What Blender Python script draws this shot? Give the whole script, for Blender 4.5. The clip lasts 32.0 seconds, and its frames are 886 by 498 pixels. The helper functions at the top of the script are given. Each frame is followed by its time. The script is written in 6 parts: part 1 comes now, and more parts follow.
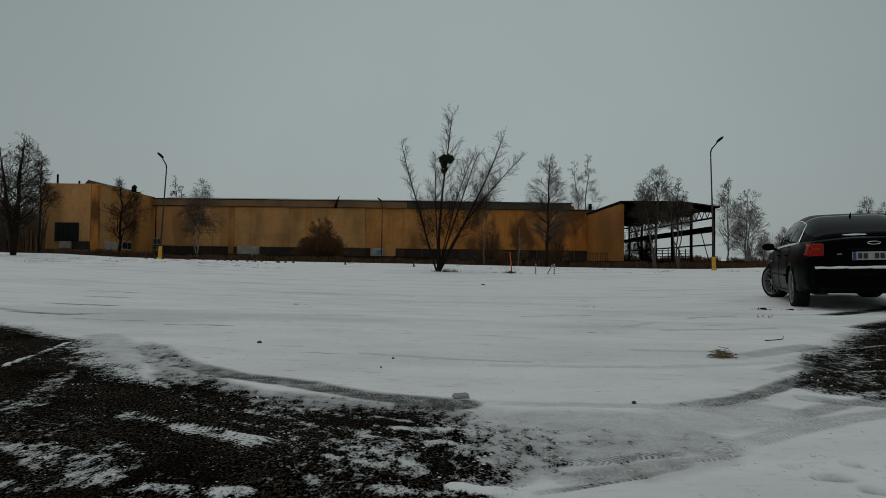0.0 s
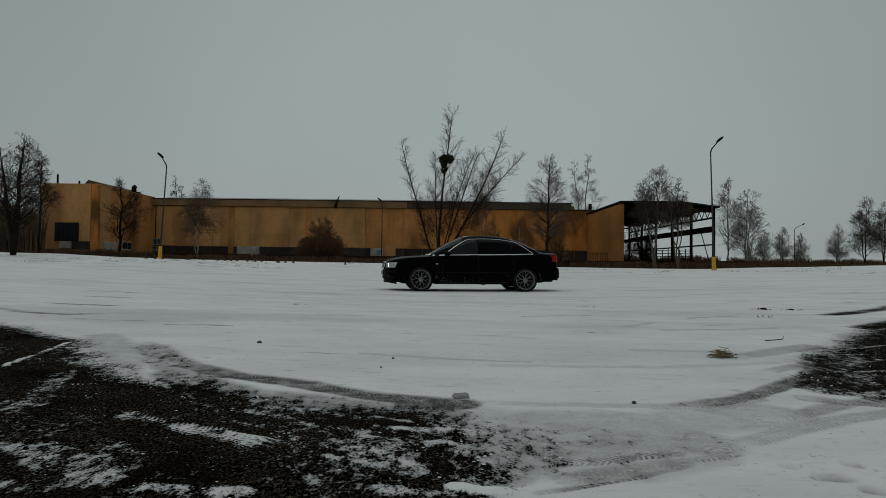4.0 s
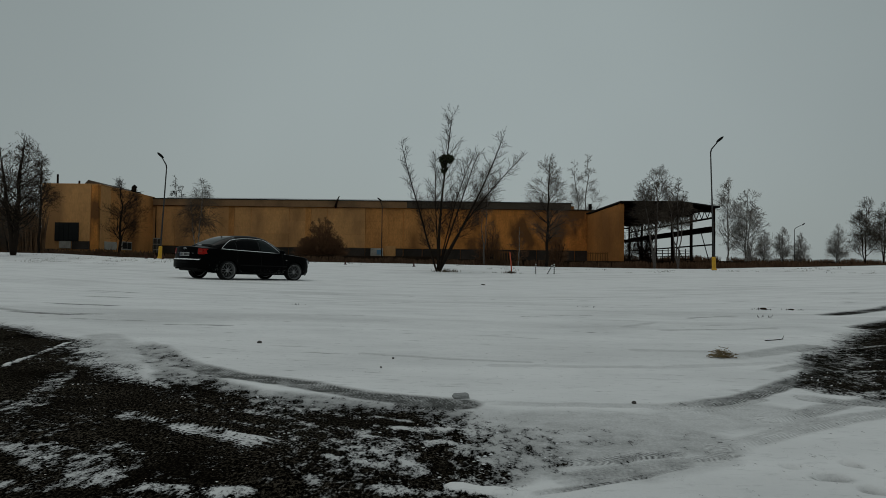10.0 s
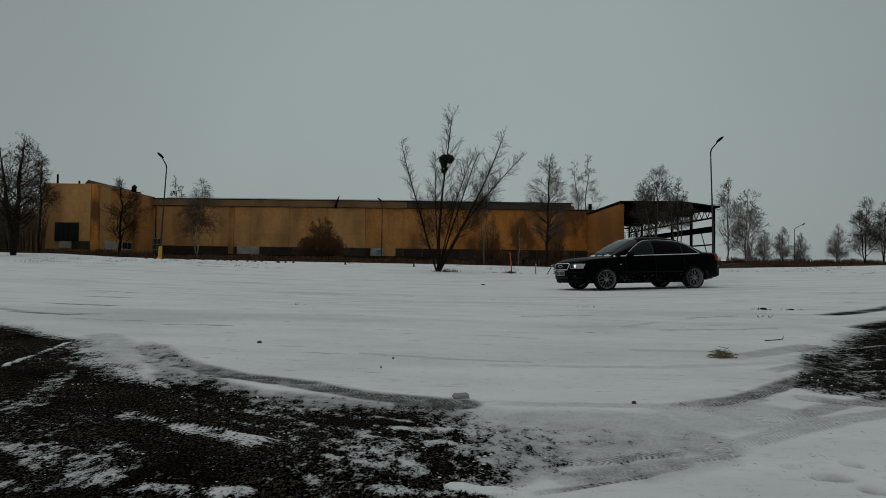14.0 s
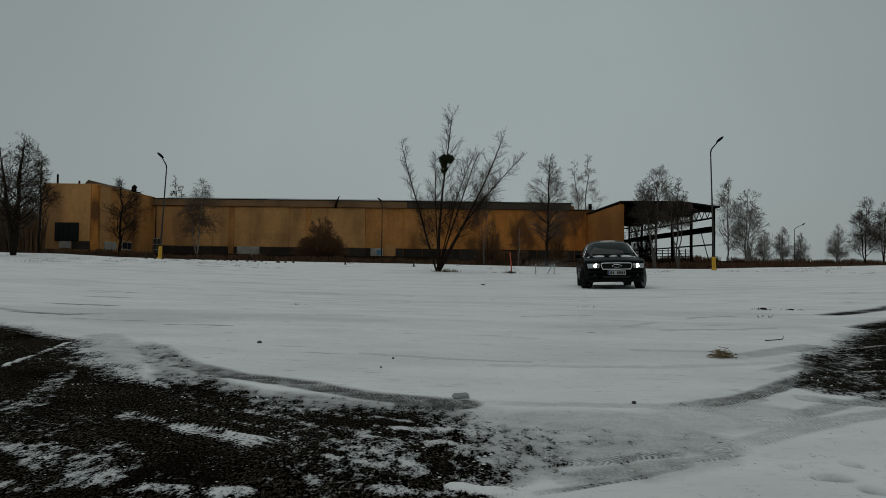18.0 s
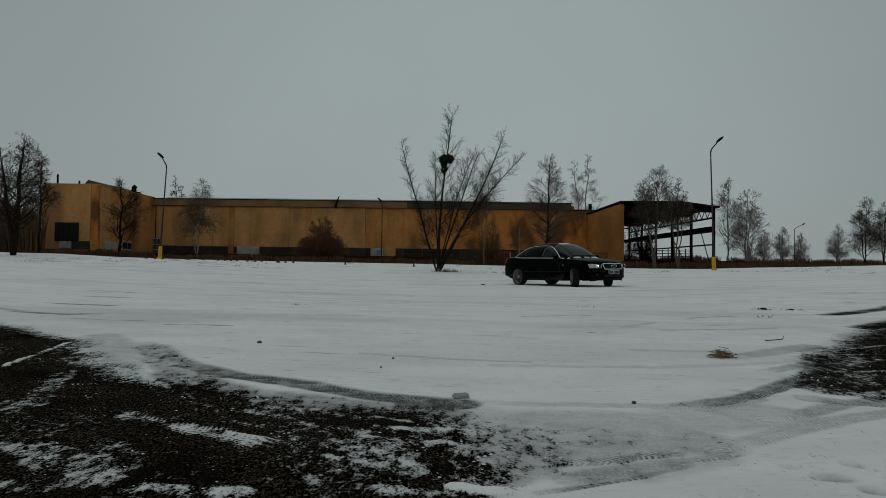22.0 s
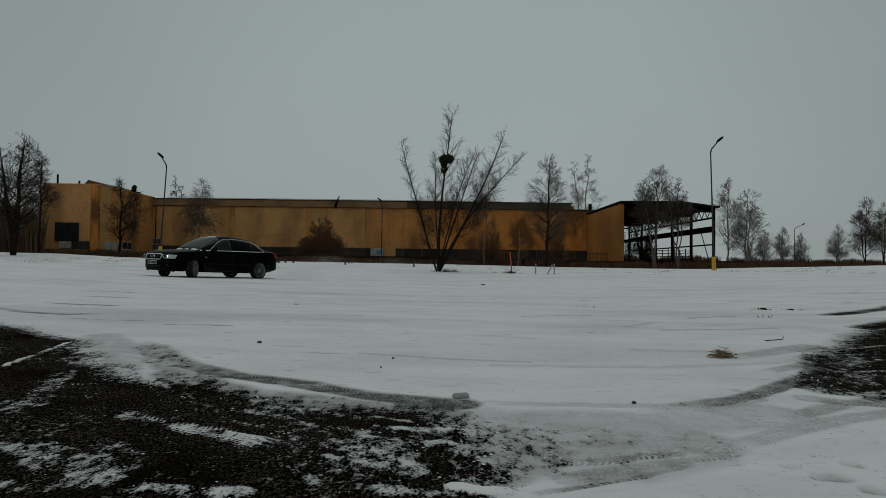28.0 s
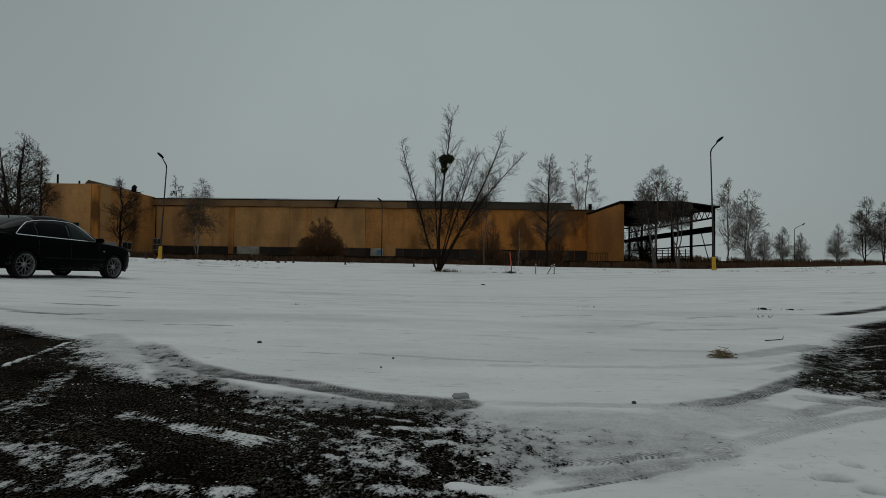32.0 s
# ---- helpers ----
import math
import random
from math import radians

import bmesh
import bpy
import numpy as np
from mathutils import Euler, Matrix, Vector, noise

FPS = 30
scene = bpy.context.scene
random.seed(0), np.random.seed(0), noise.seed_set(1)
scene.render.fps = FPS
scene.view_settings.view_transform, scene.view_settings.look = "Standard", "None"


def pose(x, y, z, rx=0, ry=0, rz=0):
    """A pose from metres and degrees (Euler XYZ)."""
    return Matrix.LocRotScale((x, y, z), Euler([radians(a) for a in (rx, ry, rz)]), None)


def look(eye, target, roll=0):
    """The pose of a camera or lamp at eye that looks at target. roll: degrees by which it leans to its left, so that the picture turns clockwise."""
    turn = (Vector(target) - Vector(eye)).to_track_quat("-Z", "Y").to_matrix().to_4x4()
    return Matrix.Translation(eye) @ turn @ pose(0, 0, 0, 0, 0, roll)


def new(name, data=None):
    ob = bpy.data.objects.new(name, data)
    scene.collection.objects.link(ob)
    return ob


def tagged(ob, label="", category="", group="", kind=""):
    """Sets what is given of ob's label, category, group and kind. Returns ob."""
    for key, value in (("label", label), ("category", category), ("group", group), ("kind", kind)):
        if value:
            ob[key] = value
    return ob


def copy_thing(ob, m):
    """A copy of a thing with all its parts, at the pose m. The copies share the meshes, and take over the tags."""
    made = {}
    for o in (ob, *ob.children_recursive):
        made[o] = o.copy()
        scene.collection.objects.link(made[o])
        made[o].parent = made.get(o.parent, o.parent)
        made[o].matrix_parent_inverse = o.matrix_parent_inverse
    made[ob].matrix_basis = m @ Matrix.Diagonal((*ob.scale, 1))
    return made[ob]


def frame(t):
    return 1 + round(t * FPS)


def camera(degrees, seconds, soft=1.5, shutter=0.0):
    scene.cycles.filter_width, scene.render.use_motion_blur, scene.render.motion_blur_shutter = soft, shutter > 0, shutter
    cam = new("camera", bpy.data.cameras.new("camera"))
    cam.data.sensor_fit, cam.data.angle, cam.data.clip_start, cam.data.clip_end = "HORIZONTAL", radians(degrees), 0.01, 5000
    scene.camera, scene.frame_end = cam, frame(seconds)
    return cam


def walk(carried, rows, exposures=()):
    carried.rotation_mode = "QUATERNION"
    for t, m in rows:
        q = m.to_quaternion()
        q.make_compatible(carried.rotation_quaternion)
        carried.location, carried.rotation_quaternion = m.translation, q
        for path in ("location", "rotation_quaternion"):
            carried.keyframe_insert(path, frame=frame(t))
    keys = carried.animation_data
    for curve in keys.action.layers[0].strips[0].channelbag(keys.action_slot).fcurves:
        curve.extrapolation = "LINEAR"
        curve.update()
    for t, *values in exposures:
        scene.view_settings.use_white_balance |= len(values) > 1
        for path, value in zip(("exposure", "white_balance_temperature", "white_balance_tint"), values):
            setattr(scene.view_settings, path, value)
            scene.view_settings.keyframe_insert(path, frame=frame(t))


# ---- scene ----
cam = camera(71, 32.0, 0.5)
EYE = 0.593
walk(cam, [(0.0, look((0, 0, EYE), (0, 10, EYE + 0.2653), 0.685)),
           (32.0, look((0, 0, EYE), (0, 10, EYE + 0.2653), 0.685))],
     exposures=[(0.0, -0.02), (10.0, -0.05), (20.0, -0.08), (32.0, -0.08)])

# ---- light: a dull overcast winter sky ----
world = bpy.data.worlds.new("overcast")
scene.world = world
world.use_nodes = True
wn = world.node_tree
wn.nodes.clear()
w_out = wn.nodes.new("ShaderNodeOutputWorld")
w_bg = wn.nodes.new("ShaderNodeBackground")
w_sky = wn.nodes.new("ShaderNodeTexSky")
w_sky.sky_type, w_sky.sun_disc = "NISHITA", False
w_sky.sun_elevation, w_sky.sun_rotation = radians(32), radians(200)
w_sky.air_density, w_sky.dust_density = 1.0, 4.0
w_geo = wn.nodes.new("ShaderNodeTexCoord")
w_sep = wn.nodes.new("ShaderNodeSeparateXYZ")
w_ramp = wn.nodes.new("ShaderNodeValToRGB")
w_ramp.color_ramp.elements[0].position, w_ramp.color_ramp.elements[0].color = 0.0, (2.83, 3.22, 3.19, 1)
w_ramp.color_ramp.elements[1].position, w_ramp.color_ramp.elements[1].color = 0.5, (2.66, 3.10, 3.08, 1)
w_noise = wn.nodes.new("ShaderNodeTexNoise")
w_noise.inputs["Scale"].default_value, w_noise.inputs["Detail"].default_value = 1.3, 3.0
w_map = wn.nodes.new("ShaderNodeMapRange")
w_map.inputs["To Min"].default_value, w_map.inputs["To Max"].default_value = 0.86, 1.18
w_mul = wn.nodes.new("ShaderNodeVectorMath")
w_mul.operation = "SCALE"
# brighter lobe over the hall: the lens's vignetting put into the sky
w_dot = wn.nodes.new("ShaderNodeVectorMath")
w_dot.operation = "DOT_PRODUCT"
w_dot.inputs[1].default_value = Vector((0.0, 1.0, 0.25)).normalized()
w_pow = wn.nodes.new("ShaderNodeMath")
w_pow.operation, w_pow.use_clamp = "POWER", True
w_pow.inputs[1].default_value = 5.0
w_glow = wn.nodes.new("ShaderNodeMapRange")
w_glow.inputs["To Min"].default_value, w_glow.inputs["To Max"].default_value = 0.87, 1.14
w_both = wn.nodes.new("ShaderNodeMath")
w_both.operation = "MULTIPLY"
w_mix = wn.nodes.new("ShaderNodeMixRGB")
w_mix.inputs[0].default_value = 0.95
wn.links.new(w_geo.outputs["Generated"], w_sep.inputs[0])
wn.links.new(w_geo.outputs["Generated"], w_noise.inputs["Vector"])
wn.links.new(w_sep.outputs["Z"], w_ramp.inputs[0])
wn.links.new(w_noise.outputs["Fac"], w_map.inputs["Value"])
wn.links.new(w_ramp.outputs[0], w_mul.inputs[0])
wn.links.new(w_geo.outputs["Generated"], w_dot.inputs[0])
wn.links.new(w_dot.outputs["Value"], w_pow.inputs[0])
wn.links.new(w_pow.outputs[0], w_glow.inputs["Value"])
wn.links.new(w_map.outputs[0], w_both.inputs[0])
wn.links.new(w_glow.outputs[0], w_both.inputs[1])
wn.links.new(w_both.outputs[0], w_mul.inputs["Scale"])
wn.links.new(w_sky.outputs[0], w_mix.inputs[1])
wn.links.new(w_mul.outputs[0], w_mix.inputs[2])
wn.links.new(w_mix.outputs[0], w_bg.inputs[0])
wn.links.new(w_bg.outputs[0], w_out.inputs[0])
w_bg.inputs[1].default_value = 0.100

sun = new("sun", bpy.data.lights.new("sun", "SUN"))
sun.data.energy, sun.data.angle, sun.data.color = 0.45, radians(60), (1.0, 0.97, 0.93)
sun.matrix_world = look((-14, 12, 60), (0, 0, 0))


# ---- materials ----
def material(name, color, rough=0.7, metal=0.0, vary=0.25, scale=6.0, fine=60.0, bump=0.15, dark=None, stain=0.0,
             stain_scale=0.5, emit=None, power=0.0, island=0.0, stretch=(1, 1, 1), dist=0.02, lo=0.46, hi=0.68):
    """A surface with variation at two scales, optional stains of another colour, and fine relief."""
    m = bpy.data.materials.new(name)
    m.use_nodes = True
    nt = m.node_tree
    b = nt.nodes["Principled BSDF"]
    b.inputs["Roughness"].default_value, b.inputs["Metallic"].default_value = rough, metal
    tc = nt.nodes.new("ShaderNodeTexCoord")
    mp = nt.nodes.new("ShaderNodeMapping")
    mp.inputs["Scale"].default_value = stretch
    nt.links.new(tc.outputs["Object"], mp.inputs[0])
    n1 = nt.nodes.new("ShaderNodeTexNoise")
    n1.inputs["Scale"].default_value, n1.inputs["Detail"].default_value = scale, 6.0
    n2 = nt.nodes.new("ShaderNodeTexNoise")
    n2.inputs["Scale"].default_value, n2.inputs["Detail"].default_value = fine, 4.0
    for n in (n1, n2):
        nt.links.new(mp.outputs[0], n.inputs["Vector"])
    add = nt.nodes.new("ShaderNodeMath")
    add.operation = "ADD"
    nt.links.new(n1.outputs["Fac"], add.inputs[0])
    nt.links.new(n2.outputs["Fac"], add.inputs[1])
    mr = nt.nodes.new("ShaderNodeMapRange")
    mr.inputs["From Min"].default_value, mr.inputs["From Max"].default_value = 0.6, 1.4
    mr.inputs["To Min"].default_value, mr.inputs["To Max"].default_value = 1 - vary, 1 + vary
    nt.links.new(add.outputs[0], mr.inputs["Value"])
    sc = nt.nodes.new("ShaderNodeVectorMath")
    sc.operation = "SCALE"
    sc.inputs[0].default_value = color
    nt.links.new(mr.outputs[0], sc.inputs["Scale"])
    last = sc.outputs[0]
    if stain:
        n3 = nt.nodes.new("ShaderNodeTexNoise")
        n3.inputs["Scale"].default_value, n3.inputs["Detail"].default_value = stain_scale, 7.0
        nt.links.new(mp.outputs[0], n3.inputs["Vector"])
        r3 = nt.nodes.new("ShaderNodeMapRange")
        r3.inputs["From Min"].default_value, r3.inputs["From Max"].default_value = lo, hi
        r3.inputs["To Max"].default_value = stain
        nt.links.new(n3.outputs["Fac"], r3.inputs["Value"])
        mx = nt.nodes.new("ShaderNodeMixRGB")
        mx.inputs[2].default_value = (*(dark or (0.03, 0.025, 0.02)), 1)
        nt.links.new(r3.outputs[0], mx.inputs[0])
        nt.links.new(last, mx.inputs[1])
        last = mx.outputs[0]
    if island:
        oi = nt.nodes.new("ShaderNodeObjectInfo")
        r4 = nt.nodes.new("ShaderNodeMapRange")
        r4.inputs["To Min"].default_value, r4.inputs["To Max"].default_value = 1 - island, 1 + island
        nt.links.new(oi.outputs["Random"], r4.inputs["Value"])
        s4 = nt.nodes.new("ShaderNodeVectorMath")
        s4.operation = "SCALE"
        nt.links.new(last, s4.inputs[0])
        nt.links.new(r4.outputs[0], s4.inputs["Scale"])
        last = s4.outputs[0]
    nt.links.new(last, b.inputs["Base Color"])
    if bump:
        bp = nt.nodes.new("ShaderNodeBump")
        bp.inputs["Strength"].default_value, bp.inputs["Distance"].default_value = bump, dist
        nt.links.new(n2.outputs["Fac"], bp.inputs["Height"])
        nt.links.new(bp.outputs[0], b.inputs["Normal"])
    if emit:
        b.inputs["Emission Color"].default_value = (*emit, 1)
        b.inputs["Emission Strength"].default_value = power
    return m


PAINT = material("black_car_paint", (0.002, 0.002, 0.0022), 0.28, 0.0, 0.3, 3, 200, 0.0)
GRIME = material("salt_grime", (0.11, 0.108, 0.10), 0.8, 0, 0.6, 12, 90, 0.3, (0.22, 0.22, 0.22), 0.8, 5)
PLASTIC = material("black_plastic", (0.006, 0.006, 0.006), 0.6, 0, 0.3, 20, 120, 0.1)
TYRE = material("tyre_rubber", (0.010, 0.010, 0.010), 0.85, 0, 0.3, 20, 90, 0.3, (0.06, 0.06, 0.062), 0.2, 9)
RIM = material("frosted_alloy", (0.15, 0.15, 0.15), 0.5, 0.4, 0.5, 14, 60, 0.2, (0.40, 0.40, 0.41), 0.5, 9)
CHROME = material("chrome_trim", (0.85, 0.86, 0.87), 0.30, 1.0, 0.1, 20, 100, 0.0)
TINT = material("tinted_glass", (0.002, 0.0025, 0.003), 0.05, 0, 0.1, 2, 10, 0.0)
REAR_GLASS = material("dark_rear_glass", (0.004, 0.005, 0.005), 0.06, 0, 0.1, 2, 10, 0.0)
CLEAR = material("car_window_glass", (0.010, 0.015, 0.015), 0.05, 0, 0.1, 2, 10, 0.0)
LENS = material("headlight_lens", (0.42, 0.44, 0.46), 0.12, 0.5, 0.3, 20, 80, 0.0)
BEAM = material("lit_headlight_bulb", (0.9, 0.9, 0.85), 0.3, 0, 0.05, 5, 20, 0, emit=(1.0, 0.97, 0.92), power=14.0)
RED_LENS = material("red_tail_light", (0.12, 0.004, 0.003), 0.25, 0, 0.6, 26, 70, 0, emit=(1.0, 0.03, 0.012), power=0.045)
RED_DARK = material("dark_red_lens", (0.10, 0.01, 0.01), 0.2, 0, 0.2, 20, 60, 0)
AMBER = material("amber_lens", (0.22, 0.03, 0.015), 0.25, 0, 0.2, 20, 60, 0)
PLATE = material("number_plate_white", (0.36, 0.37, 0.37), 0.5, 0, 0.12, 8, 60, 0.05)
PLATE_BLUE = material("plate_blue", (0.02, 0.04, 0.16), 0.5, 0, 0.1, 8, 60, 0)
INK = material("plate_lettering", (0.02, 0.02, 0.02), 0.6, 0, 0.1, 8, 60, 0)
SLUSH = material("grey_slush", (0.24, 0.25, 0.25), 0.8, 0, 0.3, 30, 120, 0.4)
SNOW_CAP = material("settled_snow", (0.82, 0.84, 0.86), 0.75, 0, 0.08, 12, 70, 0.5)
for dull, level in ((RED_LENS, 0.12), (AMBER, 0.12), (PAINT, 0.015), (TINT, 0.05), (CLEAR, 0.11), (REAR_GLASS, 0.07), (TYRE, 0.1), (PLASTIC, 0.06)):
    dull.node_tree.nodes["Principled BSDF"].inputs["Specular IOR Level"].default_value = level
BARK = material("grey_brown_bark", (0.018, 0.013, 0.010), 0.9, 0, 0.45, 4, 30, 0.5)
BIRCH = material("birch_bark", (0.34, 0.32, 0.29), 0.85, 0, 0.4, 3, 20, 0.3, (0.03, 0.025, 0.02), 0.9, 2.2, stretch=(1, 1, 3))
TWIG = material("thin_twigs", (0.030, 0.021, 0.016), 0.9, 0, 0.35, 3, 20, 0)
TWIG_RED = material("reddish_twigs", (0.15, 0.082, 0.046), 0.9, 0, 0.35, 3, 20, 0)
LEAF_DARK = material("dead_dark_leaves", (0.045, 0.036, 0.025), 0.9, 0, 0.5, 6, 30, 0)
MISTLETOE = material("mistletoe_leaves", (0.03, 0.035, 0.018), 0.8, 0, 0.4, 9, 40, 0)
OCHRE = material("ochre_sheet_wall", (0.61, 0.245, 0.062), 0.8, 0, 0.38, 0.6, 9, 0.1, (0.11, 0.055, 0.026), 0.85, 0.42, stretch=(1, 1, 0.6), lo=0.44, hi=0.60, island=0.035)
OCHRE_DARK = material("dark_stained_ochre_wall", (0.19, 0.088, 0.029), 0.8, 0, 0.25, 0.35, 7, 0.1, (0.07, 0.035, 0.016), 0.8, 0.18, stretch=(1, 1, 0.5))
OCHRE_PALE = material("pale_ochre_wall", (0.60, 0.315, 0.125), 0.8, 0, 0.2, 0.4, 7, 0.1, (0.30, 0.16, 0.072), 0.75, 0.30, stretch=(1, 1, 0.4), lo=0.44, hi=0.64, island=0.06)
OCHRE_FLANK = material("weathered_ochre_flank", (0.47, 0.20, 0.058), 0.8, 0, 0.25, 0.35, 7, 0.1, (0.16, 0.075, 0.03), 0.6, 0.22, stretch=(1, 0.35, 0.6))
OCHRE_MID = material("mid_ochre_wall", (0.60, 0.275, 0.09), 0.8, 0, 0.34, 0.6, 9, 0.1, (0.16, 0.075, 0.03), 0.8, 0.30, stretch=(1, 1, 0.45), lo=0.44, hi=0.62, island=0.035)
PLINTH = material("dark_plinth_panels", (0.040, 0.033, 0.028), 0.85, 0, 0.35, 0.6, 8, 0.2, (0.07, 0.06, 0.055), 0.4, 0.7, island=0.25)
FASCIA = material("grey_roof_fascia", (0.085, 0.068, 0.052), 0.7, 0, 0.2, 0.5, 9, 0.1)
FASCIA_TAN = material("tan_roof_fascia", (0.27, 0.16, 0.085), 0.75, 0, 0.25, 0.4, 8, 0.1, (0.08, 0.06, 0.04), 0.6, 0.3)
ROOFING = material("dark_roof_felt", (0.022, 0.022, 0.021), 0.85, 0, 0.3, 0.6, 12, 0.2)
RUST = material("rusty_dark_steel", (0.008, 0.006, 0.005), 0.8, 0.2, 0.4, 2, 25, 0.2, (0.05, 0.022, 0.012), 0.5, 1.5)
GATE = material("dark_gate", (0.02, 0.022, 0.022), 0.7, 0.2, 0.3, 0.8, 9, 0.1)
PALE = material("pale_painted_panel", (0.42, 0.40, 0.36), 0.8, 0, 0.25, 0.7, 9, 0.1, (0.16, 0.13, 0.10), 0.5, 1.2)
WINDOW = material("dusty_window_glass", (0.05, 0.055, 0.055), 0.25, 0, 0.3, 1, 9, 0)
BLUE = material("faded_blue_board", (0.10, 0.22, 0.34), 0.7, 0, 0.2, 2, 20, 0)
POLE = material("galvanised_pole", (0.035, 0.034, 0.033), 0.6, 0.4, 0.25, 2, 30, 0.1)
YELLOW = material("yellow_pole_sleeve", (0.55, 0.30, 0.015), 0.7, 0, 0.25, 4, 30, 0.1)
ORANGE = material("orange_red_post", (0.50, 0.085, 0.035), 0.7, 0, 0.2, 6, 40, 0.1)
CONE = material("dirty_traffic_cone", (0.09, 0.045, 0.035), 0.8, 0, 0.4, 8, 50, 0.1)
WHITE = material("white_paint", (0.75, 0.76, 0.76), 0.7, 0, 0.15, 8, 50, 0.1)
BLACK = material("black_paint", (0.02, 0.02, 0.02), 0.7, 0, 0.2, 8, 50, 0.1)
CHAFF = material("dull_dry_grass", (0.10, 0.082, 0.055), 0.9, 0, 0.5, 20, 90, 0)
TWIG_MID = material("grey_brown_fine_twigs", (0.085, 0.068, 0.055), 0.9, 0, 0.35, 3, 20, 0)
# far twigs, with distance haze put into the colour
TWIG_FAR = material("hazy_far_twigs", (0.29, 0.27, 0.25), 0.9, 0, 0.35, 3, 20, 0)
FOG_LENS = material("dim_lamp_lens", (0.045, 0.047, 0.05), 0.2, 0.3, 0.3, 20, 80, 0.0)
STRAW = material("dry_straw", (0.17, 0.125, 0.06), 0.9, 0, 0.5, 20, 90, 0)
STONE = material("dark_stone", (0.06, 0.055, 0.05), 0.9, 0, 0.4, 30, 120, 0.5)
BRUSH = material("brown_brushwood", (0.125, 0.075, 0.047), 0.95, 0, 0.5, 1.2, 12, 0.3)
# grey birch bark; on far trees its paleness stands in for haze
BARK_FAR = material("hazy_grey_bark", (0.14, 0.125, 0.115), 0.9, 0, 0.4, 4, 30, 0.3)
BRUSH_BROWN = material("russet_brushwood", (0.17, 0.095, 0.048), 0.95, 0, 0.5, 1.2, 12, 0.3)
BANK = material("dark_earth_bank", (0.026, 0.016, 0.010), 0.95, 0, 0.5, 0.6, 6, 0.4, (0.035, 0.022, 0.013), 0.5, 0.8)


for matt in (BARK, BIRCH, BARK_FAR, TWIG, TWIG_RED, TWIG_MID, TWIG_FAR, OCHRE, OCHRE_DARK, OCHRE_MID, OCHRE_FLANK, OCHRE_PALE, PLINTH, FASCIA, FASCIA_TAN, ROOFING, RUST, GATE, PALE, BRUSH, BANK, LEAF_DARK, MISTLETOE, CHAFF, BLACK, FOG_LENS, CONE):
    matt.node_tree.nodes["Principled BSDF"].inputs["Specular IOR Level"].default_value = 0.06


# ---- the lie of the land ----
RIDGE_X = [-60, -35.6, -31, -26.5, -22, -17.5, -8.4, 0, 9, 16.6, 21, 25.7, 30, 35.6, 60]
RIDGE_Z = [1.35, 1.22, 1.17, 0.97, 0.86, 0.80, 0.73, 0.68, 0.57, 0.53, 0.55, 0.72, 0.83, 1.02, 1.35]


def lie(x, y):
    """Height of the ground without its snow relief: a level yard that rises to a low bank and falls off behind it."""
    x, y = np.asarray(x, float), np.asarray(y, float)
    xc = 17 * np.tanh(x / 17)
    yc = np.clip(y, 4, 24)
    fade = np.clip((y + 2) / 8, 0, 1)
    low = (-0.00675 * xc + 0.001315 * xc * xc - 0.00563 * (yc - 14) + 0.000755 * xc * (yc - 14)) * fade
    mid = -0.00241 * xc + 0.003346 * xc * xc - 0.001 * (yc - 14) - 0.000123 * xc * xc * (yc - 14) - 0.086
    w = np.clip((y - 6) / 7, 0, 1)
    w = w * w * (3 - 2 * w)
    low = low * (1 - w) + mid * w
    t = np.clip((y - 24) / 26, 0, 1)
    ridge = np.interp(x, RIDGE_X, RIDGE_Z)
    rise = low * (1 - t) + ridge * t ** 1.6
    back = np.clip((y - 50.5) / 4, 0, 1)
    back = back * back * (3 - 2 * back)
    return rise * (1 - back) + (ridge * 0.25 - 0.1) * back


def ground(x, y):
    return float(lie(x, y))


def hash_noise(x, y, seed=0):
    """Smooth value noise on arrays, 0 to 1."""
    xi, yi = np.floor(x), np.floor(y)
    fx, fy = x - xi, y - yi
    fx, fy = fx * fx * (3 - 2 * fx), fy * fy * (3 - 2 * fy)

    def h(a, b):
        v = np.sin(a * 127.1 + b * 311.7 + seed * 74.7) * 43758.5453
        return v - np.floor(v)
    top = h(xi, yi) * (1 - fx) + h(xi + 1, yi) * fx
    low = h(xi, yi + 1) * (1 - fx) + h(xi + 1, yi + 1) * fx
    return top * (1 - fy) + low * fy


def fbm(x, y, octaves=4, seed=0):
    s, a, n = 0.0, 0.5, 0.0
    for k in range(octaves):
        s = s + a * hash_noise(x * 2 ** k, y * 2 ** k, seed + k)
        n += a
        a *= 0.5
    return s / n


def seg_dist(x, y, pts):
    d = np.full(x.shape, 1e9)
    for (ax, ay), (bx, by) in zip(pts, pts[1:]):
        ux, uy = bx - ax, by - ay
        t = np.clip(((x - ax) * ux + (y - ay) * uy) / (ux * ux + uy * uy), 0, 1)
        d = np.minimum(d, np.hypot(x - ax - t * ux, y - ay - t * uy))
    return d


def poly_dist(x, y, pts):
    """Signed distance to a closed outline, negative inside."""
    d = seg_dist(x, y, pts + pts[:1])
    inside = np.zeros(x.shape, bool)
    for (ax, ay), (bx, by) in zip(pts, pts[1:] + pts[:1]):
        cross = (ay > y) != (by > y)
        xs = ax + (y - ay) / ((by - ay) if by != ay else 1e-9) * (bx - ax)
        inside ^= cross & (x < xs)
    return np.where(inside, -d, d)


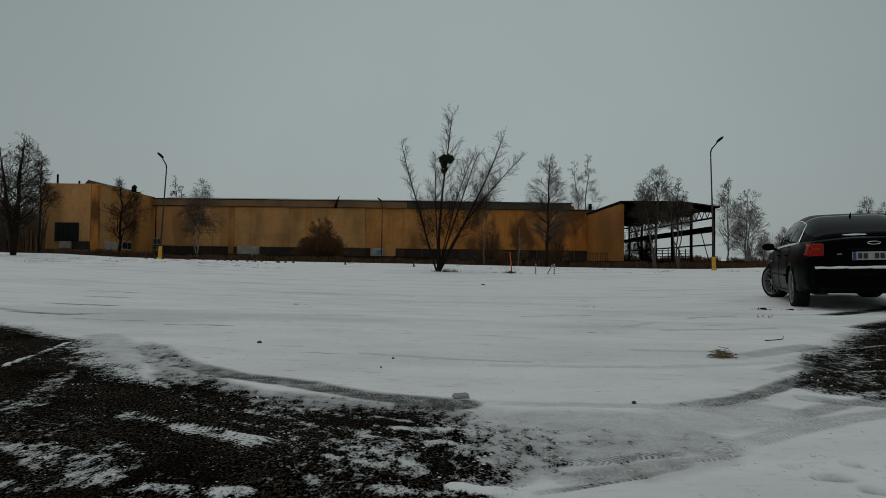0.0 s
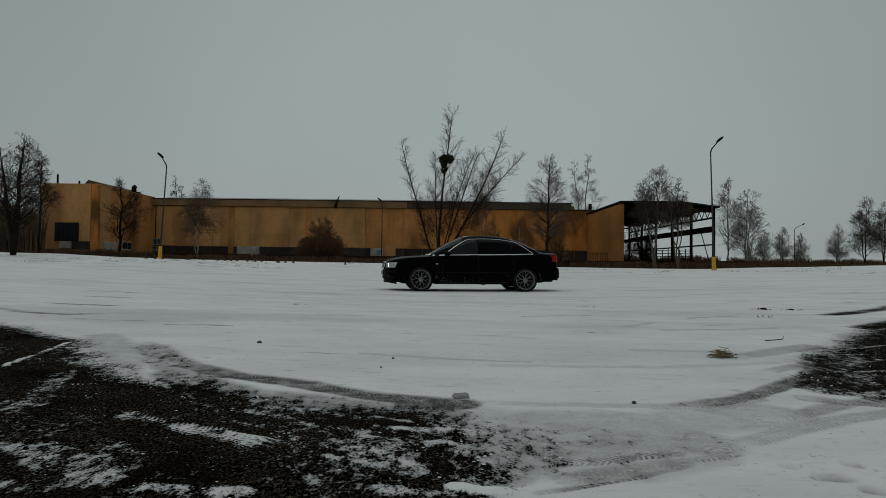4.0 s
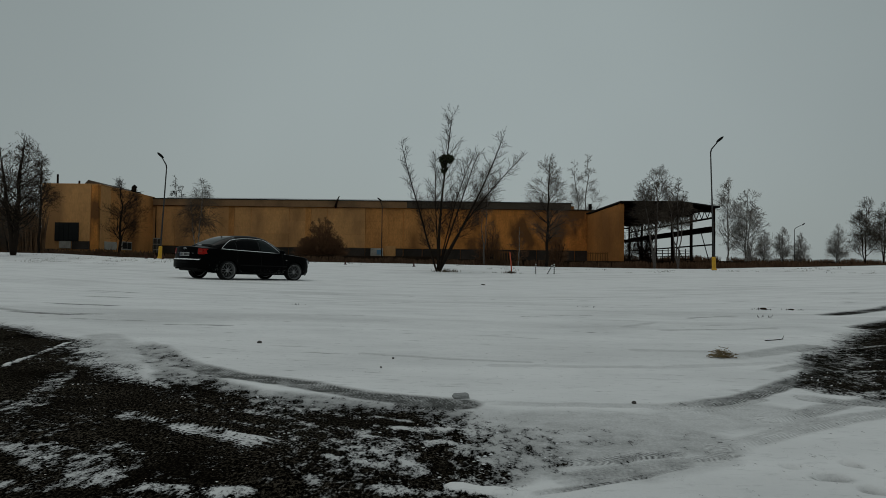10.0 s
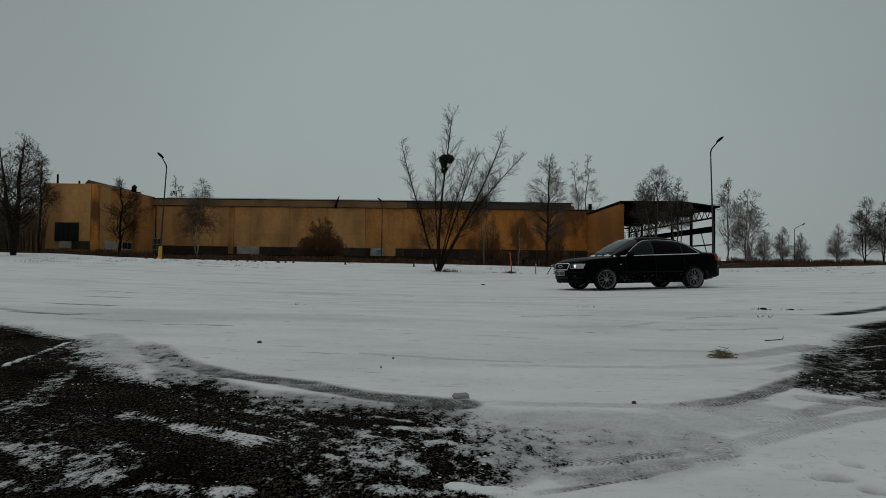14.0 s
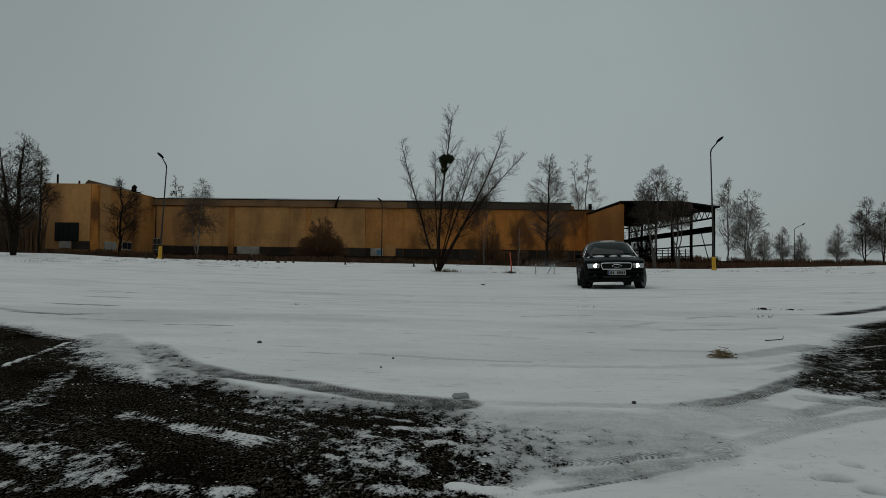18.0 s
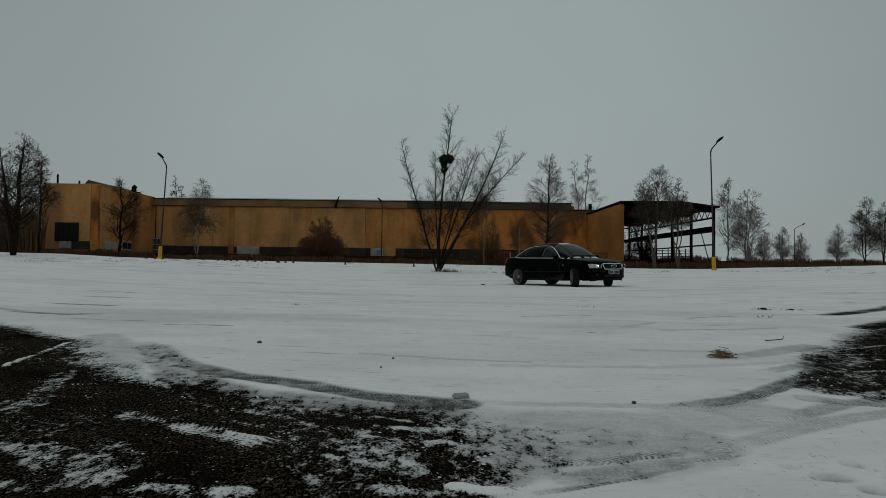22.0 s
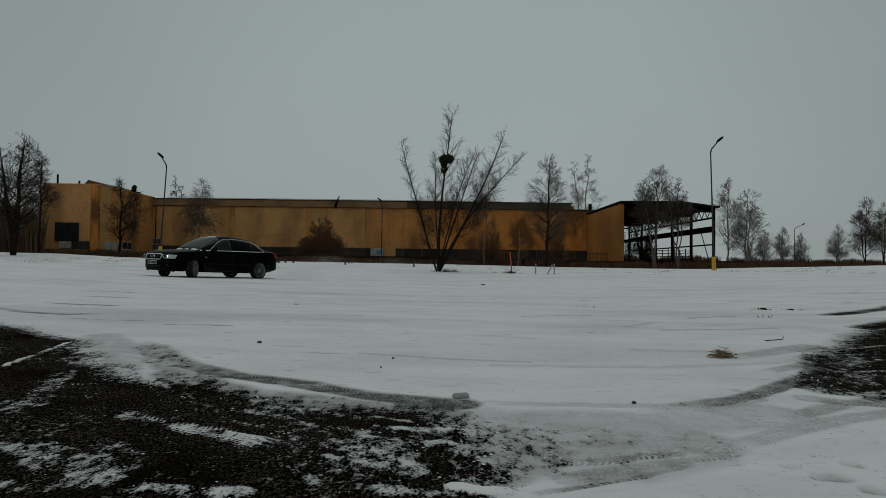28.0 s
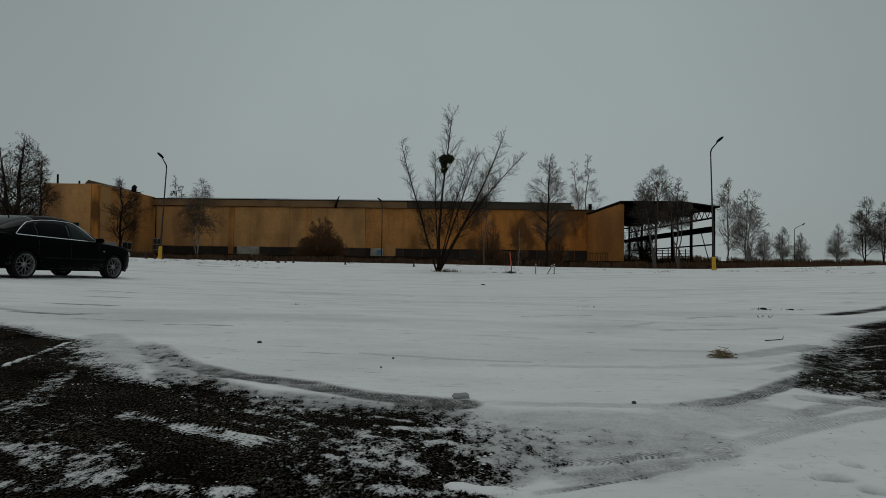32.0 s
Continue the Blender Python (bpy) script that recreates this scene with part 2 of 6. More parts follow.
BARE_NEAR = [(-15.5, 11.2), (-9, 7.4), (-4.6, 5.6), (-3.38, 4.77), (-3.05, 4.51), (-2.65, 4.2), (-2.4, 4.1), (-2.13, 3.59), (-1.86, 3.25), (-1.43, 2.93), (-1.18, 2.77),
             (-0.94, 2.53), (-0.8, 2.45), (-0.62, 2.42), (-0.38, 2.38), (-0.09, 2.34), (0.03, 2.25), (0.07, 2.06), (0.12, 1.9), (0.13, 1.55), (0.15, 1.0), (0.5, 0.1), (0.3, -1.2), (0.9, -2.6), (0.2, -4.4), (-1.6, -5.2), (-3.9, -4.7), (-6.6, -5.6), (-10.4, -3.9), (-13.2, -1.2), (-17.5, 3.6)]
BARE_SIDE = [(2.72, 4.33), (3.3, 5.04), (4.1, 5.95), (4.85, 6.7), (6.5, 8.0), (7.6, 7.6), (5.01, 5.0), (2.9, 3.25), (2.25, 2.93), (1.98, 2.86), (1.9, 3.02), (2.1, 3.4), (2.4, 3.86)]
TRACKS = [  # centre line, half width, how worn to grey slush, how bare, depth of the tread's ribs
    ([(-1.9, 3.98), (-1.67, 3.69), (-1.5, 3.48)], 0.06, 0.42, 0.06, 0.1),
    ([(-1.52, 3.5), (-1.31, 3.24), (-0.98, 3.0), (-0.71, 2.89), (-0.48, 2.74), (-0.29, 2.62), (-0.12, 2.56), (0.08, 2.5)], 0.078, 1.0, 0.10, 0.16),
    ([(-1.77, 3.81), (-1.34, 3.15), (-1.04, 2.8), (-0.81, 2.6), (-0.59, 2.53), (-0.42, 2.48), (-0.23, 2.4), (0.02, 2.36)], 0.10, 0.55, 0.24, 0.0),
    ([(-2.35, 4.3), (-1.95, 3.75), (-1.6, 3.3)], 0.12, 0.32, 0.08, 0.0),
    ([(-1.3, 3.02), (-1.0, 2.72), (-0.8, 2.5)], 0.11, 0.5, 0.3, 0.0),
    ([(0.87, 2.495), (1.06, 2.56), (1.26, 2.68), (1.52, 2.905), (1.86, 3.22), (2.15, 3.52)], 0.055, 0.85, 0.12, 0.55), ([(0.96, 2.42), (1.16, 2.53), (1.37, 2.69)], 0.035, 0.45, 0.0, 0.4),
    ([(0.11, 2.54), (0.38, 2.5), (0.63, 2.5), (0.93, 2.53)], 0.04, 0.28, 0.0, 0.2),
    ([(0.36, 1.815), (0.5, 1.84), (0.61, 1.885), (0.72, 1.92)], 0.035, 0.6, 0.10, 0.6), ([(0.34, 1.665), (0.49, 1.74), (0.6, 1.785), (0.69, 1.82)], 0.06, 0.55, 0.05, 0.15),
    ([(0.69, 1.835), (0.8, 1.88), (0.89, 1.92)], 0.03, 0.5, 0.0, 0.4),
    ([(0.24, 1.55), (0.41, 1.63), (0.52, 1.685), (0.69, 1.78)], 0.016, 0.7, 0.05, 0.4),
    ([(1.23, 2.35), (1.42, 2.45), (1.69, 2.63), (1.97, 2.77)], 0.055, 0.5, 0.06, 0.5), ([(1.62, 2.74), (1.74, 2.67), (1.9, 2.63)], 0.07, 0.55, 0.14, 0.45),
    ([(0.89, 1.97), (1.08, 2.095), (1.3, 2.245), (1.55, 2.385), (1.76, 2.47), (2.2, 2.7)], 0.05, 0.36, 0.0, 0.55),
    ([(0.24, 1.95), (0.45, 1.97), (0.8, 2.07)], 0.17, 0.40, 0.09, 0.0), ([(0.1, 2.35), (0.3, 2.15), (0.55, 2.1)], 0.13, 0.24, 0.12, 0.0),
    ([(0.2, 1.7), (0.3, 1.85), (0.28, 2.1)], 0.10, 0.45, 0.25, 0.0), ([(0.35, 2.22), (0.8, 2.25), (1.3, 2.42)], 0.17, 0.32, 0.0, 0.0), ([(0.3, 1.72), (0.55, 1.74), (0.8, 1.88)], 0.09, 0.26, 0.05, 0.0),
    ([(1.72, 3.88), (2.12, 4.13), (2.77, 4.65)], 0.085, 0.42, 0.04, 0.5), ([(1.8, 3.45), (2.08, 3.65), (2.31, 3.84)], 0.05, 0.5, 0.03, 0.5),
    ([(1.8, 2.95), (2.1, 3.45), (2.5, 4.1)], 0.10, 0.55, 0.2, 0.3),
    ([(1.3, 4.16), (1.9, 4.15)], 0.05, 0.25, 0.0, 0.0), ([(0.3, 3.45), (1.2, 3.5), (2.0, 3.75)], 0.05, 0.22, 0.0, 0.0),
    ([(-0.48, 3.78), (0.06, 3.61), (0.5, 3.6)], 0.03, 0.3, 0.0, 0.0),
    ([(-4.93, 8.83), (-4.53, 8.96)], 0.075, 0.85, 0.1, 0.0), ([(-4.34, 6.92), (-3.68, 6.97)], 0.055, 0.9, 0.15, 0.0), ([(-3.88, 5.72), (-3.45, 5.65), (-3.21, 5.8)], 0.055, 0.95, 0.2, 0.0),
    ([(-2.22, 5.06), (-1.74, 5.1)], 0.035, 0.75, 0.1, 0.0), ([(-3.14, 5.31), (-2.6, 5.38)], 0.03, 0.5, 0.0, 0.0), ([(0.89, 6.88), (1.32, 7.16), (1.75, 7.36)], 0.032, 0.85, 0.1, 0.0),
    ([(1.69, 5.78), (2.19, 6.4)], 0.05, 0.3, 0.0, 0.0), ([(-1.28, 6.34), (-0.83, 6.42)], 0.03, 0.4, 0.0, 0.0), ([(-4.4, 6.05), (-3.9, 5.78)], 0.05, 0.6, 0.1, 0.0),
    ([(-6.09, 10.95), (-5.34, 10.73)], 0.06, 0.9, 0.1, 0.0), ([(-2.46, 10.28), (-0.61, 10.69)], 0.07, 0.35, 0.0, 0.0),
    ([(2.87, 7.22), (3.63, 7.74)], 0.05, 0.5, 0.0, 0.0), ([(5.03, 8.07), (5.72, 8.55), (6.55, 9.19), (8.46, 10.87)], 0.12, 1.0, 0.55, 0.0),
    ([(4.22, 6.26), (4.88, 6.85), (6.5, 8.2)], 0.12, 1.0, 0.5, 0.0), ([(2.0, 5.6), (3.2, 6.0)], 0.06, 0.35, 0.0, 0.0)]
PATCHES = [  # snow left lying on the bare asphalt: line, half width, amount
    ([(-1.13, 2.26), (-0.94, 2.16), (-0.75, 2.07), (-0.59, 1.98)], 0.055, 0.62), ([(-1.36, 1.87), (-1.2, 1.85), (-1.03, 1.71), (-0.88, 1.63)], 0.08, 0.44),
    ([(-1.07, 1.56), (-0.95, 1.61)], 0.06, 0.4), ([(-0.72, 1.57), (-0.61, 1.54), (-0.5, 1.55)], 0.045, 0.62), ([(-0.21, 1.83), (-0.13, 1.79), (-0.05, 1.71)], 0.07, 0.6),
    ([(-0.11, 1.58), (0.03, 1.56)], 0.05, 0.5), ([(-0.72, 2.35), (-0.54, 2.27), (-0.43, 2.16), (-0.28, 2.1)], 0.07, 0.44), ([(-0.22, 2.17), (-0.08, 2.15), (0.04, 2.17)], 0.035, 0.58),
    ([(0.04, 1.61), (0.1, 1.59), (0.16, 1.58)], 0.035, 1.3), ([(0.11, 1.88), (0.18, 1.78), (0.23, 1.69)], 0.10, 0.55), ([(-0.02, 2.12), (0.1, 1.98)], 0.09, 0.45), ([(-0.35, 1.75), (-0.25, 1.62)], 0.08, 0.36), ([(-0.3, 1.98), (-0.1, 1.92), (0.1, 1.95)], 0.08, 0.44),
    ([(-1.56, 2.39), (-1.67, 2.64), (-1.77, 2.94)], 0.07, 0.42), ([(-1.72, 2.38), (-1.6, 2.34)], 0.08, 0.45),
    ([(-2.2, 3.15), (-2.25, 3.37), (-2.32, 3.71), (-2.4, 4.1)], 0.015, 0.9), ([(-0.9, 2.42), (-0.75, 2.2), (-0.6, 2.15)], 0.05, 0.34), ([(-1.0, 1.9), (-0.85, 1.75)], 0.05, 0.32),
    ([(2.15, 3.2), (2.4, 3.65), (2.75, 4.2)], 0.10, 0.40), ([(1.95, 2.85), (2.3, 3.05), (2.7, 3.3)], 0.05, 0.55), ([(2.3, 3.5), (2.6, 3.6)], 0.03, 0.55), ([(2.6, 3.9), (3.0, 4.1)], 0.03, 0.5), ([(2.9, 4.5), (3.4, 4.8)], 0.03, 0.5)]


def along(x, y, pts):
    """How far along a line, and how far to its side, each place lies."""
    best, run, off = np.full(x.shape, 1e9), np.zeros(x.shape), np.zeros(x.shape)
    start = 0.0
    for (ax, ay), (bx, by) in zip(pts, pts[1:]):
        ux, uy = bx - ax, by - ay
        n = math.hypot(ux, uy)
        t = np.clip(((x - ax) * ux + (y - ay) * uy) / (n * n), 0, 1)
        d = np.hypot(x - ax - t * ux, y - ay - t * uy)
        side = ((x - ax) * uy - (y - ay) * ux) / n
        closer = d < best
        best, run, off = np.where(closer, d, best), np.where(closer, start + t * n, run), np.where(closer, side, off)
        start += n
    return run + 0.8 * np.abs(off)


def snow_cover(x, y):
    """How much snow lies on the asphalt, how far wear and painted footprint shade grey it, the run of the tread and how
    deep it is cut.
    """
    n = fbm(x * 3.1, y * 3.1, 5, 3) - 0.5
    n2 = fbm(x * 15, y * 12, 4, 9) - 0.5
    c, w, tr, cut = np.ones(x.shape), np.zeros(x.shape), np.zeros(x.shape), np.zeros(x.shape)
    near = (np.abs(x) < 20) & (y > -8) & (y < 14)
    xs, ys = x[near], y[near]
    nn, mm = n[near], n2[near]
    cc, ww, rr, kk = np.ones(xs.shape), np.zeros(xs.shape), np.zeros(xs.shape), np.zeros(xs.shape)
    patchy = fbm(xs * 5.5, ys * 4.0, 4, 15) - 0.5
    low = np.clip(0.10 + 0.13 * np.exp(-((xs + 0.15) / 0.4) ** 2 - ((ys - 1.95) / 0.35) ** 2) + 0.85 * patchy + 0.05 * (xs > 1.5), 0.0, 0.40)
    for outline, wide in ((BARE_NEAR, 0.15), (BARE_SIDE, 0.24)):
        d = poly_dist(xs, ys, outline) + nn * 0.22 + mm * 0.10
        cc = np.minimum(cc, np.clip(0.5 + d / wide * 0.5, low, 1))
    for pts, half, worn, bare, rib in TRACKS:
        d = seg_dist(xs, ys, pts) + nn * half * 0.6
        k = np.clip((half * 1.25 - d) / (half * 0.45), 0, 1)
        cc = cc - bare * k * np.clip(0.8 + mm * 2.4, 0, 1.4) * np.clip(cc * 2, 0, 1)
        here = worn * k * np.clip(0.95 + mm * 0.8, 0, 1)
        if rib:
            total = sum(math.dist(p, q) for p, q in zip(pts, pts[1:]))
            here = here * np.clip(along(xs, ys, pts) / (0.3 * total) + 0.12 + 1.2 * nn, 0, 1)
            on = (k > 0.02) & (here >= ww)
            rr[on] = along(xs[on], ys[on], pts)
            kk[on] = rib
        ww = np.maximum(ww, here)
    for print_, (pts, half, amount) in zip([True] + [False] * 99, PATCHES):
        d = seg_dist(xs, ys, pts) + nn * half * (2.2 if half > 0.045 else 0.8)
        k = np.clip((half * 1.3 - d) / (half * 0.8), 0, 1)
        if print_:
            rr[k > 0.02] = along(xs[k > 0.02], ys[k > 0.02], pts)
            kk[k > 0.02] = 0.6
        cc = np.maximum(cc, amount * k * np.clip(1.0 + mm * 1.6, 0, 1.2))
    # broken smears of snow that the tyres left on the asphalt
    rnd = random.Random(11)
    for k in range(44):
        px, py = rnd.uniform(-0.5, 0.75), rnd.uniform(1.45, 2.3)
        long, half, amount = rnd.uniform(0.02, 0.10), rnd.uniform(0.010, 0.022), rnd.uniform(0.32, 0.60)
        dx, dy = long, -long * rnd.gauss(0.42, 0.15)
        box_ = (np.abs(xs - px) < 0.3) & (np.abs(ys - py) < 0.3)
        d = seg_dist(xs[box_], ys[box_], [(px - dx, py - dy), (px + dx, py + dy)]) + nn[box_] * half * 1.6
        smear = np.clip((half * 1.5 - d) / half, 0, 1)
        cc[box_] = np.maximum(cc[box_], amount * smear * np.clip(1.0 + mm[box_] * 1.8, 0, 1.2))
    # short scuffs and wind ripples
    rnd = random.Random(64)
    for k in range(600):
        py = 2.7 + 11 * rnd.random() ** 1.2
        px = rnd.uniform(-0.75, 0.78) * py
        if k < 90:
            lx, ly, worn = rnd.uniform(0.012, 0.04) * py, rnd.uniform(0.0012, 0.003) * py, rnd.uniform(0.2, 0.8)
        else:
            lx, ly, worn = rnd.uniform(0.003, 0.016) * py, rnd.uniform(0.0010, 0.0024) * py, rnd.uniform(0.15, 0.55)
        tilt = rnd.gauss(0.0, 0.15)
        box_ = (np.abs(xs - px) < 3 * lx) & (np.abs(ys - py) < 3 * ly + 0.5 * lx)
        u, q = xs[box_] - px, ys[box_] - py - tilt * (xs[box_] - px)
        ww[box_] = np.maximum(ww[box_], worn * np.exp(-(u / lx) ** 2 - (q / ly) ** 2))
    # footprint hollows: their shade is painted in as darker snow
    for fx, fy, r in ((1.014, 1.80, 0.018), (1.03, 1.705, 0.02), (1.09, 1.715, 0.036), (1.204, 1.83, 0.026), (1.13, 1.62, 0.034)):
        ww = np.maximum(ww, 0.75 * np.exp(-(((xs - fx) / r) ** 2 + ((ys - fy) / (0.9 * r)) ** 2) ** 1.5))
    c[near], w[near], tr[near], cut[near] = np.clip(cc, 0, 1), ww, rr, kk
    # windblown thin places over the yard, in streaks
    streak = fbm(x * 0.35, y * 1.3, 4, 21)
    w = np.maximum(w, np.clip((streak - 0.54) * 0.8, 0, 0.20) * (y < 60) * np.clip((y - 2.5) / 3, 0, 1))
    # behind the bank the snow lies in patches on dead grass
    back = np.clip((y - 50.6) / 1.2, 0, 1)
    c = c * (1 - back * 0.9)
    return np.clip(c, 0, 1), w, tr, cut


def spaced(stops):
    """Grid lines from (start, end, count) runs, growing evenly within each run."""
    out = []
    for a, b, n in stops:
        out.extend(np.linspace(a, b, n, endpoint=False))
    return np.array(out + [stops[-1][1]])


def build_ground():
    gx = np.concatenate([-np.geomspace(3000, 40, 14), -np.geomspace(38, 3.6, 90), np.linspace(-3.5, -1.85, 110)[:-1], np.linspace(-1.85, 1.85, 400)[:-1], np.linspace(1.85, 3.5, 110),
                         np.geomspace(3.6, 38, 90), np.geomspace(40, 3000, 14)])
    gy = np.concatenate([spaced([(-3000, -60, 6), (-60, -8, 8), (-8, 1.0, 70)])[:-1], np.geomspace(1.0, 9.0, 420)[:-1],
                         np.geomspace(9, 60, 230)[:-1], np.geomspace(60, 4000, 26)])
    X, Y = np.meshgrid(gx, gy)
    cover, wear_shade, tread, cut = snow_cover(X, Y)
    Z = lie(X, Y)
    close = np.clip((16 - Y) / 10, 0, 1) * (np.abs(X) < 12)
    lumps = (fbm(X * 1.1, Y * 1.6, 4, 5) - 0.5) * (0.014 + 0.010 * close) + (fbm(X * 9, Y * 9, 3, 7) - 0.5) * 0.007 * close
    Z = Z + (0.010 * np.clip(cover * 2.2 - 1.2, 0, 1) - 0.003 * wear_shade * (Y < 14) + lumps * np.clip(cover * 2.5 - 1.3, 0.1, 1) * np.clip(cover + 0.1, 0, 1)) * (Y > -8) * np.clip((70 - Y) / 20, 0, 1)
    # footprints pressed into the deeper snow beside the camera
    for fx, fy, long, wide, ang in ((1.02, 1.81, 0.05, 0.03, 0.3), (1.075, 1.725, 0.07, 0.04, 0.15), (1.21, 1.84, 0.034, 0.045, 0.4), (1.13, 1.63, 0.06, 0.04, 0.4)):
        c, s = math.cos(ang), math.sin(ang)
        u, v = (X - fx) * c + (Y - fy) * s, -(X - fx) * s + (Y - fy) * c
        Z = Z - 0.026 * np.exp(-((u / (0.6 * long)) ** 2 + (v / (0.66 * wide)) ** 2) ** 1.4)
    ny, nx = X.shape
    verts = np.stack([X, Y, Z], -1).reshape(-1, 3)
    idx = np.arange(ny * nx).reshape(ny, nx)
    faces = np.stack([idx[:-1, :-1], idx[:-1, 1:], idx[1:, 1:], idx[1:, :-1]], -1).reshape(-1, 4)
    me = bpy.data.meshes.new("ground")
    me.vertices.add(len(verts))
    me.vertices.foreach_set("co", verts.ravel())
    me.loops.add(faces.size)
    me.loops.foreach_set("vertex_index", faces.ravel().astype(np.int32))
    me.polygons.add(len(faces))
    me.polygons.foreach_set("loop_start", np.arange(0, faces.size, 4, dtype=np.int32))
    me.polygons.foreach_set("use_smooth", np.ones(len(faces), bool))
    me.update(calc_edges=True)
    wr = me.attributes.new("wear_shade", "FLOAT", "POINT")
    wr.data.foreach_set("value", wear_shade.ravel().astype(np.float32))
    for name, field in (("tread", tread), ("cut", cut)):
        ar = me.attributes.new(name, "FLOAT", "POINT")
        ar.data.foreach_set("value", field.ravel().astype(np.float32))
    at = me.attributes.new("cover", "FLOAT", "POINT")
    at.data.foreach_set("value", cover.ravel().astype(np.float32))
    return me


def ground_material():
    m = bpy.data.materials.new("snow_over_asphalt")
    m.use_nodes = True
    nt = m.node_tree
    b = nt.nodes["Principled BSDF"]
    L = nt.links.new

    def node(kind, **kw):
        n = nt.nodes.new(kind)
        for k, v in kw.items():
            n.inputs[k.replace("_", " ")].default_value = v
        return n
    tc = node("ShaderNodeTexCoord")
    at = node("ShaderNodeAttribute")
    at.attribute_name = "cover"
    grain = node("ShaderNodeTexNoise", Scale=92.0, Detail=4.0, Roughness=0.62)
    fine = node("ShaderNodeTexNoise", Scale=190.0, Detail=4.0, Roughness=0.7)
    broad = node("ShaderNodeTexNoise", Scale=2.2, Detail=5.0)
    stretch = node("ShaderNodeMapping")
    stretch.inputs["Scale"].default_value = (0.4, 1.0, 1.0)
    drift = node("ShaderNodeTexNoise", Scale=2.4, Detail=6.0, Roughness=0.6)
    comb = node("ShaderNodeMapping")
    comb.inputs["Scale"].default_value = (1.25, 0.8, 1.0)
    L(tc.outputs["Object"], comb.inputs[0])
    L(comb.outputs[0], grain.inputs["Vector"])
    for n in (fine, broad):
        L(tc.outputs["Object"], n.inputs["Vector"])
    L(tc.outputs["Object"], stretch.inputs[0])
    L(stretch.outputs[0], drift.inputs["Vector"])
    # edge of the snow broken up by grain
    s1 = node("ShaderNodeMath")
    s1.operation = "MULTIPLY_ADD"
    L(grain.outputs["Fac"], s1.inputs[0])
    s1.inputs[1].default_value = 1.25
    clot = node("ShaderNodeTexNoise", Scale=24.0, Detail=3.0, Roughness=0.55)
    L(comb.outputs[0], clot.inputs["Vector"])
    s0 = node("ShaderNodeMath")
    s0.operation = "MULTIPLY_ADD"
    L(clot.outputs["Fac"], s0.inputs[0])
    s0.inputs[1].default_value, s0.inputs[2].default_value = 1.3, -1.28
    L(s0.outputs[0], s1.inputs[2])
    s2 = node("ShaderNodeMath")
    s2.operation = "MULTIPLY_ADD"
    L(fine.outputs["Fac"], s2.inputs[0])
    s2.inputs[1].default_value = 0.6
    L(s1.outputs[0], s2.inputs[2])
    s3 = node("ShaderNodeMath")
    s3.operation = "ADD"
    L(s2.outputs[0], s3.inputs[0])
    L(at.outputs["Fac"], s3.inputs[1])
    # ribs across the tyre tracks
    run = node("ShaderNodeAttribute")
    run.attribute_name = "tread"
    deep = node("ShaderNodeAttribute")
    deep.attribute_name = "cut"
    ph = node("ShaderNodeMath")
    ph.operation = "MULTIPLY_ADD"
    L(run.outputs["Fac"], ph.inputs[0])
    wob = node("ShaderNodeMath")
    wob.operation = "MULTIPLY"
    L(clot.outputs["Fac"], wob.inputs[0])
    wob.inputs[1].default_value = 6.0
    L(wob.outputs[0], ph.inputs[2])
    ph.inputs[1].default_value = 290.0
    sn = node("ShaderNodeMath")
    sn.operation = "SINE"
    L(ph.outputs[0], sn.inputs[0])
    lug = node("ShaderNodeMath")
    lug.operation = "MULTIPLY"
    L(sn.outputs[0], lug.inputs[0])
    L(deep.outputs["Fac"], lug.inputs[1])
    s4 = node("ShaderNodeMath")
    s4.operation = "MULTIPLY_ADD"
    L(lug.outputs[0], s4.inputs[0])
    s4.inputs[1].default_value = 0.26
    L(s3.outputs[0], s4.inputs[2])
    edge = node("ShaderNodeMapRange")
    edge.inputs["From Min"].default_value, edge.inputs["From Max"].default_value = 0.70, 0.97
    L(s4.outputs[0], edge.inputs["Value"])
    # asphalt: dark, wet, with aggregate
    vor = node("ShaderNodeTexVoronoi", Scale=130.0)
    L(tc.outputs["Object"], vor.inputs["Vector"])
    asp = node("ShaderNodeValToRGB")
    asp.color_ramp.elements[0].color, asp.color_ramp.elements[1].color = (0.0008, 0.0007, 0.0006, 1), (0.145, 0.124, 0.095, 1)
    asp.color_ramp.elements[0].position, asp.color_ramp.elements[1].position = 0.49, 0.68
    blend = node("ShaderNodeMixRGB")
    blend.inputs[0].default_value = 0.5
    L(fine.outputs["Fac"], blend.inputs[1])
    L(grain.outputs["Fac"], blend.inputs[2])
    L(blend.outputs[0], asp.inputs[0])
    dust = node("ShaderNodeMixRGB")
    dust.inputs[2].default_value = (0.0035, 0.0028, 0.002, 1)
    du = node("ShaderNodeMapRange")
    du.inputs["From Min"].default_value, du.inputs["From Max"].default_value, du.inputs["To Max"].default_value = 0.46, 0.62, 0.75
    L(broad.outputs["Fac"], du.inputs["Value"])
    L(du.outputs[0], dust.inputs[0])
    L(asp.outputs[0], dust.inputs[1])
    asp = dust
    # snow: slightly grey, dirtier where thin
    snow = node("ShaderNodeMixRGB")
    snow.inputs[1].default_value, snow.inputs[2].default_value = (0.71, 0.72, 0.725, 1), (0.82, 0.83, 0.835, 1)
    dr = node("ShaderNodeMapRange")
    dr.inputs["From Min"].default_value, dr.inputs["From Max"].default_value = 0.32, 0.6
    L(drift.outputs["Fac"], dr.inputs["Value"])
    L(dr.outputs[0], snow.inputs[0])
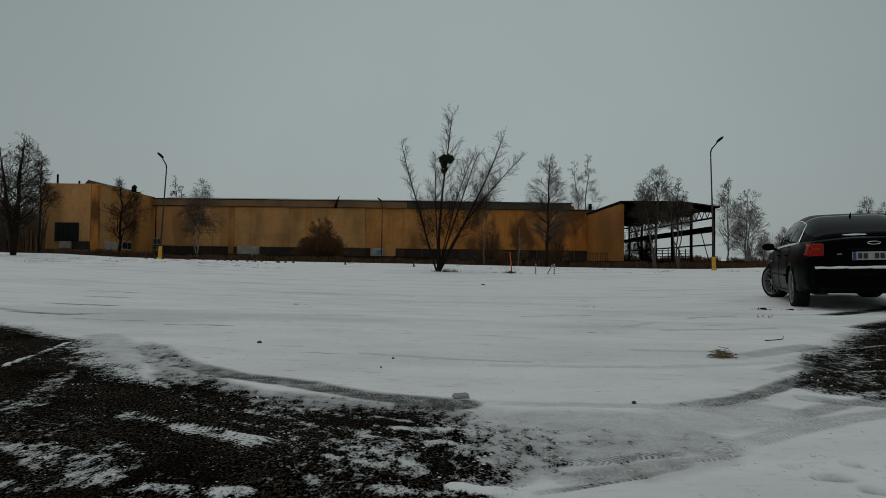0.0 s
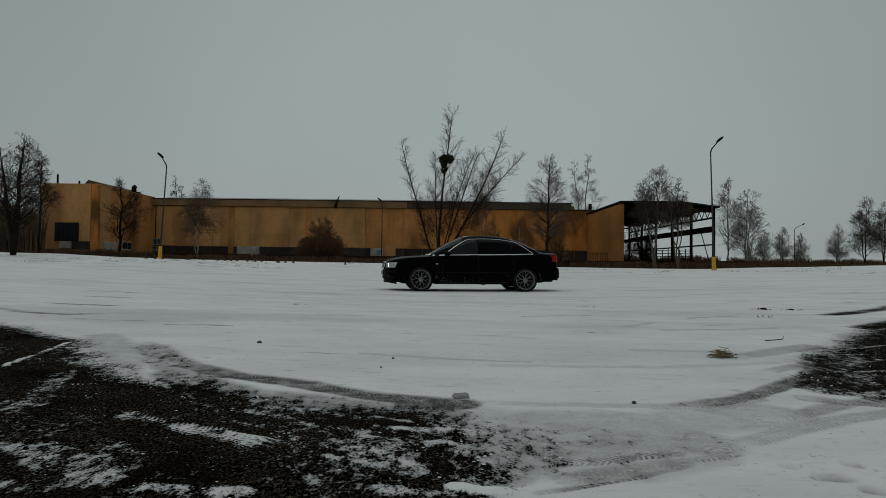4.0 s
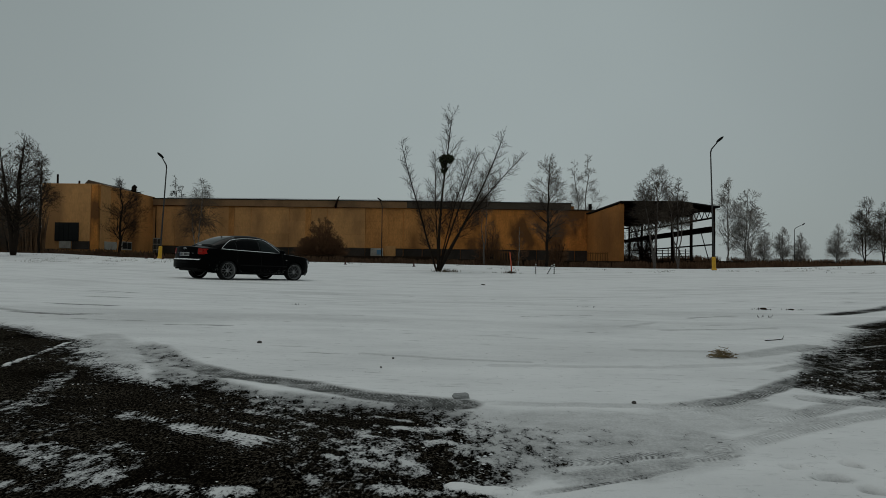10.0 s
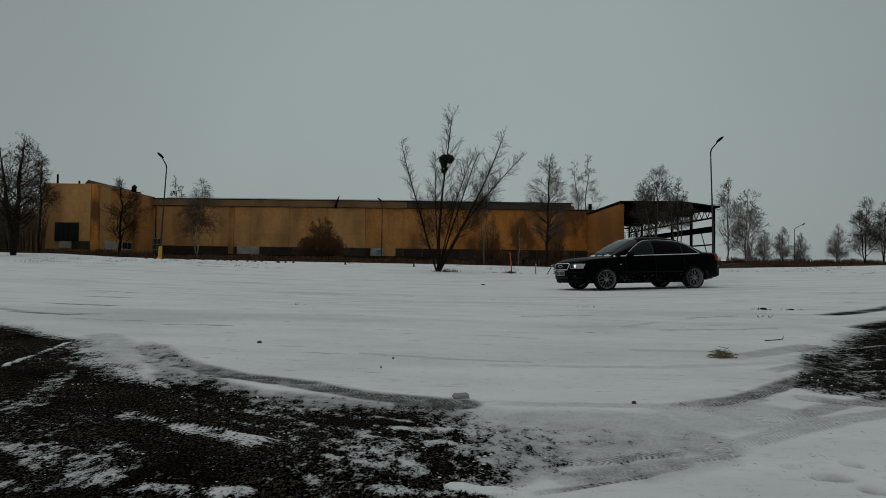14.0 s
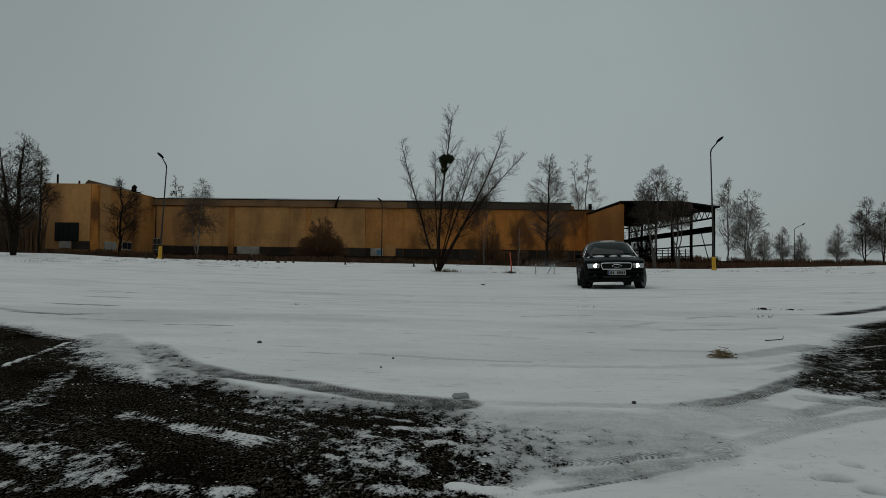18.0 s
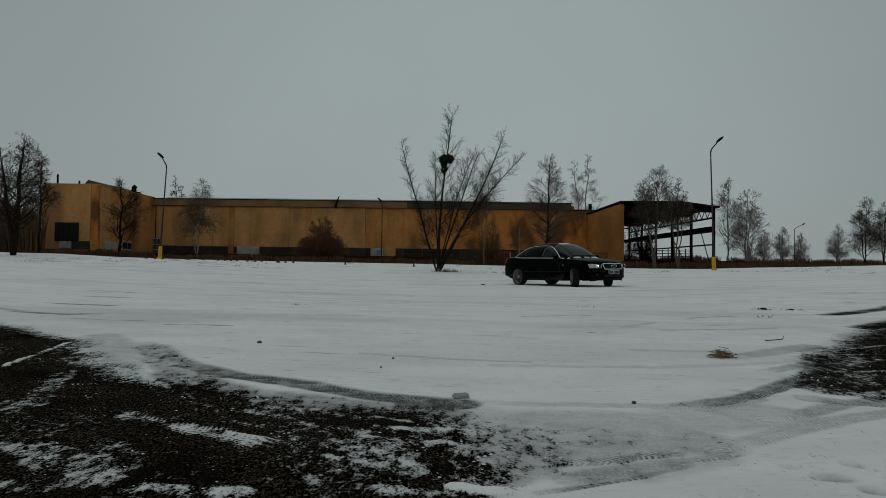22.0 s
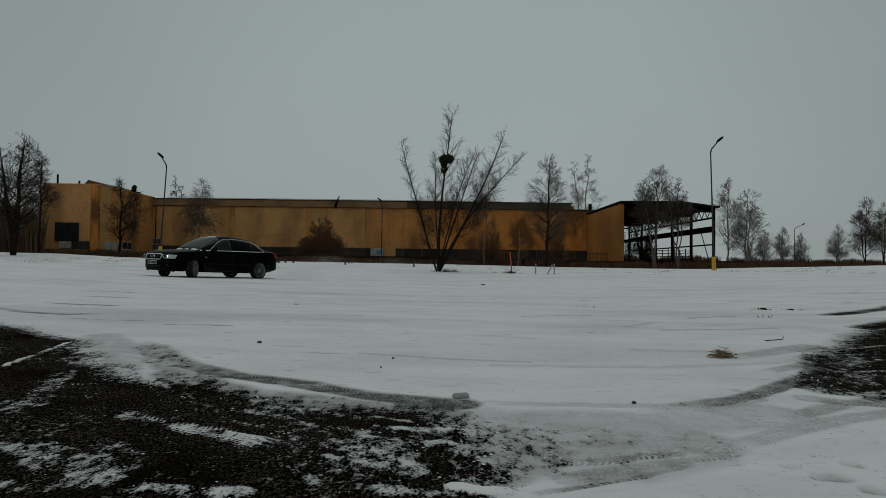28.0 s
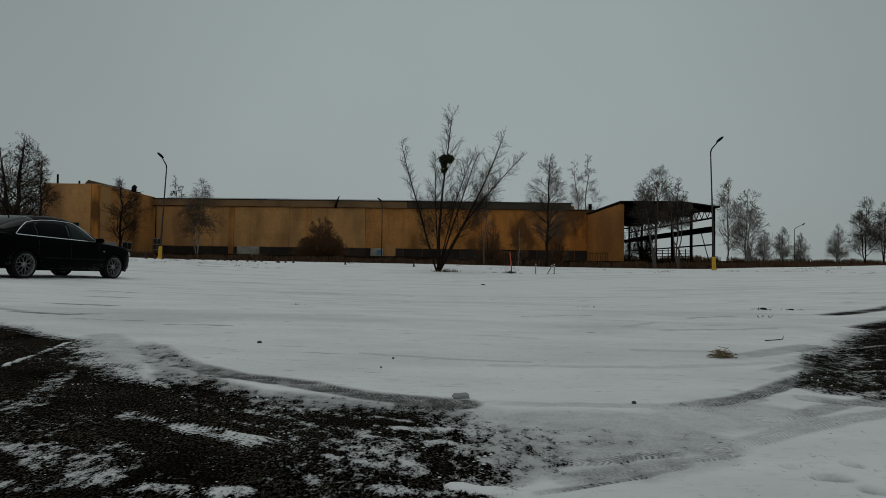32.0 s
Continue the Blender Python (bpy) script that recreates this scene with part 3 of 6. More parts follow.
    crust = node("ShaderNodeTexNoise", Scale=34.0, Detail=4.0, Roughness=0.65)
    L(stretch.outputs[0], crust.inputs["Vector"])
    cr = node("ShaderNodeMapRange")
    cr.inputs["From Min"].default_value, cr.inputs["From Max"].default_value, cr.inputs["To Max"].default_value = 0.56, 0.72, 0.5
    L(crust.outputs["Fac"], cr.inputs["Value"])
    icy = node("ShaderNodeMixRGB")
    icy.inputs[2].default_value = (0.52, 0.535, 0.54, 1)
    L(cr.outputs[0], icy.inputs[0])
    L(snow.outputs[0], icy.inputs[1])
    snow = icy
    worn = node("ShaderNodeAttribute")
    worn.attribute_name = "wear_shade"
    slush = node("ShaderNodeMixRGB")
    slush.inputs[2].default_value = (0.085, 0.088, 0.085, 1)
    smear = node("ShaderNodeMapping")
    smear.inputs["Scale"].default_value = (0.5, 1.0, 1.0)
    L(tc.outputs["Object"], smear.inputs[0])
    scuff = node("ShaderNodeTexNoise", Scale=16.0, Detail=5.0, Roughness=0.6)
    L(smear.outputs[0], scuff.inputs["Vector"])
    wk = node("ShaderNodeMath")
    wk.operation = "MULTIPLY_ADD"
    L(scuff.outputs["Fac"], wk.inputs[0])
    wk.inputs[1].default_value = 1.2
    gr = node("ShaderNodeMath")
    gr.operation = "MULTIPLY_ADD"
    L(grain.outputs["Fac"], gr.inputs[0])
    gr.inputs[1].default_value, gr.inputs[2].default_value = 1.5, -0.4
    L(gr.outputs[0], wk.inputs[2])
    gap = node("ShaderNodeMapRange")
    gap.inputs["From Min"].default_value, gap.inputs["From Max"].default_value = 0.42, 0.6
    L(clot.outputs["Fac"], gap.inputs["Value"])
    bite = node("ShaderNodeMath")
    bite.operation = "MULTIPLY"
    L(deep.outputs["Fac"], bite.inputs[0])
    L(gap.outputs[0], bite.inputs[1])
    rb = node("ShaderNodeMath")
    rb.operation = "MULTIPLY"
    L(sn.outputs[0], rb.inputs[0])
    L(bite.outputs[0], rb.inputs[1])
    wr2 = node("ShaderNodeMath")
    wr2.operation = "ADD"
    L(rb.outputs[0], wr2.inputs[0])
    L(wk.outputs[0], wr2.inputs[1])
    wk = wr2
    wm = node("ShaderNodeMath")
    wm.operation, wm.use_clamp = "MULTIPLY", True
    L(worn.outputs["Fac"], wm.inputs[0])
    L(wk.outputs[0], wm.inputs[1])
    L(wm.outputs[0], slush.inputs[0])
    thin = node("ShaderNodeMixRGB")
    thin.inputs[1].default_value = (0.42, 0.43, 0.43, 1)
    sl = node("ShaderNodeMapRange")
    sl.inputs["From Min"].default_value, sl.inputs["From Max"].default_value = 0.2, 0.9
    L(at.outputs["Fac"], sl.inputs["Value"])
    L(sl.outputs[0], thin.inputs[0])
    L(snow.outputs[0], thin.inputs[2])
    L(thin.outputs[0], slush.inputs[1])
    mix = node("ShaderNodeMixRGB")
    L(edge.outputs[0], mix.inputs[0])
    L(asp.outputs[0], mix.inputs[1])
    L(slush.outputs[0], mix.inputs[2])
    L(mix.outputs[0], b.inputs["Base Color"])
    ro = node("ShaderNodeMapRange")
    ro.inputs["To Min"].default_value, ro.inputs["To Max"].default_value = 0.9, 0.8
    L(edge.outputs[0], ro.inputs["Value"])
    L(ro.outputs[0], b.inputs["Roughness"])
    sp = node("ShaderNodeMapRange")
    sp.inputs["To Min"].default_value, sp.inputs["To Max"].default_value = 0.0, 0.04
    L(edge.outputs[0], sp.inputs["Value"])
    L(sp.outputs[0], b.inputs["Specular IOR Level"])
    hgt = node("ShaderNodeMath")
    hgt.operation = "MULTIPLY_ADD"
    L(edge.outputs[0], hgt.inputs[0])
    hgt.inputs[1].default_value = 1.2
    L(grain.outputs["Fac"], hgt.inputs[2])
    h2 = node("ShaderNodeMath")
    h2.operation = "MULTIPLY_ADD"
    L(fine.outputs["Fac"], h2.inputs[0])
    h2.inputs[1].default_value = 0.35
    L(hgt.outputs[0], h2.inputs[2])
    bp = node("ShaderNodeBump", Strength=0.55, Distance=0.012)
    L(h2.outputs[0], bp.inputs["Height"])
    L(bp.outputs[0], b.inputs["Normal"])
    return m


land = tagged(new("ground", build_ground()), "snow-covered yard with bare dark asphalt and tyre tracks", "ground", kind="structure")
land.data.materials.append(ground_material())


# ---- building kit ----
def part(name, bm, mat, parent=None, label="", smooth=False):
    me = bpy.data.meshes.new(name)
    bm.to_mesh(me)
    bm.free()
    me.materials.append(mat)
    if smooth:
        me.polygons.foreach_set("use_smooth", np.ones(len(me.polygons), bool))
    ob = new(name, me)
    ob.parent = parent
    if label:
        ob["label"] = label
    return ob


def raw(name, verts, faces, mat, parent=None, label="", smooth=False):
    me = bpy.data.meshes.new(name)
    me.from_pydata([tuple(v) for v in verts], [], faces)
    me.materials.append(mat)
    if smooth:
        me.polygons.foreach_set("use_smooth", np.ones(len(me.polygons), bool))
    me.update()
    ob = new(name, me)
    ob.parent = parent
    if label:
        ob["label"] = label
    return ob


def thing(name, m, label, category, group="", kind=""):
    ob = new(name)
    ob.matrix_basis = m
    return tagged(ob, label, category, group, kind)


def box(bm, x0, x1, y0, y1, z0, z1, bevel=0.0):
    vs = [bm.verts.new((x, y, z)) for z in (z0, z1) for x, y in ((x0, y0), (x1, y0), (x1, y1), (x0, y1))]
    fs = [bm.faces.new([vs[i] for i in q]) for q in
          ((3, 2, 1, 0), (4, 5, 6, 7), (0, 1, 5, 4), (1, 2, 6, 5), (2, 3, 7, 6), (3, 0, 4, 7))]
    if bevel:
        bmesh.ops.bevel(bm, geom=list({e for f in fs for e in f.edges}), offset=bevel, segments=1, affect="EDGES")


def box_part(name, parent, mat, x0, x1, y0, y1, z0, z1, bevel=0.0, label=""):
    bm = bmesh.new()
    box(bm, x0, x1, y0, y1, z0, z1, bevel)
    return part(name, bm, mat, parent, label)


def tube(verts, faces, pts, radii, sides=6):
    """Appends a tapered tube along pts to the lists."""
    base = len(verts)
    pts = [Vector(p) for p in pts]
    for i, p in enumerate(pts):
        d = (pts[min(i + 1, len(pts) - 1)] - pts[max(i - 1, 0)])
        d = d.normalized() if d.length > 1e-9 else Vector((0, 0, 1))
        u = d.cross(Vector((0.3, 0.9, 0.2)) if abs(d.y) < 0.9 else Vector((1, 0, 0))).normalized()
        v = d.cross(u)
        for k in range(sides):
            a = 2 * math.pi * k / sides
            verts.append(p + (u * math.cos(a) + v * math.sin(a)) * radii[i])
    for i in range(len(pts) - 1):
        for k in range(sides):
            a, b = base + i * sides + k, base + i * sides + (k + 1) % sides
            faces.append((a, b, b + sides, a + sides))
    if sides > 3:
        faces.append(tuple(base + k for k in reversed(range(sides))))
        faces.append(tuple(base + (len(pts) - 1) * sides + k for k in range(sides)))


def pipe(name, parent, mat, pts, radii, sides=8, label=""):
    v, f = [], []
    if not isinstance(radii, (list, tuple)):
        radii = [radii] * len(pts)
    tube(v, f, pts, radii, sides)
    return raw(name, v, f, mat, parent, label, sides > 5)


def lathe(bm, profile, sides=24, axis="z"):
    """Turns (radius, height) pairs about an axis."""
    rings = []
    for r, h in profile:
        ring = []
        for k in range(sides):
            a = 2 * math.pi * k / sides
            p = (r * math.cos(a), r * math.sin(a), h) if axis == "z" else (r * math.cos(a), h, r * math.sin(a))
            ring.append(bm.verts.new(p))
        rings.append(ring)
    for a, b in zip(rings, rings[1:]):
        for k in range(sides):
            bm.faces.new((a[k], a[(k + 1) % sides], b[(k + 1) % sides], b[k]))
    return rings


# ---- the long factory hall ----
FY = 80.0                      # plane of the long wall
WEST, EAST, TOP = -39.5, 19.4, 8.75


def build_factory():
    base = -0.1
    hall = thing("factory_hall", pose(0, 0, 0), "long ochre sheet-clad factory hall with a dark plinth", "building")
    # long wall in bays, with slim joints between them
    edges = [WEST + (EAST - WEST) * k / 12 for k in range(13)]
    bm = bmesh.new()
    box(bm, WEST, EAST, FY, FY + 0.4, base, TOP - 0.85)
    wall = part("wall", bm, OCHRE, hall)
    for k, (a, b) in enumerate(zip(edges, edges[1:])):
        rows = 6
        for r in range(rows):
            z0 = 2.75 + (TOP - 0.9 - 2.75) * r / rows
            z1 = 2.75 + (TOP - 0.9 - 2.75) * (r + 1) / rows
            # panels go paler westwards: haze over the wall put into their colour
            box_part("wall_panel", wall, OCHRE if k > 7 else OCHRE_MID if k > 5 else OCHRE_PALE, a + 0.02, b - 0.02, FY - 0.06, FY, z0 + 0.006, z1 - 0.006)
    # plinth panels
    for k in range(24):
        a = WEST + (EAST - WEST) * k / 24
        b = WEST + (EAST - WEST) * (k + 1) / 24
        box_part("plinth_panel", wall, PLINTH, a + 0.03, b - 0.03, FY - 0.10, FY, base, 2.7)
    for x in (-27.3, -17.4, -7.4):
        box_part("pilaster", wall, OCHRE_MID, x - 0.35, x + 0.35, FY - 0.16, FY - 0.1, 0.6, TOP - 0.9)
    # fascia and roof edge
    box_part("fascia", hall, FASCIA_TAN, WEST, -4.7, FY - 0.35, FY + 0.5, TOP - 0.85, TOP, 0.03)
    box_part("fascia", hall, FASCIA, -4.68, EAST - 3.0, FY - 0.35, FY + 0.5, TOP - 0.85, TOP, 0.03)
    box_part("coping", hall, ROOFING, WEST, EAST - 2.8, FY - 0.45, FY + 0.6, TOP, TOP + 0.08)
    box_part("roof_snow", hall, SNOW_CAP, WEST + 4, EAST - 12, FY - 0.4, FY + 0.5, TOP + 0.08, TOP + 0.20)
    box_part("roof", hall, ROOFING, WEST, EAST - 2.8, FY + 0.6, FY + 34, TOP - 0.3, TOP)
    box_part("side_wall", hall, OCHRE, EAST - 2.9, EAST - 2.5, FY + 0.4, FY + 34, base, TOP - 0.3)
    box_part("back_wall", hall, OCHRE, WEST, EAST - 2.9, FY + 34, FY + 34.4, base, TOP - 0.3)
    box_part("lower_fascia", hall, FASCIA, EAST - 3.0, EAST, FY - 0.25, FY + 0.5, TOP - 0.85, TOP - 0.75)
    # door, boards and panels in the plinth
    door = box_part("roller_door", hall, PALE, -26.5, -23.6, FY - 0.22, FY - 0.1, 0.9, 2.75, 0.02, "pale roller door")
    for k in range(6):
        box_part("slat", door, PALE, -26.45, -23.65, FY - 0.25, FY - 0.22, 0.95 + k * 0.3, 1.21 + k * 0.3)
    board = box_part("notice_board", hall, PALE, -9.3, -7.7, FY - 0.3, FY - 0.16, 1.2, 2.7, 0.02, "pale board with a faded blue field")
    box_part("blue_field", board, BLUE, -8.5, -7.9, FY - 0.34, FY - 0.3, 1.9, 2.5)
    box_part("pale_panel", hall, OCHRE_PALE, -7.5, -6.1, FY - 0.22, FY - 0.1, 0.5, 3.0)
    door = box_part("entrance_door", hall, PALE, -37.3, -36.2, FY - 0.2, FY - 0.1, 1.0, 3.7, 0.02, "pale glazed double door")
    for i in range(2):
        for j in range(3):
            box_part("pane", door, WINDOW, -37.22 + i * 0.52, -36.8 + i * 0.52, FY - 0.225, FY - 0.2, 1.5 + j * 0.72, 2.12 + j * 0.72)
    # drain pipe, bracket lamp, chimneys and the antenna on the roof
    pipe("downpipe", hall, RUST, [(-37.0, FY - 0.2, 3.7), (-37.0, FY - 0.2, TOP - 1)], 0.05)
    pipe("roof_vent", hall, RUST, [(-13.9, FY - 0.4, TOP - 0.9), (-13.7, FY - 0.4, TOP - 0.1), (-13.4, FY - 0.4, TOP + 0.6)], [0.17, 0.12, 0.05])
    pipe("chimney", hall, RUST, [(19.4, FY + 2, TOP - 1.2), (19.4, FY + 2, TOP + 0.2)], 0.22)
    pipe("roof_cable", hall, POLE, [(-36, FY + 8, TOP + 0.75), (-8, FY + 8, TOP + 0.55), (18, FY + 8, TOP + 0.75)], 0.03, 4)
    # the wing that stands forward at the west end
    x0, x1, y0 = -43.4, -37.4, 67.0
    wing = thing("factory_wing", pose(0, 0, 0), "forward factory wing in stained ochre sheeting with a dark gate", "building")
    bm = bmesh.new()
    box(bm, x0, x1, y0, FY + 6, base, 8.9)
    body = part("wall", bm, OCHRE_PALE, wing)
    for k in range(7):
        z0 = 1.9 + k
        box_part("wall_panel", body, OCHRE_PALE, x0 + 0.02, x1 - 0.7, y0 - 0.06, y0, z0 + 0.003, z0 + 0.997)
    for k in range(5):
        ya = y0 + 0.1 + k * 2.55
        box_part("wall_panel", body, OCHRE_MID if k else OCHRE_PALE, x1, x1 + 0.06, ya, ya + 2.5, 1.6, 8.85)
    box_part("pilaster", body, OCHRE, x1 - 0.62, x1 + 0.1, y0 - 0.1, y0 + 0.4, base, 8.8)
    box_part("roof", wing, OCHRE_PALE, x0 - 0.06, x1 + 0.08, y0 - 0.06, FY + 0.2, 8.9, 8.98, 0.02)
    rb = bmesh.new()
    vs = [rb.verts.new(p) for p in ((x0 + 2.5, y0 + 3, 9.0), (x0 + 3.2, y0 + 3, 9.8), (x1 - 0.1, y0 + 3, 8.98),
                                    (x0 + 2.5, y0 + 12, 9.0), (x0 + 3.2, y0 + 12, 9.8), (x1 - 0.1, y0 + 12, 8.98))]
    for q in ((0, 1, 2), (5, 4, 3), (0, 3, 4, 1), (1, 4, 5, 2), (2, 5, 3, 0)):
        rb.faces.new([vs[i] for i in q])
    part("skylight", rb, FASCIA, wing)
    gate = box_part("gate", wing, GATE, x0 + 1.55, x0 + 4.1, y0 - 0.2, y0 - 0.06, 2.76, 4.75, 0.02, "dark sliding gate")
    for k in range(5):
        box_part("gate_board", gate, GATE, x0 + 1.6 + k * 0.5, x0 + 2.05 + k * 0.5, y0 - 0.24, y0 - 0.2, 2.8, 4.7)
    box_part("loading_panel", wing, PALE, x0 + 2.05, x0 + 3.3, y0 - 0.16, y0 - 0.06, 1.95, 2.75, 0.02)
    box_part("lower_boards", wing, PLINTH, x0 + 3.4, x1 - 0.7, y0 - 0.14, y0 - 0.06, 1.9, 2.75, 0.02)
    box_part("lower_boards", wing, PLINTH, x0, x0 + 1.4, y0 - 0.14, y0 - 0.06, 0.5, 1.9, 0.02)
    box_part("pale_panel", wing, PALE, x1 + 0.06, x1 + 0.16, y0 + 1.4, y0 + 3.9, 1.9, 2.8, 0.02, "pale boarded panel")
    w = box_part("window", wing, PALE, x1 + 0.06, x1 + 0.16, y0 + 5.0, y0 + 7.3, 1.95, 2.95)
    for j in range(2):
        box_part("pane", w, GATE, x1 + 0.16, x1 + 0.19, y0 + 5.15 + j * 1.08, y0 + 6.1 + j * 1.08, 2.1, 2.85)
    pipe("chimney", wing, RUST, [(x0 + 1.0, y0 + 1, 8.9), (x0 + 1.0, y0 + 1, 10.1)], 0.10)
    pipe("vent_pipe", wing, RUST, [(x0 + 2.8, y0 + 2, 8.9), (x0 + 2.8, y0 + 2, 9.55)], 0.10)
    pipe("vent_stack", wing, RUST, [(x1 - 0.6, y0 + 9, 8.9), (x1 - 0.6, y0 + 9, 9.7), (x1 - 0.4, y0 + 9, 9.85)], 0.28)
    box_part("roof_unit", wing, RUST, x1 - 2.2, x1 - 1.2, y0 + 10, y0 + 12, 8.9, 9.45, 0.05)


def build_open_shed():
    """Open steel shed that runs back from the end of the hall."""
    x0, x1, y0, y1 = 18.6, 28.4, 65.0, 95.0
    shed = thing("open_steel_shed", pose(0, 0, 0), "open rusty steel shed with a dark sheet roof", "shed")
    rb = bmesh.new()
    sec = [(x0 - 0.2, 7.55), (x0 + 6.0, 7.62), (x1 + 0.4, 7.1)]
    lo = [rb.verts.new((x, y0 - 0.5, z)) for x, z in sec] + [rb.verts.new((x, y0 - 0.5, z - 0.14)) for x, z in reversed(sec)]
    hi = [rb.verts.new((x, y1 + 0.5, z)) for x, z in sec] + [rb.verts.new((x, y1 + 0.5, z - 0.14)) for x, z in reversed(sec)]
    rb.faces.new(lo)
    rb.faces.new(hi[::-1])
    for k in range(6):
        rb.faces.new((lo[k], hi[k], hi[(k + 1) % 6], lo[(k + 1) % 6]))
    bmesh.ops.recalc_face_normals(rb, faces=rb.faces)
    part("roof", rb, ROOFING, shed)
    for k in range(14):
        x = x0 + 0.3 + k * (x1 - x0) / 14
        box_part("roof_rib", shed, ROOFING, x, x + 0.08, y0 - 0.4, y1, 7.12 if k > 9 else 7.25, 7.34 if k < 11 else 7.2)
    # clad flank towards the hall, with its bays
    flank = box_part("side_wall", shed, OCHRE, x0 - 0.05, x0 + 0.2, y0 + 0.3, FY - 0.1, -0.1, 7.3)
    for k in range(4):
        box_part("wall_panel", flank, OCHRE_FLANK, x0 - 0.11, x0 - 0.05, y0 + 0.35 + k * 3.6, y0 + 3.9 + k * 3.6, 0.6, 7.25)
    box_part("corner_sheet", shed, OCHRE_FLANK, x0 - 0.15, x0 + 0.35, y0, y0 + 0.3, -0.1, 7.3)
    ys = [y0 + 0.2 + k * 5.9 for k in range(6)]
    for x in (x0 + 1.2, x1):
        for y in (ys if x > x0 + 2 else ys[2:]):
            post = box_part("column", shed, RUST, x - 0.11, x + 0.11, y - 0.11, y + 0.11, -0.1, 7.1)
            box_part("flange", post, RUST, x - 0.14, x + 0.14, y - 0.14, y - 0.11, -0.1, 7.1)
    # crane rail and lattice girders
    for x in (x1,):
        box_part("crane_rail", shed, RUST, x - 0.22, x + 0.22, y0 + 0.36, ys[-1], 4.45, 5.05, 0.02)
        box_part("tie_beam", shed, RUST, x - 0.07, x + 0.07, y0 + 0.36, ys[-1], 3.05, 3.2)
        for z in (5.95, 6.9):
            box_part("girder_chord", shed, RUST, x - 0.08, x + 0.08, y0, ys[-1], z - 0.09, z + 0.09)
        for a, b in zip(ys, ys[1:]):
            n = 4
            for i in range(n):
                p, q = a + (b - a) * i / n, a + (b - a) * (i + 0.5) / n
                r = a + (b - a) * (i + 1) / n
                pipe("lattice_bar", shed, RUST, [(x, p, 6.0), (x, q, 6.85)], 0.045, 4)
                pipe("lattice_bar", shed, RUST, [(x, q, 6.85), (x, r, 6.0)], 0.045, 4)
    for y in ys:
        box_part("roof_truss", shed, RUST, x0, x1, y - 0.08, y + 0.08, 6.5, 6.7)
        for i in range(7):
            xa = x0 + i * (x1 - x0) / 7
            pipe("lattice_bar", shed, RUST, [(xa, y, 6.6), (xa + (x1 - x0) / 14, y, 7.1), (xa + (x1 - x0) / 7, y, 6.6)], 0.04, 4)
    for x in (x0 + 4.0, x0 + 7.0):
        box_part("inner_column", shed, RUST, x - 0.12, x + 0.12, ys[-1] - 0.12, ys[-1] + 0.12, -0.1, 6.6)
    box_part("end_beam", shed, RUST, x0, x1, ys[-1] - 0.1, ys[-1] + 0.1, 4.4, 4.9)
    pipe("brace", shed, RUST, [(x1, ys[1], 0), (x1, ys[2], 4.4)], 0.06, 5)
    pipe("brace", shed, RUST, [(x1, ys[0] + 0.3, 0.2), (x1 - 1.3, ys[0], 4.4)], 0.05, 5)
    # stacked racks inside
    rack = thing("steel_rack", pose(24.2, 66.5, ground(24.2, 66.5)), "long rusty steel storage rack of crossed bars", "rack")
    for i in range(9):
        box_part("upright", rack, RUST, i * 0.62 - 2.6, i * 0.62 - 2.53, -0.05, 0.05, 0, 2.5 + 0.12 * (i % 3))
    for j in range(5):
        box_part("rail", rack, RUST, -2.8, 2.6, -0.1, -0.05, 1.15 + j * 0.30, 1.22 + j * 0.30)


def build_railings():
    """Short runs of barred railing before the foot of the hall."""
    for x0, x1, n in ((5.5, 7.1, 7), (15.4, 17.5, 9)):
        z = ground(x0, 66)
        rail = thing("railing", pose(x0, 66, z), "short weathered ochre railing of upright bars", "railing", "railings")
        for h in (1.0, 2.0):
            box_part("rail", rail, OCHRE_DARK, -0.05, x1 - x0 + 0.05, -0.03, 0.03, h, h + 0.09)
        for k in range(n):
            x = (x1 - x0) * k / (n - 1)
            box_part("bar", rail, OCHRE_DARK, x - 0.045, x + 0.045, -0.03 - 0.05, -0.03, 0.0, 2.15)


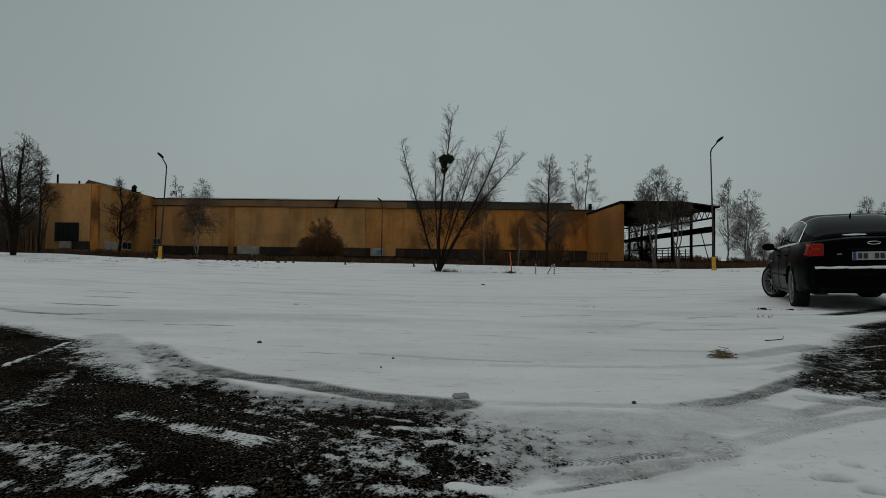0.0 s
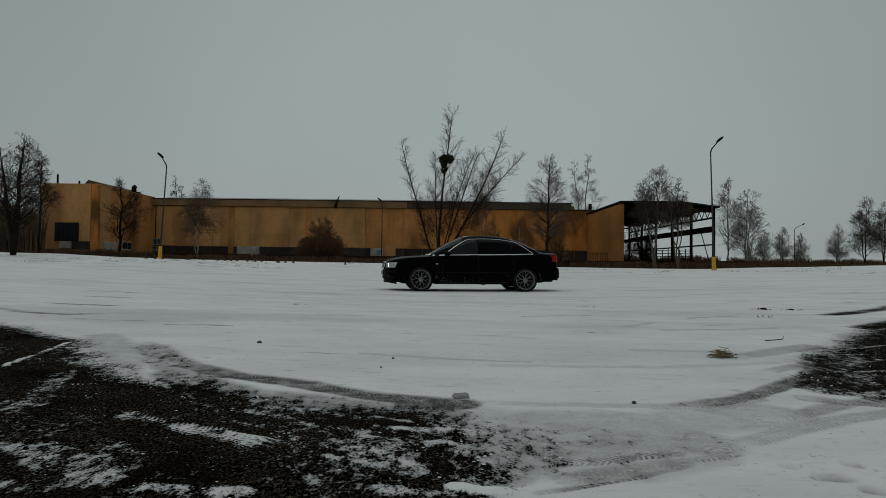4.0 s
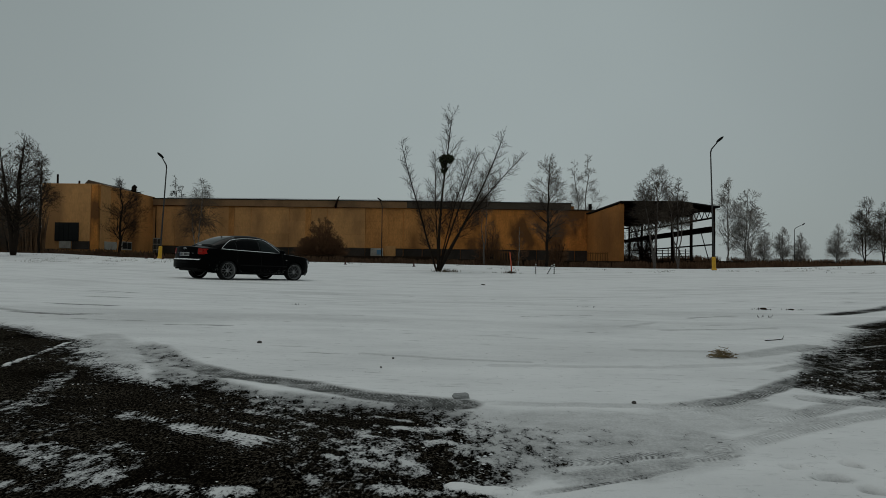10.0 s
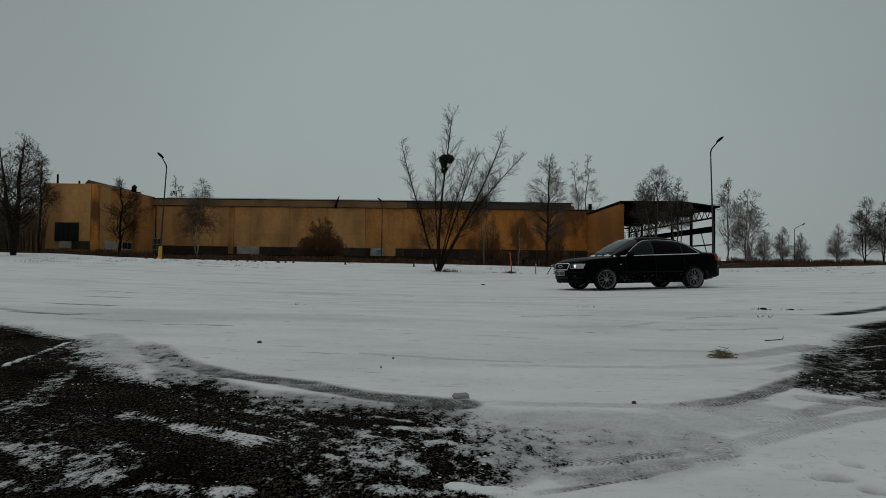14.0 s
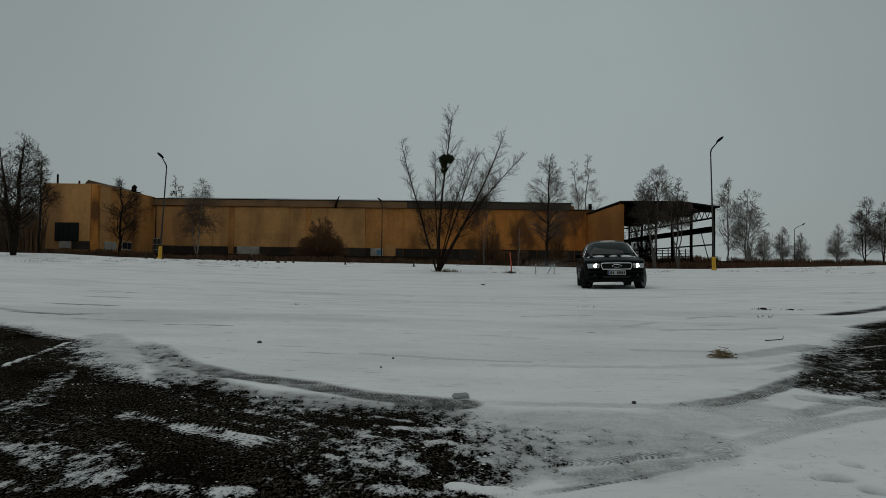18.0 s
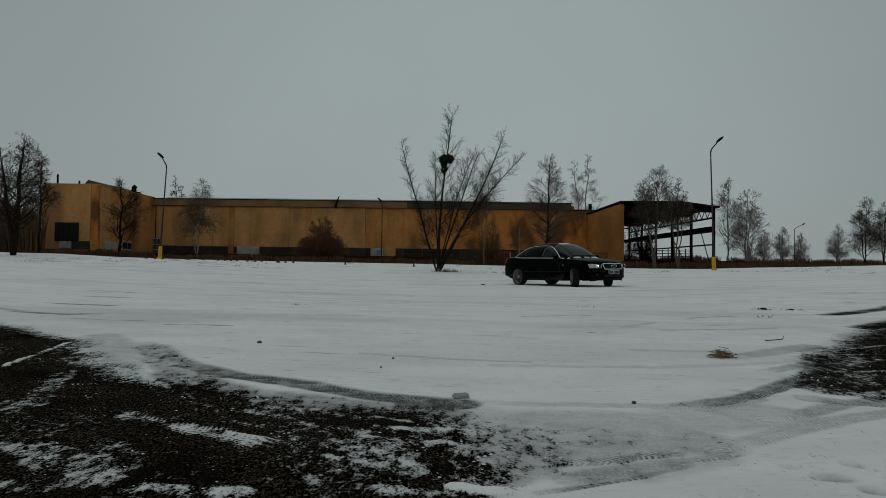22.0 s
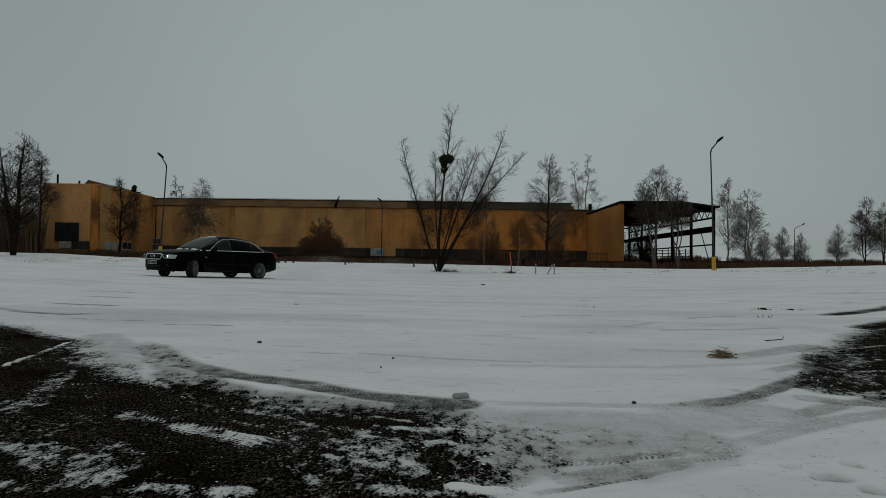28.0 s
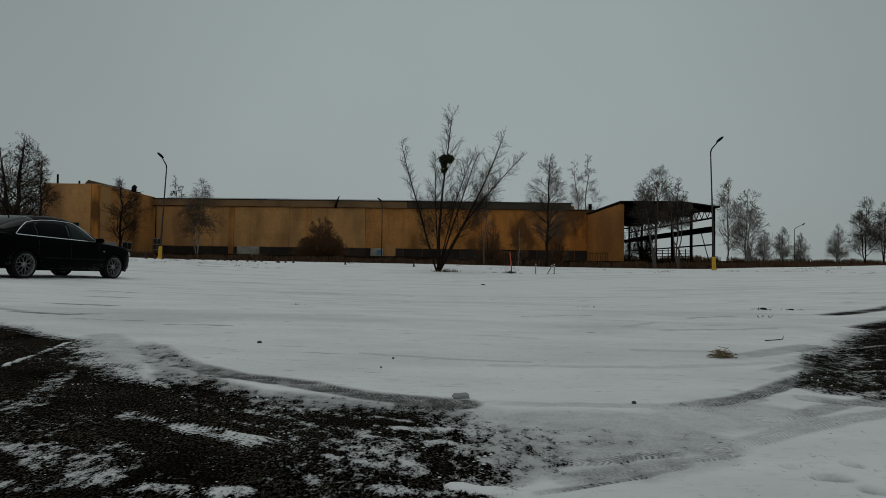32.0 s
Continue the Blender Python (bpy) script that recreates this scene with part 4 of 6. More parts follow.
def build_low_wall():
    """Dark brushwood and boards along the foot of the hall, behind the bank."""
    for k, (a, b, y, h) in enumerate(((-49, -39.6, 61, 6.3), (-43.5, -28, 60, 1.7), (-28, -10, 62, 1.5), (-10, 8, 62, 1.35), (8, 20, 61, 1.3), (20, 62, 60, 1.25), (24, 64, 64, 1.45), (18, 39.5, 91, 2.0), (60, 110, 130, 2.9), (20, 60, 135, 3.4))):
        verts, faces = [], []
        rnd = random.Random(40 + k)
        n = int((b - a) * (90 if k == 0 else 60))
        for i in range(n):
            x = rnd.uniform(a, b)
            yy = y + rnd.gauss(0, 0.5)
            hh = h * (0.78 + 0.2 * rnd.random() + 0.08 * math.sin(x * 0.9) * math.sin(x * 0.37 + k) + (0.10 if rnd.random() < 0.01 else 0))
            z = ground(x, yy) - 0.1
            lean = rnd.gauss(0, 0.10) * hh
            tube(verts, faces, [(x, yy, z), (x + lean * 0.4, yy, z + hh * 0.6), (x + lean, yy + rnd.gauss(0, 0.1), z + hh)],
                 [0.06, 0.055, 0.02], 3)
        tagged(raw("hedge", verts, faces, BRUSH_BROWN if k == 0 else BRUSH), "dark brown leafless brushwood hedge behind the snow bank", "hedge", kind="stuff")
    bank = bmesh.new()
    for x0, x1, y, top in ((-60, -38, 62.0, 1.35), (-38, -20, 64.0, 1.55), (-20, 0, 65.0, 1.5), (0, 19, 64.0, 1.25), (19, 66, 68, 1.45)):
        box(bank, x0, x1, y, y + 0.3, -0.3, top)
    tagged(part("retaining_wall", bank, BANK), "low dark earth-stained retaining wall", "wall", kind="structure")


# ---- trees ----
def grow(rnd, start, direction, length, radius, depth, wood, twig, droop=0.0, up=0.060, spread=0.6, kids=4, twig_len=1.0, thick=1.0):
    """Grows one limb and what it bears; thick limbs go to wood, fine ones to twig."""
    n = 5 if depth > 1 else 3
    pts, rad = [Vector(start)], [radius]
    d = Vector(direction).normalized()
    for i in range(n):
        wob = 0.10 if depth > 1 else 0.2
        d = (d + Vector((rnd.gauss(0, wob), rnd.gauss(0, wob), rnd.gauss(0, wob * 0.6) + up * (1 if depth > 0 else 0.3) - droop * (2 - min(depth, 2)) * 0.5))).normalized()
        pts.append(pts[-1] + d * (length / n))
        rad.append(radius * (1 - 0.8 * (i + 1) / n))
    fine = radius < 0.035
    tube(*(twig if fine else wood), pts, [max(r, 0.008 * thick) for r in rad], 3 if fine else 6)
    if depth <= 0:
        return
    for k in range(max(2, round((kids + (2 if depth > 1 else 0)) * min(1.0, length / 1.3 + 0.15)))):
        t = rnd.uniform(0.28, 1.0)
        i = min(int(t * n), n - 1)
        p = pts[i].lerp(pts[i + 1], t * n - i)
        axis = (pts[i + 1] - pts[i]).normalized()
        side = axis.cross(Vector((rnd.gauss(0, 1), rnd.gauss(0, 1), rnd.gauss(0, 1)))).normalized()
        nd = axis * (1 - spread * 0.55) + side * spread
        scale = (1 - 0.42 * t) * rnd.uniform(0.6, 0.95)
        grow(rnd, p, nd, length * scale * (twig_len if depth == 1 else 1), max(radius * 0.42 * (1 - 0.4 * t), 0.01 * thick), depth - 1,
             wood, twig, droop, up, spread, kids, twig_len, thick)


def tree(name, x, y, height, seed, stems, bark, twig_mat, label, droop=0.0, up=0.060, spread=0.6, kids=6, depth=3, girth=0.13, twig_len=1.0,
         thick=1.0, group="", wide=None, rise=0.35, more=1.0, low=0.2):
    """stems: (lean x, lean y, share of the height) of each stem."""
    thick *= 1.2
    rnd = random.Random(seed)
    z = ground(x, y)
    ob = thing(name, pose(x, y, z - 0.05), label, "tree", group)
    wood, twig = ([], []), ([], [])
    for lx, ly, share in stems:
        h = height * share
        # leader with side limbs all the way up
        n = 10
        pts, rad = [Vector((lx * 0.04, ly * 0.04, 0))], [girth * share]
        for i in range(1, n + 1):
            t = i / n
            pts.append(Vector((lx * h * t ** 1.05 + rnd.gauss(0, 0.006 * h), ly * h * t + rnd.gauss(0, 0.006 * h), h * t)))
            rad.append(girth * share * (1 - t) ** 0.8 + 0.012 * thick)
        tube(*wood, pts, rad, 8)
        limbs = int((20 * share + 6) * more)
        for k in range(limbs):
            t = low + (0.98 - low) * (k + rnd.random()) / limbs
            i = min(int(t * n), n - 1)
            p = pts[i].lerp(pts[i + 1], t * n - i)
            a = rnd.uniform(0, 2 * math.pi)
            reach = 1.25 * (wide or 0.30) * h * (1.05 - t) ** 0.7 * rnd.uniform(0.6, 1.15)
            grow(rnd, p, (math.cos(a), math.sin(a), rise + 0.45 * t), reach, max(rad[i] * 0.4, 0.018 * thick), depth - 1, wood, twig,
                 droop, up, spread, kids, twig_len, thick)
    raw("trunk", *wood, bark, ob, smooth=True)
    raw("crown", *twig, twig_mat, ob, "bare leafless twigs")
    return ob


def clump(name, parent, mat, centre, size, count, seed, leaf=0.12, label=""):
    rnd = random.Random(seed)
    v, f = [], []
    for _ in range(count):
        d = Vector((rnd.gauss(0, 1), rnd.gauss(0, 1), rnd.gauss(0, 1)))
        d = d.normalized() * rnd.random() ** 0.4
        c = Vector(centre) + Vector((d.x * size[0], d.y * size[1], d.z * size[2]))
        a = Vector((rnd.gauss(0, 1), rnd.gauss(0, 1), rnd.gauss(0, 1))).normalized() * leaf
        b = a.cross(Vector((rnd.gauss(0, 1), rnd.gauss(0, 1), rnd.gauss(0, 1)))).normalized() * leaf * 0.5
        k = len(v)
        v += [c - a, c + b, c + a, c - b]
        f.append((k, k + 1, k + 2, k + 3))
    return raw(name, v, f, mat, parent, label)


def limb(wood, twig, rnd, at, grown, fine, spread=0.8, pitch=0.16, reach=1.4):
    """One slender stem along at(t), its upswept laterals and their short spurs."""
    n = 14
    pts = [at(k / n) for k in range(n + 1)]
    tube(*wood, pts, [grown * (1 - k / n) ** 0.75 + fine for k in range(n + 1)], 6)
    t = 0.27
    while t < 0.985:
        i = min(int(t * n), n - 1)
        p = pts[i].lerp(pts[i + 1], t * n - i)
        axis = (pts[i + 1] - pts[i]).normalized()
        a = rnd.uniform(0, 2 * math.pi)
        side = axis.cross(Vector((math.cos(a), math.sin(a), rnd.gauss(0, 0.3)))).normalized()
        d = (axis * (1 - 0.45 * spread) + side * spread).normalized()
        length = reach * (1.08 - t) ** 0.5 * rnd.uniform(0.4, 1.0)
        m = 6
        line = [p]
        for k in range(m):
            d = (d + Vector((rnd.gauss(0, 0.10), rnd.gauss(0, 0.10), 0.10 + rnd.gauss(0, 0.08)))).normalized()
            line.append(line[-1] + d * length / m)
        tube(*twig, line, [fine * (1.5 - 0.7 * k / m) for k in range(m + 1)], 3)
        s = 0.22
        while s < 1.0:
            j = min(int(s * m), m - 1)
            q = line[j].lerp(line[j + 1], s * m - j)
            ax = (line[j + 1] - line[j]).normalized()
            sd = ax.cross(Vector((rnd.gauss(0, 1), rnd.gauss(0, 1), rnd.gauss(0, 1)))).normalized()
            e = (ax * 0.55 + sd * 0.8 + Vector((0, 0, 0.12))).normalized()
            far = rnd.uniform(0.18, 0.62) * (1.15 - 0.5 * s)
            mid = q + e * far * 0.5
            tube(*twig, [q, mid, mid + (e + Vector((rnd.gauss(0, 0.2), rnd.gauss(0, 0.2), 0.2))).normalized() * far * 0.5], [fine * 0.85, fine * 0.75, fine * 0.55], 3)
            s += pitch / length * rnd.uniform(0.6, 1.4)
        t += 0.017 * rnd.uniform(0.6, 1.4)


def yard_edge_tree():
    """The leaning, many-stemmed tree at the yard's edge; each stem by its reach sideways, its bow and its height."""
    x, y = -0.3, 38
    rnd = random.Random(11)
    ob = thing("multi_stem_tree", pose(x, y, ground(x, y) - 0.05), "bare multi-stemmed tree with dark mistletoe balls in the yard edge", "tree")
    wood, twig = ([], []), ([], [])
    for far, bow, high, deep, girth, reach in ((0.80, 0.9, 9.95, 0.2, 0.085, 2.6), (-2.25, -0.2, 8.0, -0.3, 0.06, 1.5), (4.05, -0.12, 8.7, 0.3, 0.075, 2.0),
                                               (5.3, 0.5, 7.35, -0.5, 0.055, 1.8), (2.5, 0.2, 7.6, 0.9, 0.05, 2.3), (2.0, 0.4, 7.0, -0.4, 0.04, 2.2), (-0.35, 0.5, 7.4, 0.8, 0.04, 1.9),
                                               (-1.35, -0.2, 4.6, 0.4, 0.03, 1.2)):
        wave = rnd.uniform(0, 6.28)

        def at(t, far=far, bow=bow, high=high, deep=deep, wave=wave):
            return Vector((far * (t + bow * t * (t - 1)) + 0.06 * math.sin(7 * t + wave) * t + 0.05 * far / 3, deep * t + 0.05 * math.sin(6 * t + wave), high * t))
        limb(wood, twig, rnd, at, girth, 0.0095, reach=reach, pitch=0.082)
    raw("trunk", *wood, BARK, ob, smooth=True)
    raw("crown", *twig, TWIG, ob, "bare twigs with short spurs")
    return ob


def plant_trees():
    ash = yard_edge_tree()
    clump("mistletoe", ash, MISTLETOE, (0.62, 0, 7.0), (0.28, 0.28, 0.26), 420, 3, 0.11, "dark green mistletoe ball")
    clump("mistletoe", ash, MISTLETOE, (0.22, 0, 6.9), (0.22, 0.22, 0.3), 260, 4, 0.1, "dark green mistletoe ball")
    clump("mistletoe", ash, MISTLETOE, (0.32, 0, 6.4), (0.2, 0.2, 0.4), 240, 5, 0.1, "dark green mistletoe ball")
    clump("mistletoe", ash, MISTLETOE, (0.42, 0, 7.05), (0.22, 0.2, 0.2), 220, 6, 0.1, "dark green mistletoe ball")
    tree("birch_tree", 3.75, 57, 10.4, 37, ((0.05, 0, 1.0), (-0.05, 0.02, 0.8)), BARK_FAR, TWIG_MID, "slender bare birch with a fine drooping crown before the hall", droop=0.14, up=0.06, kids=8, girth=0.05, wide=0.17, twig_len=1.3, rise=0.8, more=1.5, thick=0.55, low=0.45)
    tree("yard_tree", 8.35, 50, 9.0, 21, ((0.02, 0, 1.0),), BARK, TWIG_MID, "bare upright tree with a conical crown before the hall",
         up=0.05, spread=0.55, kids=8, girth=0.13, wide=0.23, thick=0.6, rise=0.4, more=2.0)
    tree("birch_tree", 19.4, 57, 9.8, 31, ((0.05, 0, 1.0), (-0.12, 0.02, 0.85)), BARK_FAR, TWIG_MID, "bare grey birch before the open shed", droop=0.02, up=0.06, kids=8, girth=0.11, wide=0.26, rise=0.7, more=1.5, thick=0.75, low=0.38)
    tree("birch_tree", 21.9, 58, 8.9, 32, ((0.0, 0, 1.0), (0.10, 0, 0.88), (-0.12, 0, 0.92)), BARK_FAR, TWIG_MID, "bare grey birch before the open shed", droop=0.05, up=0.05, kids=8, girth=0.07, wide=0.2, rise=0.7, more=1.3, thick=0.75, low=0.45)
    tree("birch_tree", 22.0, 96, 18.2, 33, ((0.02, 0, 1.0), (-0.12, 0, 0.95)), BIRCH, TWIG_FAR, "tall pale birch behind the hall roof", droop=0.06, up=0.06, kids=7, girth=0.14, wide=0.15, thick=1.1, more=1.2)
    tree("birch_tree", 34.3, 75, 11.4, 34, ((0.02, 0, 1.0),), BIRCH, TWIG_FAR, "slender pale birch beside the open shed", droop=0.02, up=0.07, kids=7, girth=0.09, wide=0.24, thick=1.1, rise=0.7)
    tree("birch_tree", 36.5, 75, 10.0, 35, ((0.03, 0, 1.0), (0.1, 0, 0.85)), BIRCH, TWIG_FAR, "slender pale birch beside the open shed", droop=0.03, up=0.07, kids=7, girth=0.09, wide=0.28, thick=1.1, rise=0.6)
    # most of these use twig and bark colours lightened as painted haze
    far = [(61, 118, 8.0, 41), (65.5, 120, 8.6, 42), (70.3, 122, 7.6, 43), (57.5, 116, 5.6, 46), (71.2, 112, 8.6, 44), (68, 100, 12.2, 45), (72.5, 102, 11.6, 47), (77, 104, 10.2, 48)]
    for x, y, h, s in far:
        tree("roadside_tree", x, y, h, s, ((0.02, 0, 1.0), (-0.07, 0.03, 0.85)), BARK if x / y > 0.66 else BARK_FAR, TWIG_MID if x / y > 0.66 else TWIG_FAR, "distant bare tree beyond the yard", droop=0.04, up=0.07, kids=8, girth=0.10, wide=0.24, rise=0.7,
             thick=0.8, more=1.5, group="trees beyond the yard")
    # west end
    big = tree("dark_tree", -31.5, 45.5, 8.9, 51, ((0.06, 0, 1.0), (-0.15, 0, 0.9)), BARK, TWIG, "tall dark tree with clinging dead leaves", up=0.1, spread=0.7, kids=6, girth=0.2, wide=0.28, thick=0.9)
    clump("dead_leaves", big, LEAF_DARK, (0.45, 0, 4.9), (2.0, 1.5, 3.7), 3200, 8, 0.065, "clinging dead brown leaves")
    tree("weeping_birch", -34.5, 53, 9.4, 52, ((0.0, 0, 1.0),), BARK, TWIG, "weeping birch with hanging twigs", droop=0.22, up=0.06, kids=7, girth=0.10, wide=0.16, twig_len=1.6, thick=0.8, rise=0.9, more=1.9, low=0.42)
    tree("undergrowth_tree", -39.0, 56, 5.6, 53, ((0.05, 0, 1.0), (-0.2, 0, 0.9)), BARK, TWIG_MID, "dense undergrowth tree at the yard corner", up=0.1, spread=0.7, kids=6, girth=0.08, wide=0.3, thick=0.8)
    tree("round_tree", -31.2, 60, 8.3, 54, ((0.0, 0, 1.0),), BARK, TWIG, "bare round-crowned tree before the factory wing", up=0.07, spread=0.55, kids=8, girth=0.14, wide=0.29, thick=0.78, rise=0.75, more=1.1)
    tree("weeping_birch", -25.4, 64, 8.9, 55, ((-0.10, 0, 0.8), (0.06, 0, 1.0)), BIRCH, TWIG_MID, "weeping birch before the hall wall", droop=0.32, up=0.06, kids=6, girth=0.07, wide=0.26, twig_len=1.7, thick=0.75, low=0.35, more=1.2, rise=0.9)
    tree("weeping_birch", -41.6, 97, 13.9, 56, ((-0.03, 0, 1.0), (0.06, 0, 0.9)), BIRCH, TWIG, "thin birch behind the hall roof", droop=0.1, up=0.08, kids=7, girth=0.14, wide=0.14, thick=1.3, more=1.3)
    for x, y, h, seed in ((20.8, 70, 6.6, 71), (24.0, 74, 6.8, 72), (27.2, 84, 6.4, 73), (25.2, 99, 7.5, 74), (31.6, 98, 8.0, 75)):
        tree("sapling", x, y, h, seed, ((0.1, 0, 1.0), (-0.18, 0.1, 0.9), (0.22, -0.1, 0.8)), BARK, TWIG, "thin bare sapling grown up inside the open shed" if y < 95 else "thin bare sapling behind the open shed",
             up=0.1, spread=0.6, kids=5, girth=0.05, wide=0.2, thick=0.9, low=0.12, rise=0.9)
    tree("young_birch", 7.3, 60, 4.4, 58, ((0.02, 0, 1.0),), BIRCH, TWIG_RED, "young white-stemmed birch before the wall", up=0.060, kids=6, girth=0.06, wide=0.25)
    for x, y, h, s, w in ((-14.4, 66, 3.6, 61, 0.34), (-11.6, 66, 3.6, 62, 0.36), (-13.0, 66, 5.6, 65, 0.26), (4.6, 62, 4.6, 63, 0.28), (11.2, 61, 3.4, 66, 0.3)):
        tree("shrub", x, y, h, s, ((0.1, 0, 1.0), (-0.2, 0.1, 0.9), (0.25, -0.1, 0.85), (-0.05, 0, 0.95)), BARK, TWIG_RED if s in (61, 62, 63, 65, 66) else TWIG,
             "brown leafless shrub before the ochre wall", up=0.1, spread=0.7, kids=8 if s in (61, 62, 65) else 6, girth=0.04, depth=3, wide=w, thick=0.9, more=1.4 if s in (61, 62, 65) else 1.0)


# ---- street furniture ----
def street_lamp(x, y, height, arm_x, arm_y, yellow=True, label="grey street lamp with a bent arm and a yellow foot", lean=0.0):
    z = ground(x, y)
    lamp = thing("street_lamp", pose(x, y, z, 0, lean, 0), label, "street lamp", "street lamps")
    pipe("pole", lamp, POLE, [(0, 0, 0), (0, 0, height * 0.45), (0, 0, height)], [0.07, 0.058, 0.045], 10)
    pipe("arm", lamp, POLE, [(0, 0, height), (arm_x * 0.12, arm_y * 0.12, height + 0.25), (arm_x * 0.8, arm_y * 0.8, height + 0.78)], [0.055, 0.05, 0.04], 8)
    bm = bmesh.new()
    bmesh.ops.create_icosphere(bm, subdivisions=2, radius=0.5)
    bmesh.ops.scale(bm, vec=(0.72, 0.34, 0.20), verts=bm.verts)
    head = part("lamp_head", bm, PLASTIC, lamp, "dark cobra-style lamp head", True)
    head.matrix_basis = pose(arm_x, arm_y, height + 0.92, 0, -38 if arm_x > 0 else 38, 0)
    if yellow:
        bm = bmesh.new()
        lathe(bm, [(0.0, 1.02), (0.125, 1.0), (0.14, 0.9), (0.15, 0.12), (0.2, 0.08), (0.2, 0)], 12)
        part("foot_sleeve", bm, YELLOW, lamp, "yellow painted foot sleeve", True)
    return lamp


def traffic_cone(m):
    c = thing("traffic_cone", m, "small dark weathered traffic cone on the snow", "traffic cone", "row of cones")
    bm = bmesh.new()
    lathe(bm, [(0.08, 0.02), (0.06, 0.10), (0.04, 0.25), (0.025, 0.30), (0.0, 0.305)], 10)
    part("cone_body", bm, CONE, c, smooth=True)
    box_part("base_plate", c, BLACK, -0.11, 0.11, -0.11, 0.11, 0, 0.03, 0.01)
    bm = bmesh.new()
    lathe(bm, [(0.060, 0.12), (0.052, 0.17)], 10)
    part("reflective_band", bm, CONE, c)
    return c


def build_yard_things():
    street_lamp(20.52, 47, 8.95, 0.60, -0.3, lean=-1.7)
    street_lamp(-22.75, 49.9, 7.35, -0.42, -0.3, lean=3.0)
    street_lamp(-7.75, 78.4, 7.8, -0.3, -0.5, False, "slim dark lamp post beside the hall wall")
    street_lamp(62.3, 110, 7.5, 1.4, -0.3, False, "distant slim street lamp beyond the yard")
    first = None
    spots = [(-27.3, 50), (-23.4, 49), (-22.7, 49), (-22.1, 49), (-20.2, 49), (-20.0, 49), (-18.9, 49), (-17.6, 48.6), (-17.0, 48.4), (-16.5, 48.4), (-16.0, 48.3),
             (-15.1, 48), (-14.5, 48), (-14.0, 48), (-12.7, 47.6), (-12.4, 47), (-12.0, 47.4), (-11.4, 47.4), (-7.3, 46.5), (-2.1, 45)]
    rnd = random.Random(5)
    for x, y in spots:
        m = pose(x, y, ground(x, y), 0, 0, rnd.uniform(0, 90))
        if first is None:
            first = traffic_cone(m)
        else:
            copy_thing(first, m)
    # orange marker post on its foot, in a tuft of grass
    x, y = 4.05, 37
    z = ground(x, y)
    post = thing("marker_post", pose(x, y, z), "orange-red plastic marker post on a black foot", "marker post")
    pipe("post", post, ORANGE, [(0.05, 0, 0.08), (0.0, 0, 0.7), (-0.06, 0, 1.25)], [0.04, 0.036, 0.032], 8)
    bm = bmesh.new()
    lathe(bm, [(0.0, 0.12), (0.12, 0.11), (0.22, 0.05), (0.27, 0)], 12)
    part("foot", bm, PLASTIC, post, smooth=True)
    # white-and-black ringed posts
    for px, lean in ((5.45, 0.0), (6.15, 28.0), (6.55, 0.0)):
        z = ground(px, 36.5)
        p = thing("ringed_post", pose(px, 36.5, z, 0, lean, 0), "short black post with white reflective rings", "marker post", "ringed posts")
        pipe("post", p, BLACK, [(0, 0, -0.03), (0, 0, 0.58)], 0.035, 8)
        for k in range(5):
            pipe("ring", p, WHITE, [(0, 0, 0.06 + k * 0.115), (0, 0, 0.115 + k * 0.115)], 0.042, 8)


def tuft(verts, faces, rnd, x, y, z, n, h, spread):
    for _ in range(n):
        a, r = rnd.uniform(0, 6.28), rnd.random() * spread
        bx, by = x + r * math.cos(a), y + r * math.sin(a)
        lx, ly = rnd.gauss(0, 0.35) * h, rnd.gauss(0, 0.35) * h
        hh = h * rnd.uniform(0.4, 1.0)
        w = 0.004 + 0.0003 * y
        k = len(verts)
        verts += [(bx - w, by, z - 0.01), (bx + w, by, z - 0.01), (bx + lx, by + ly, z + hh)]
        faces.append((k, k + 1, k + 2))


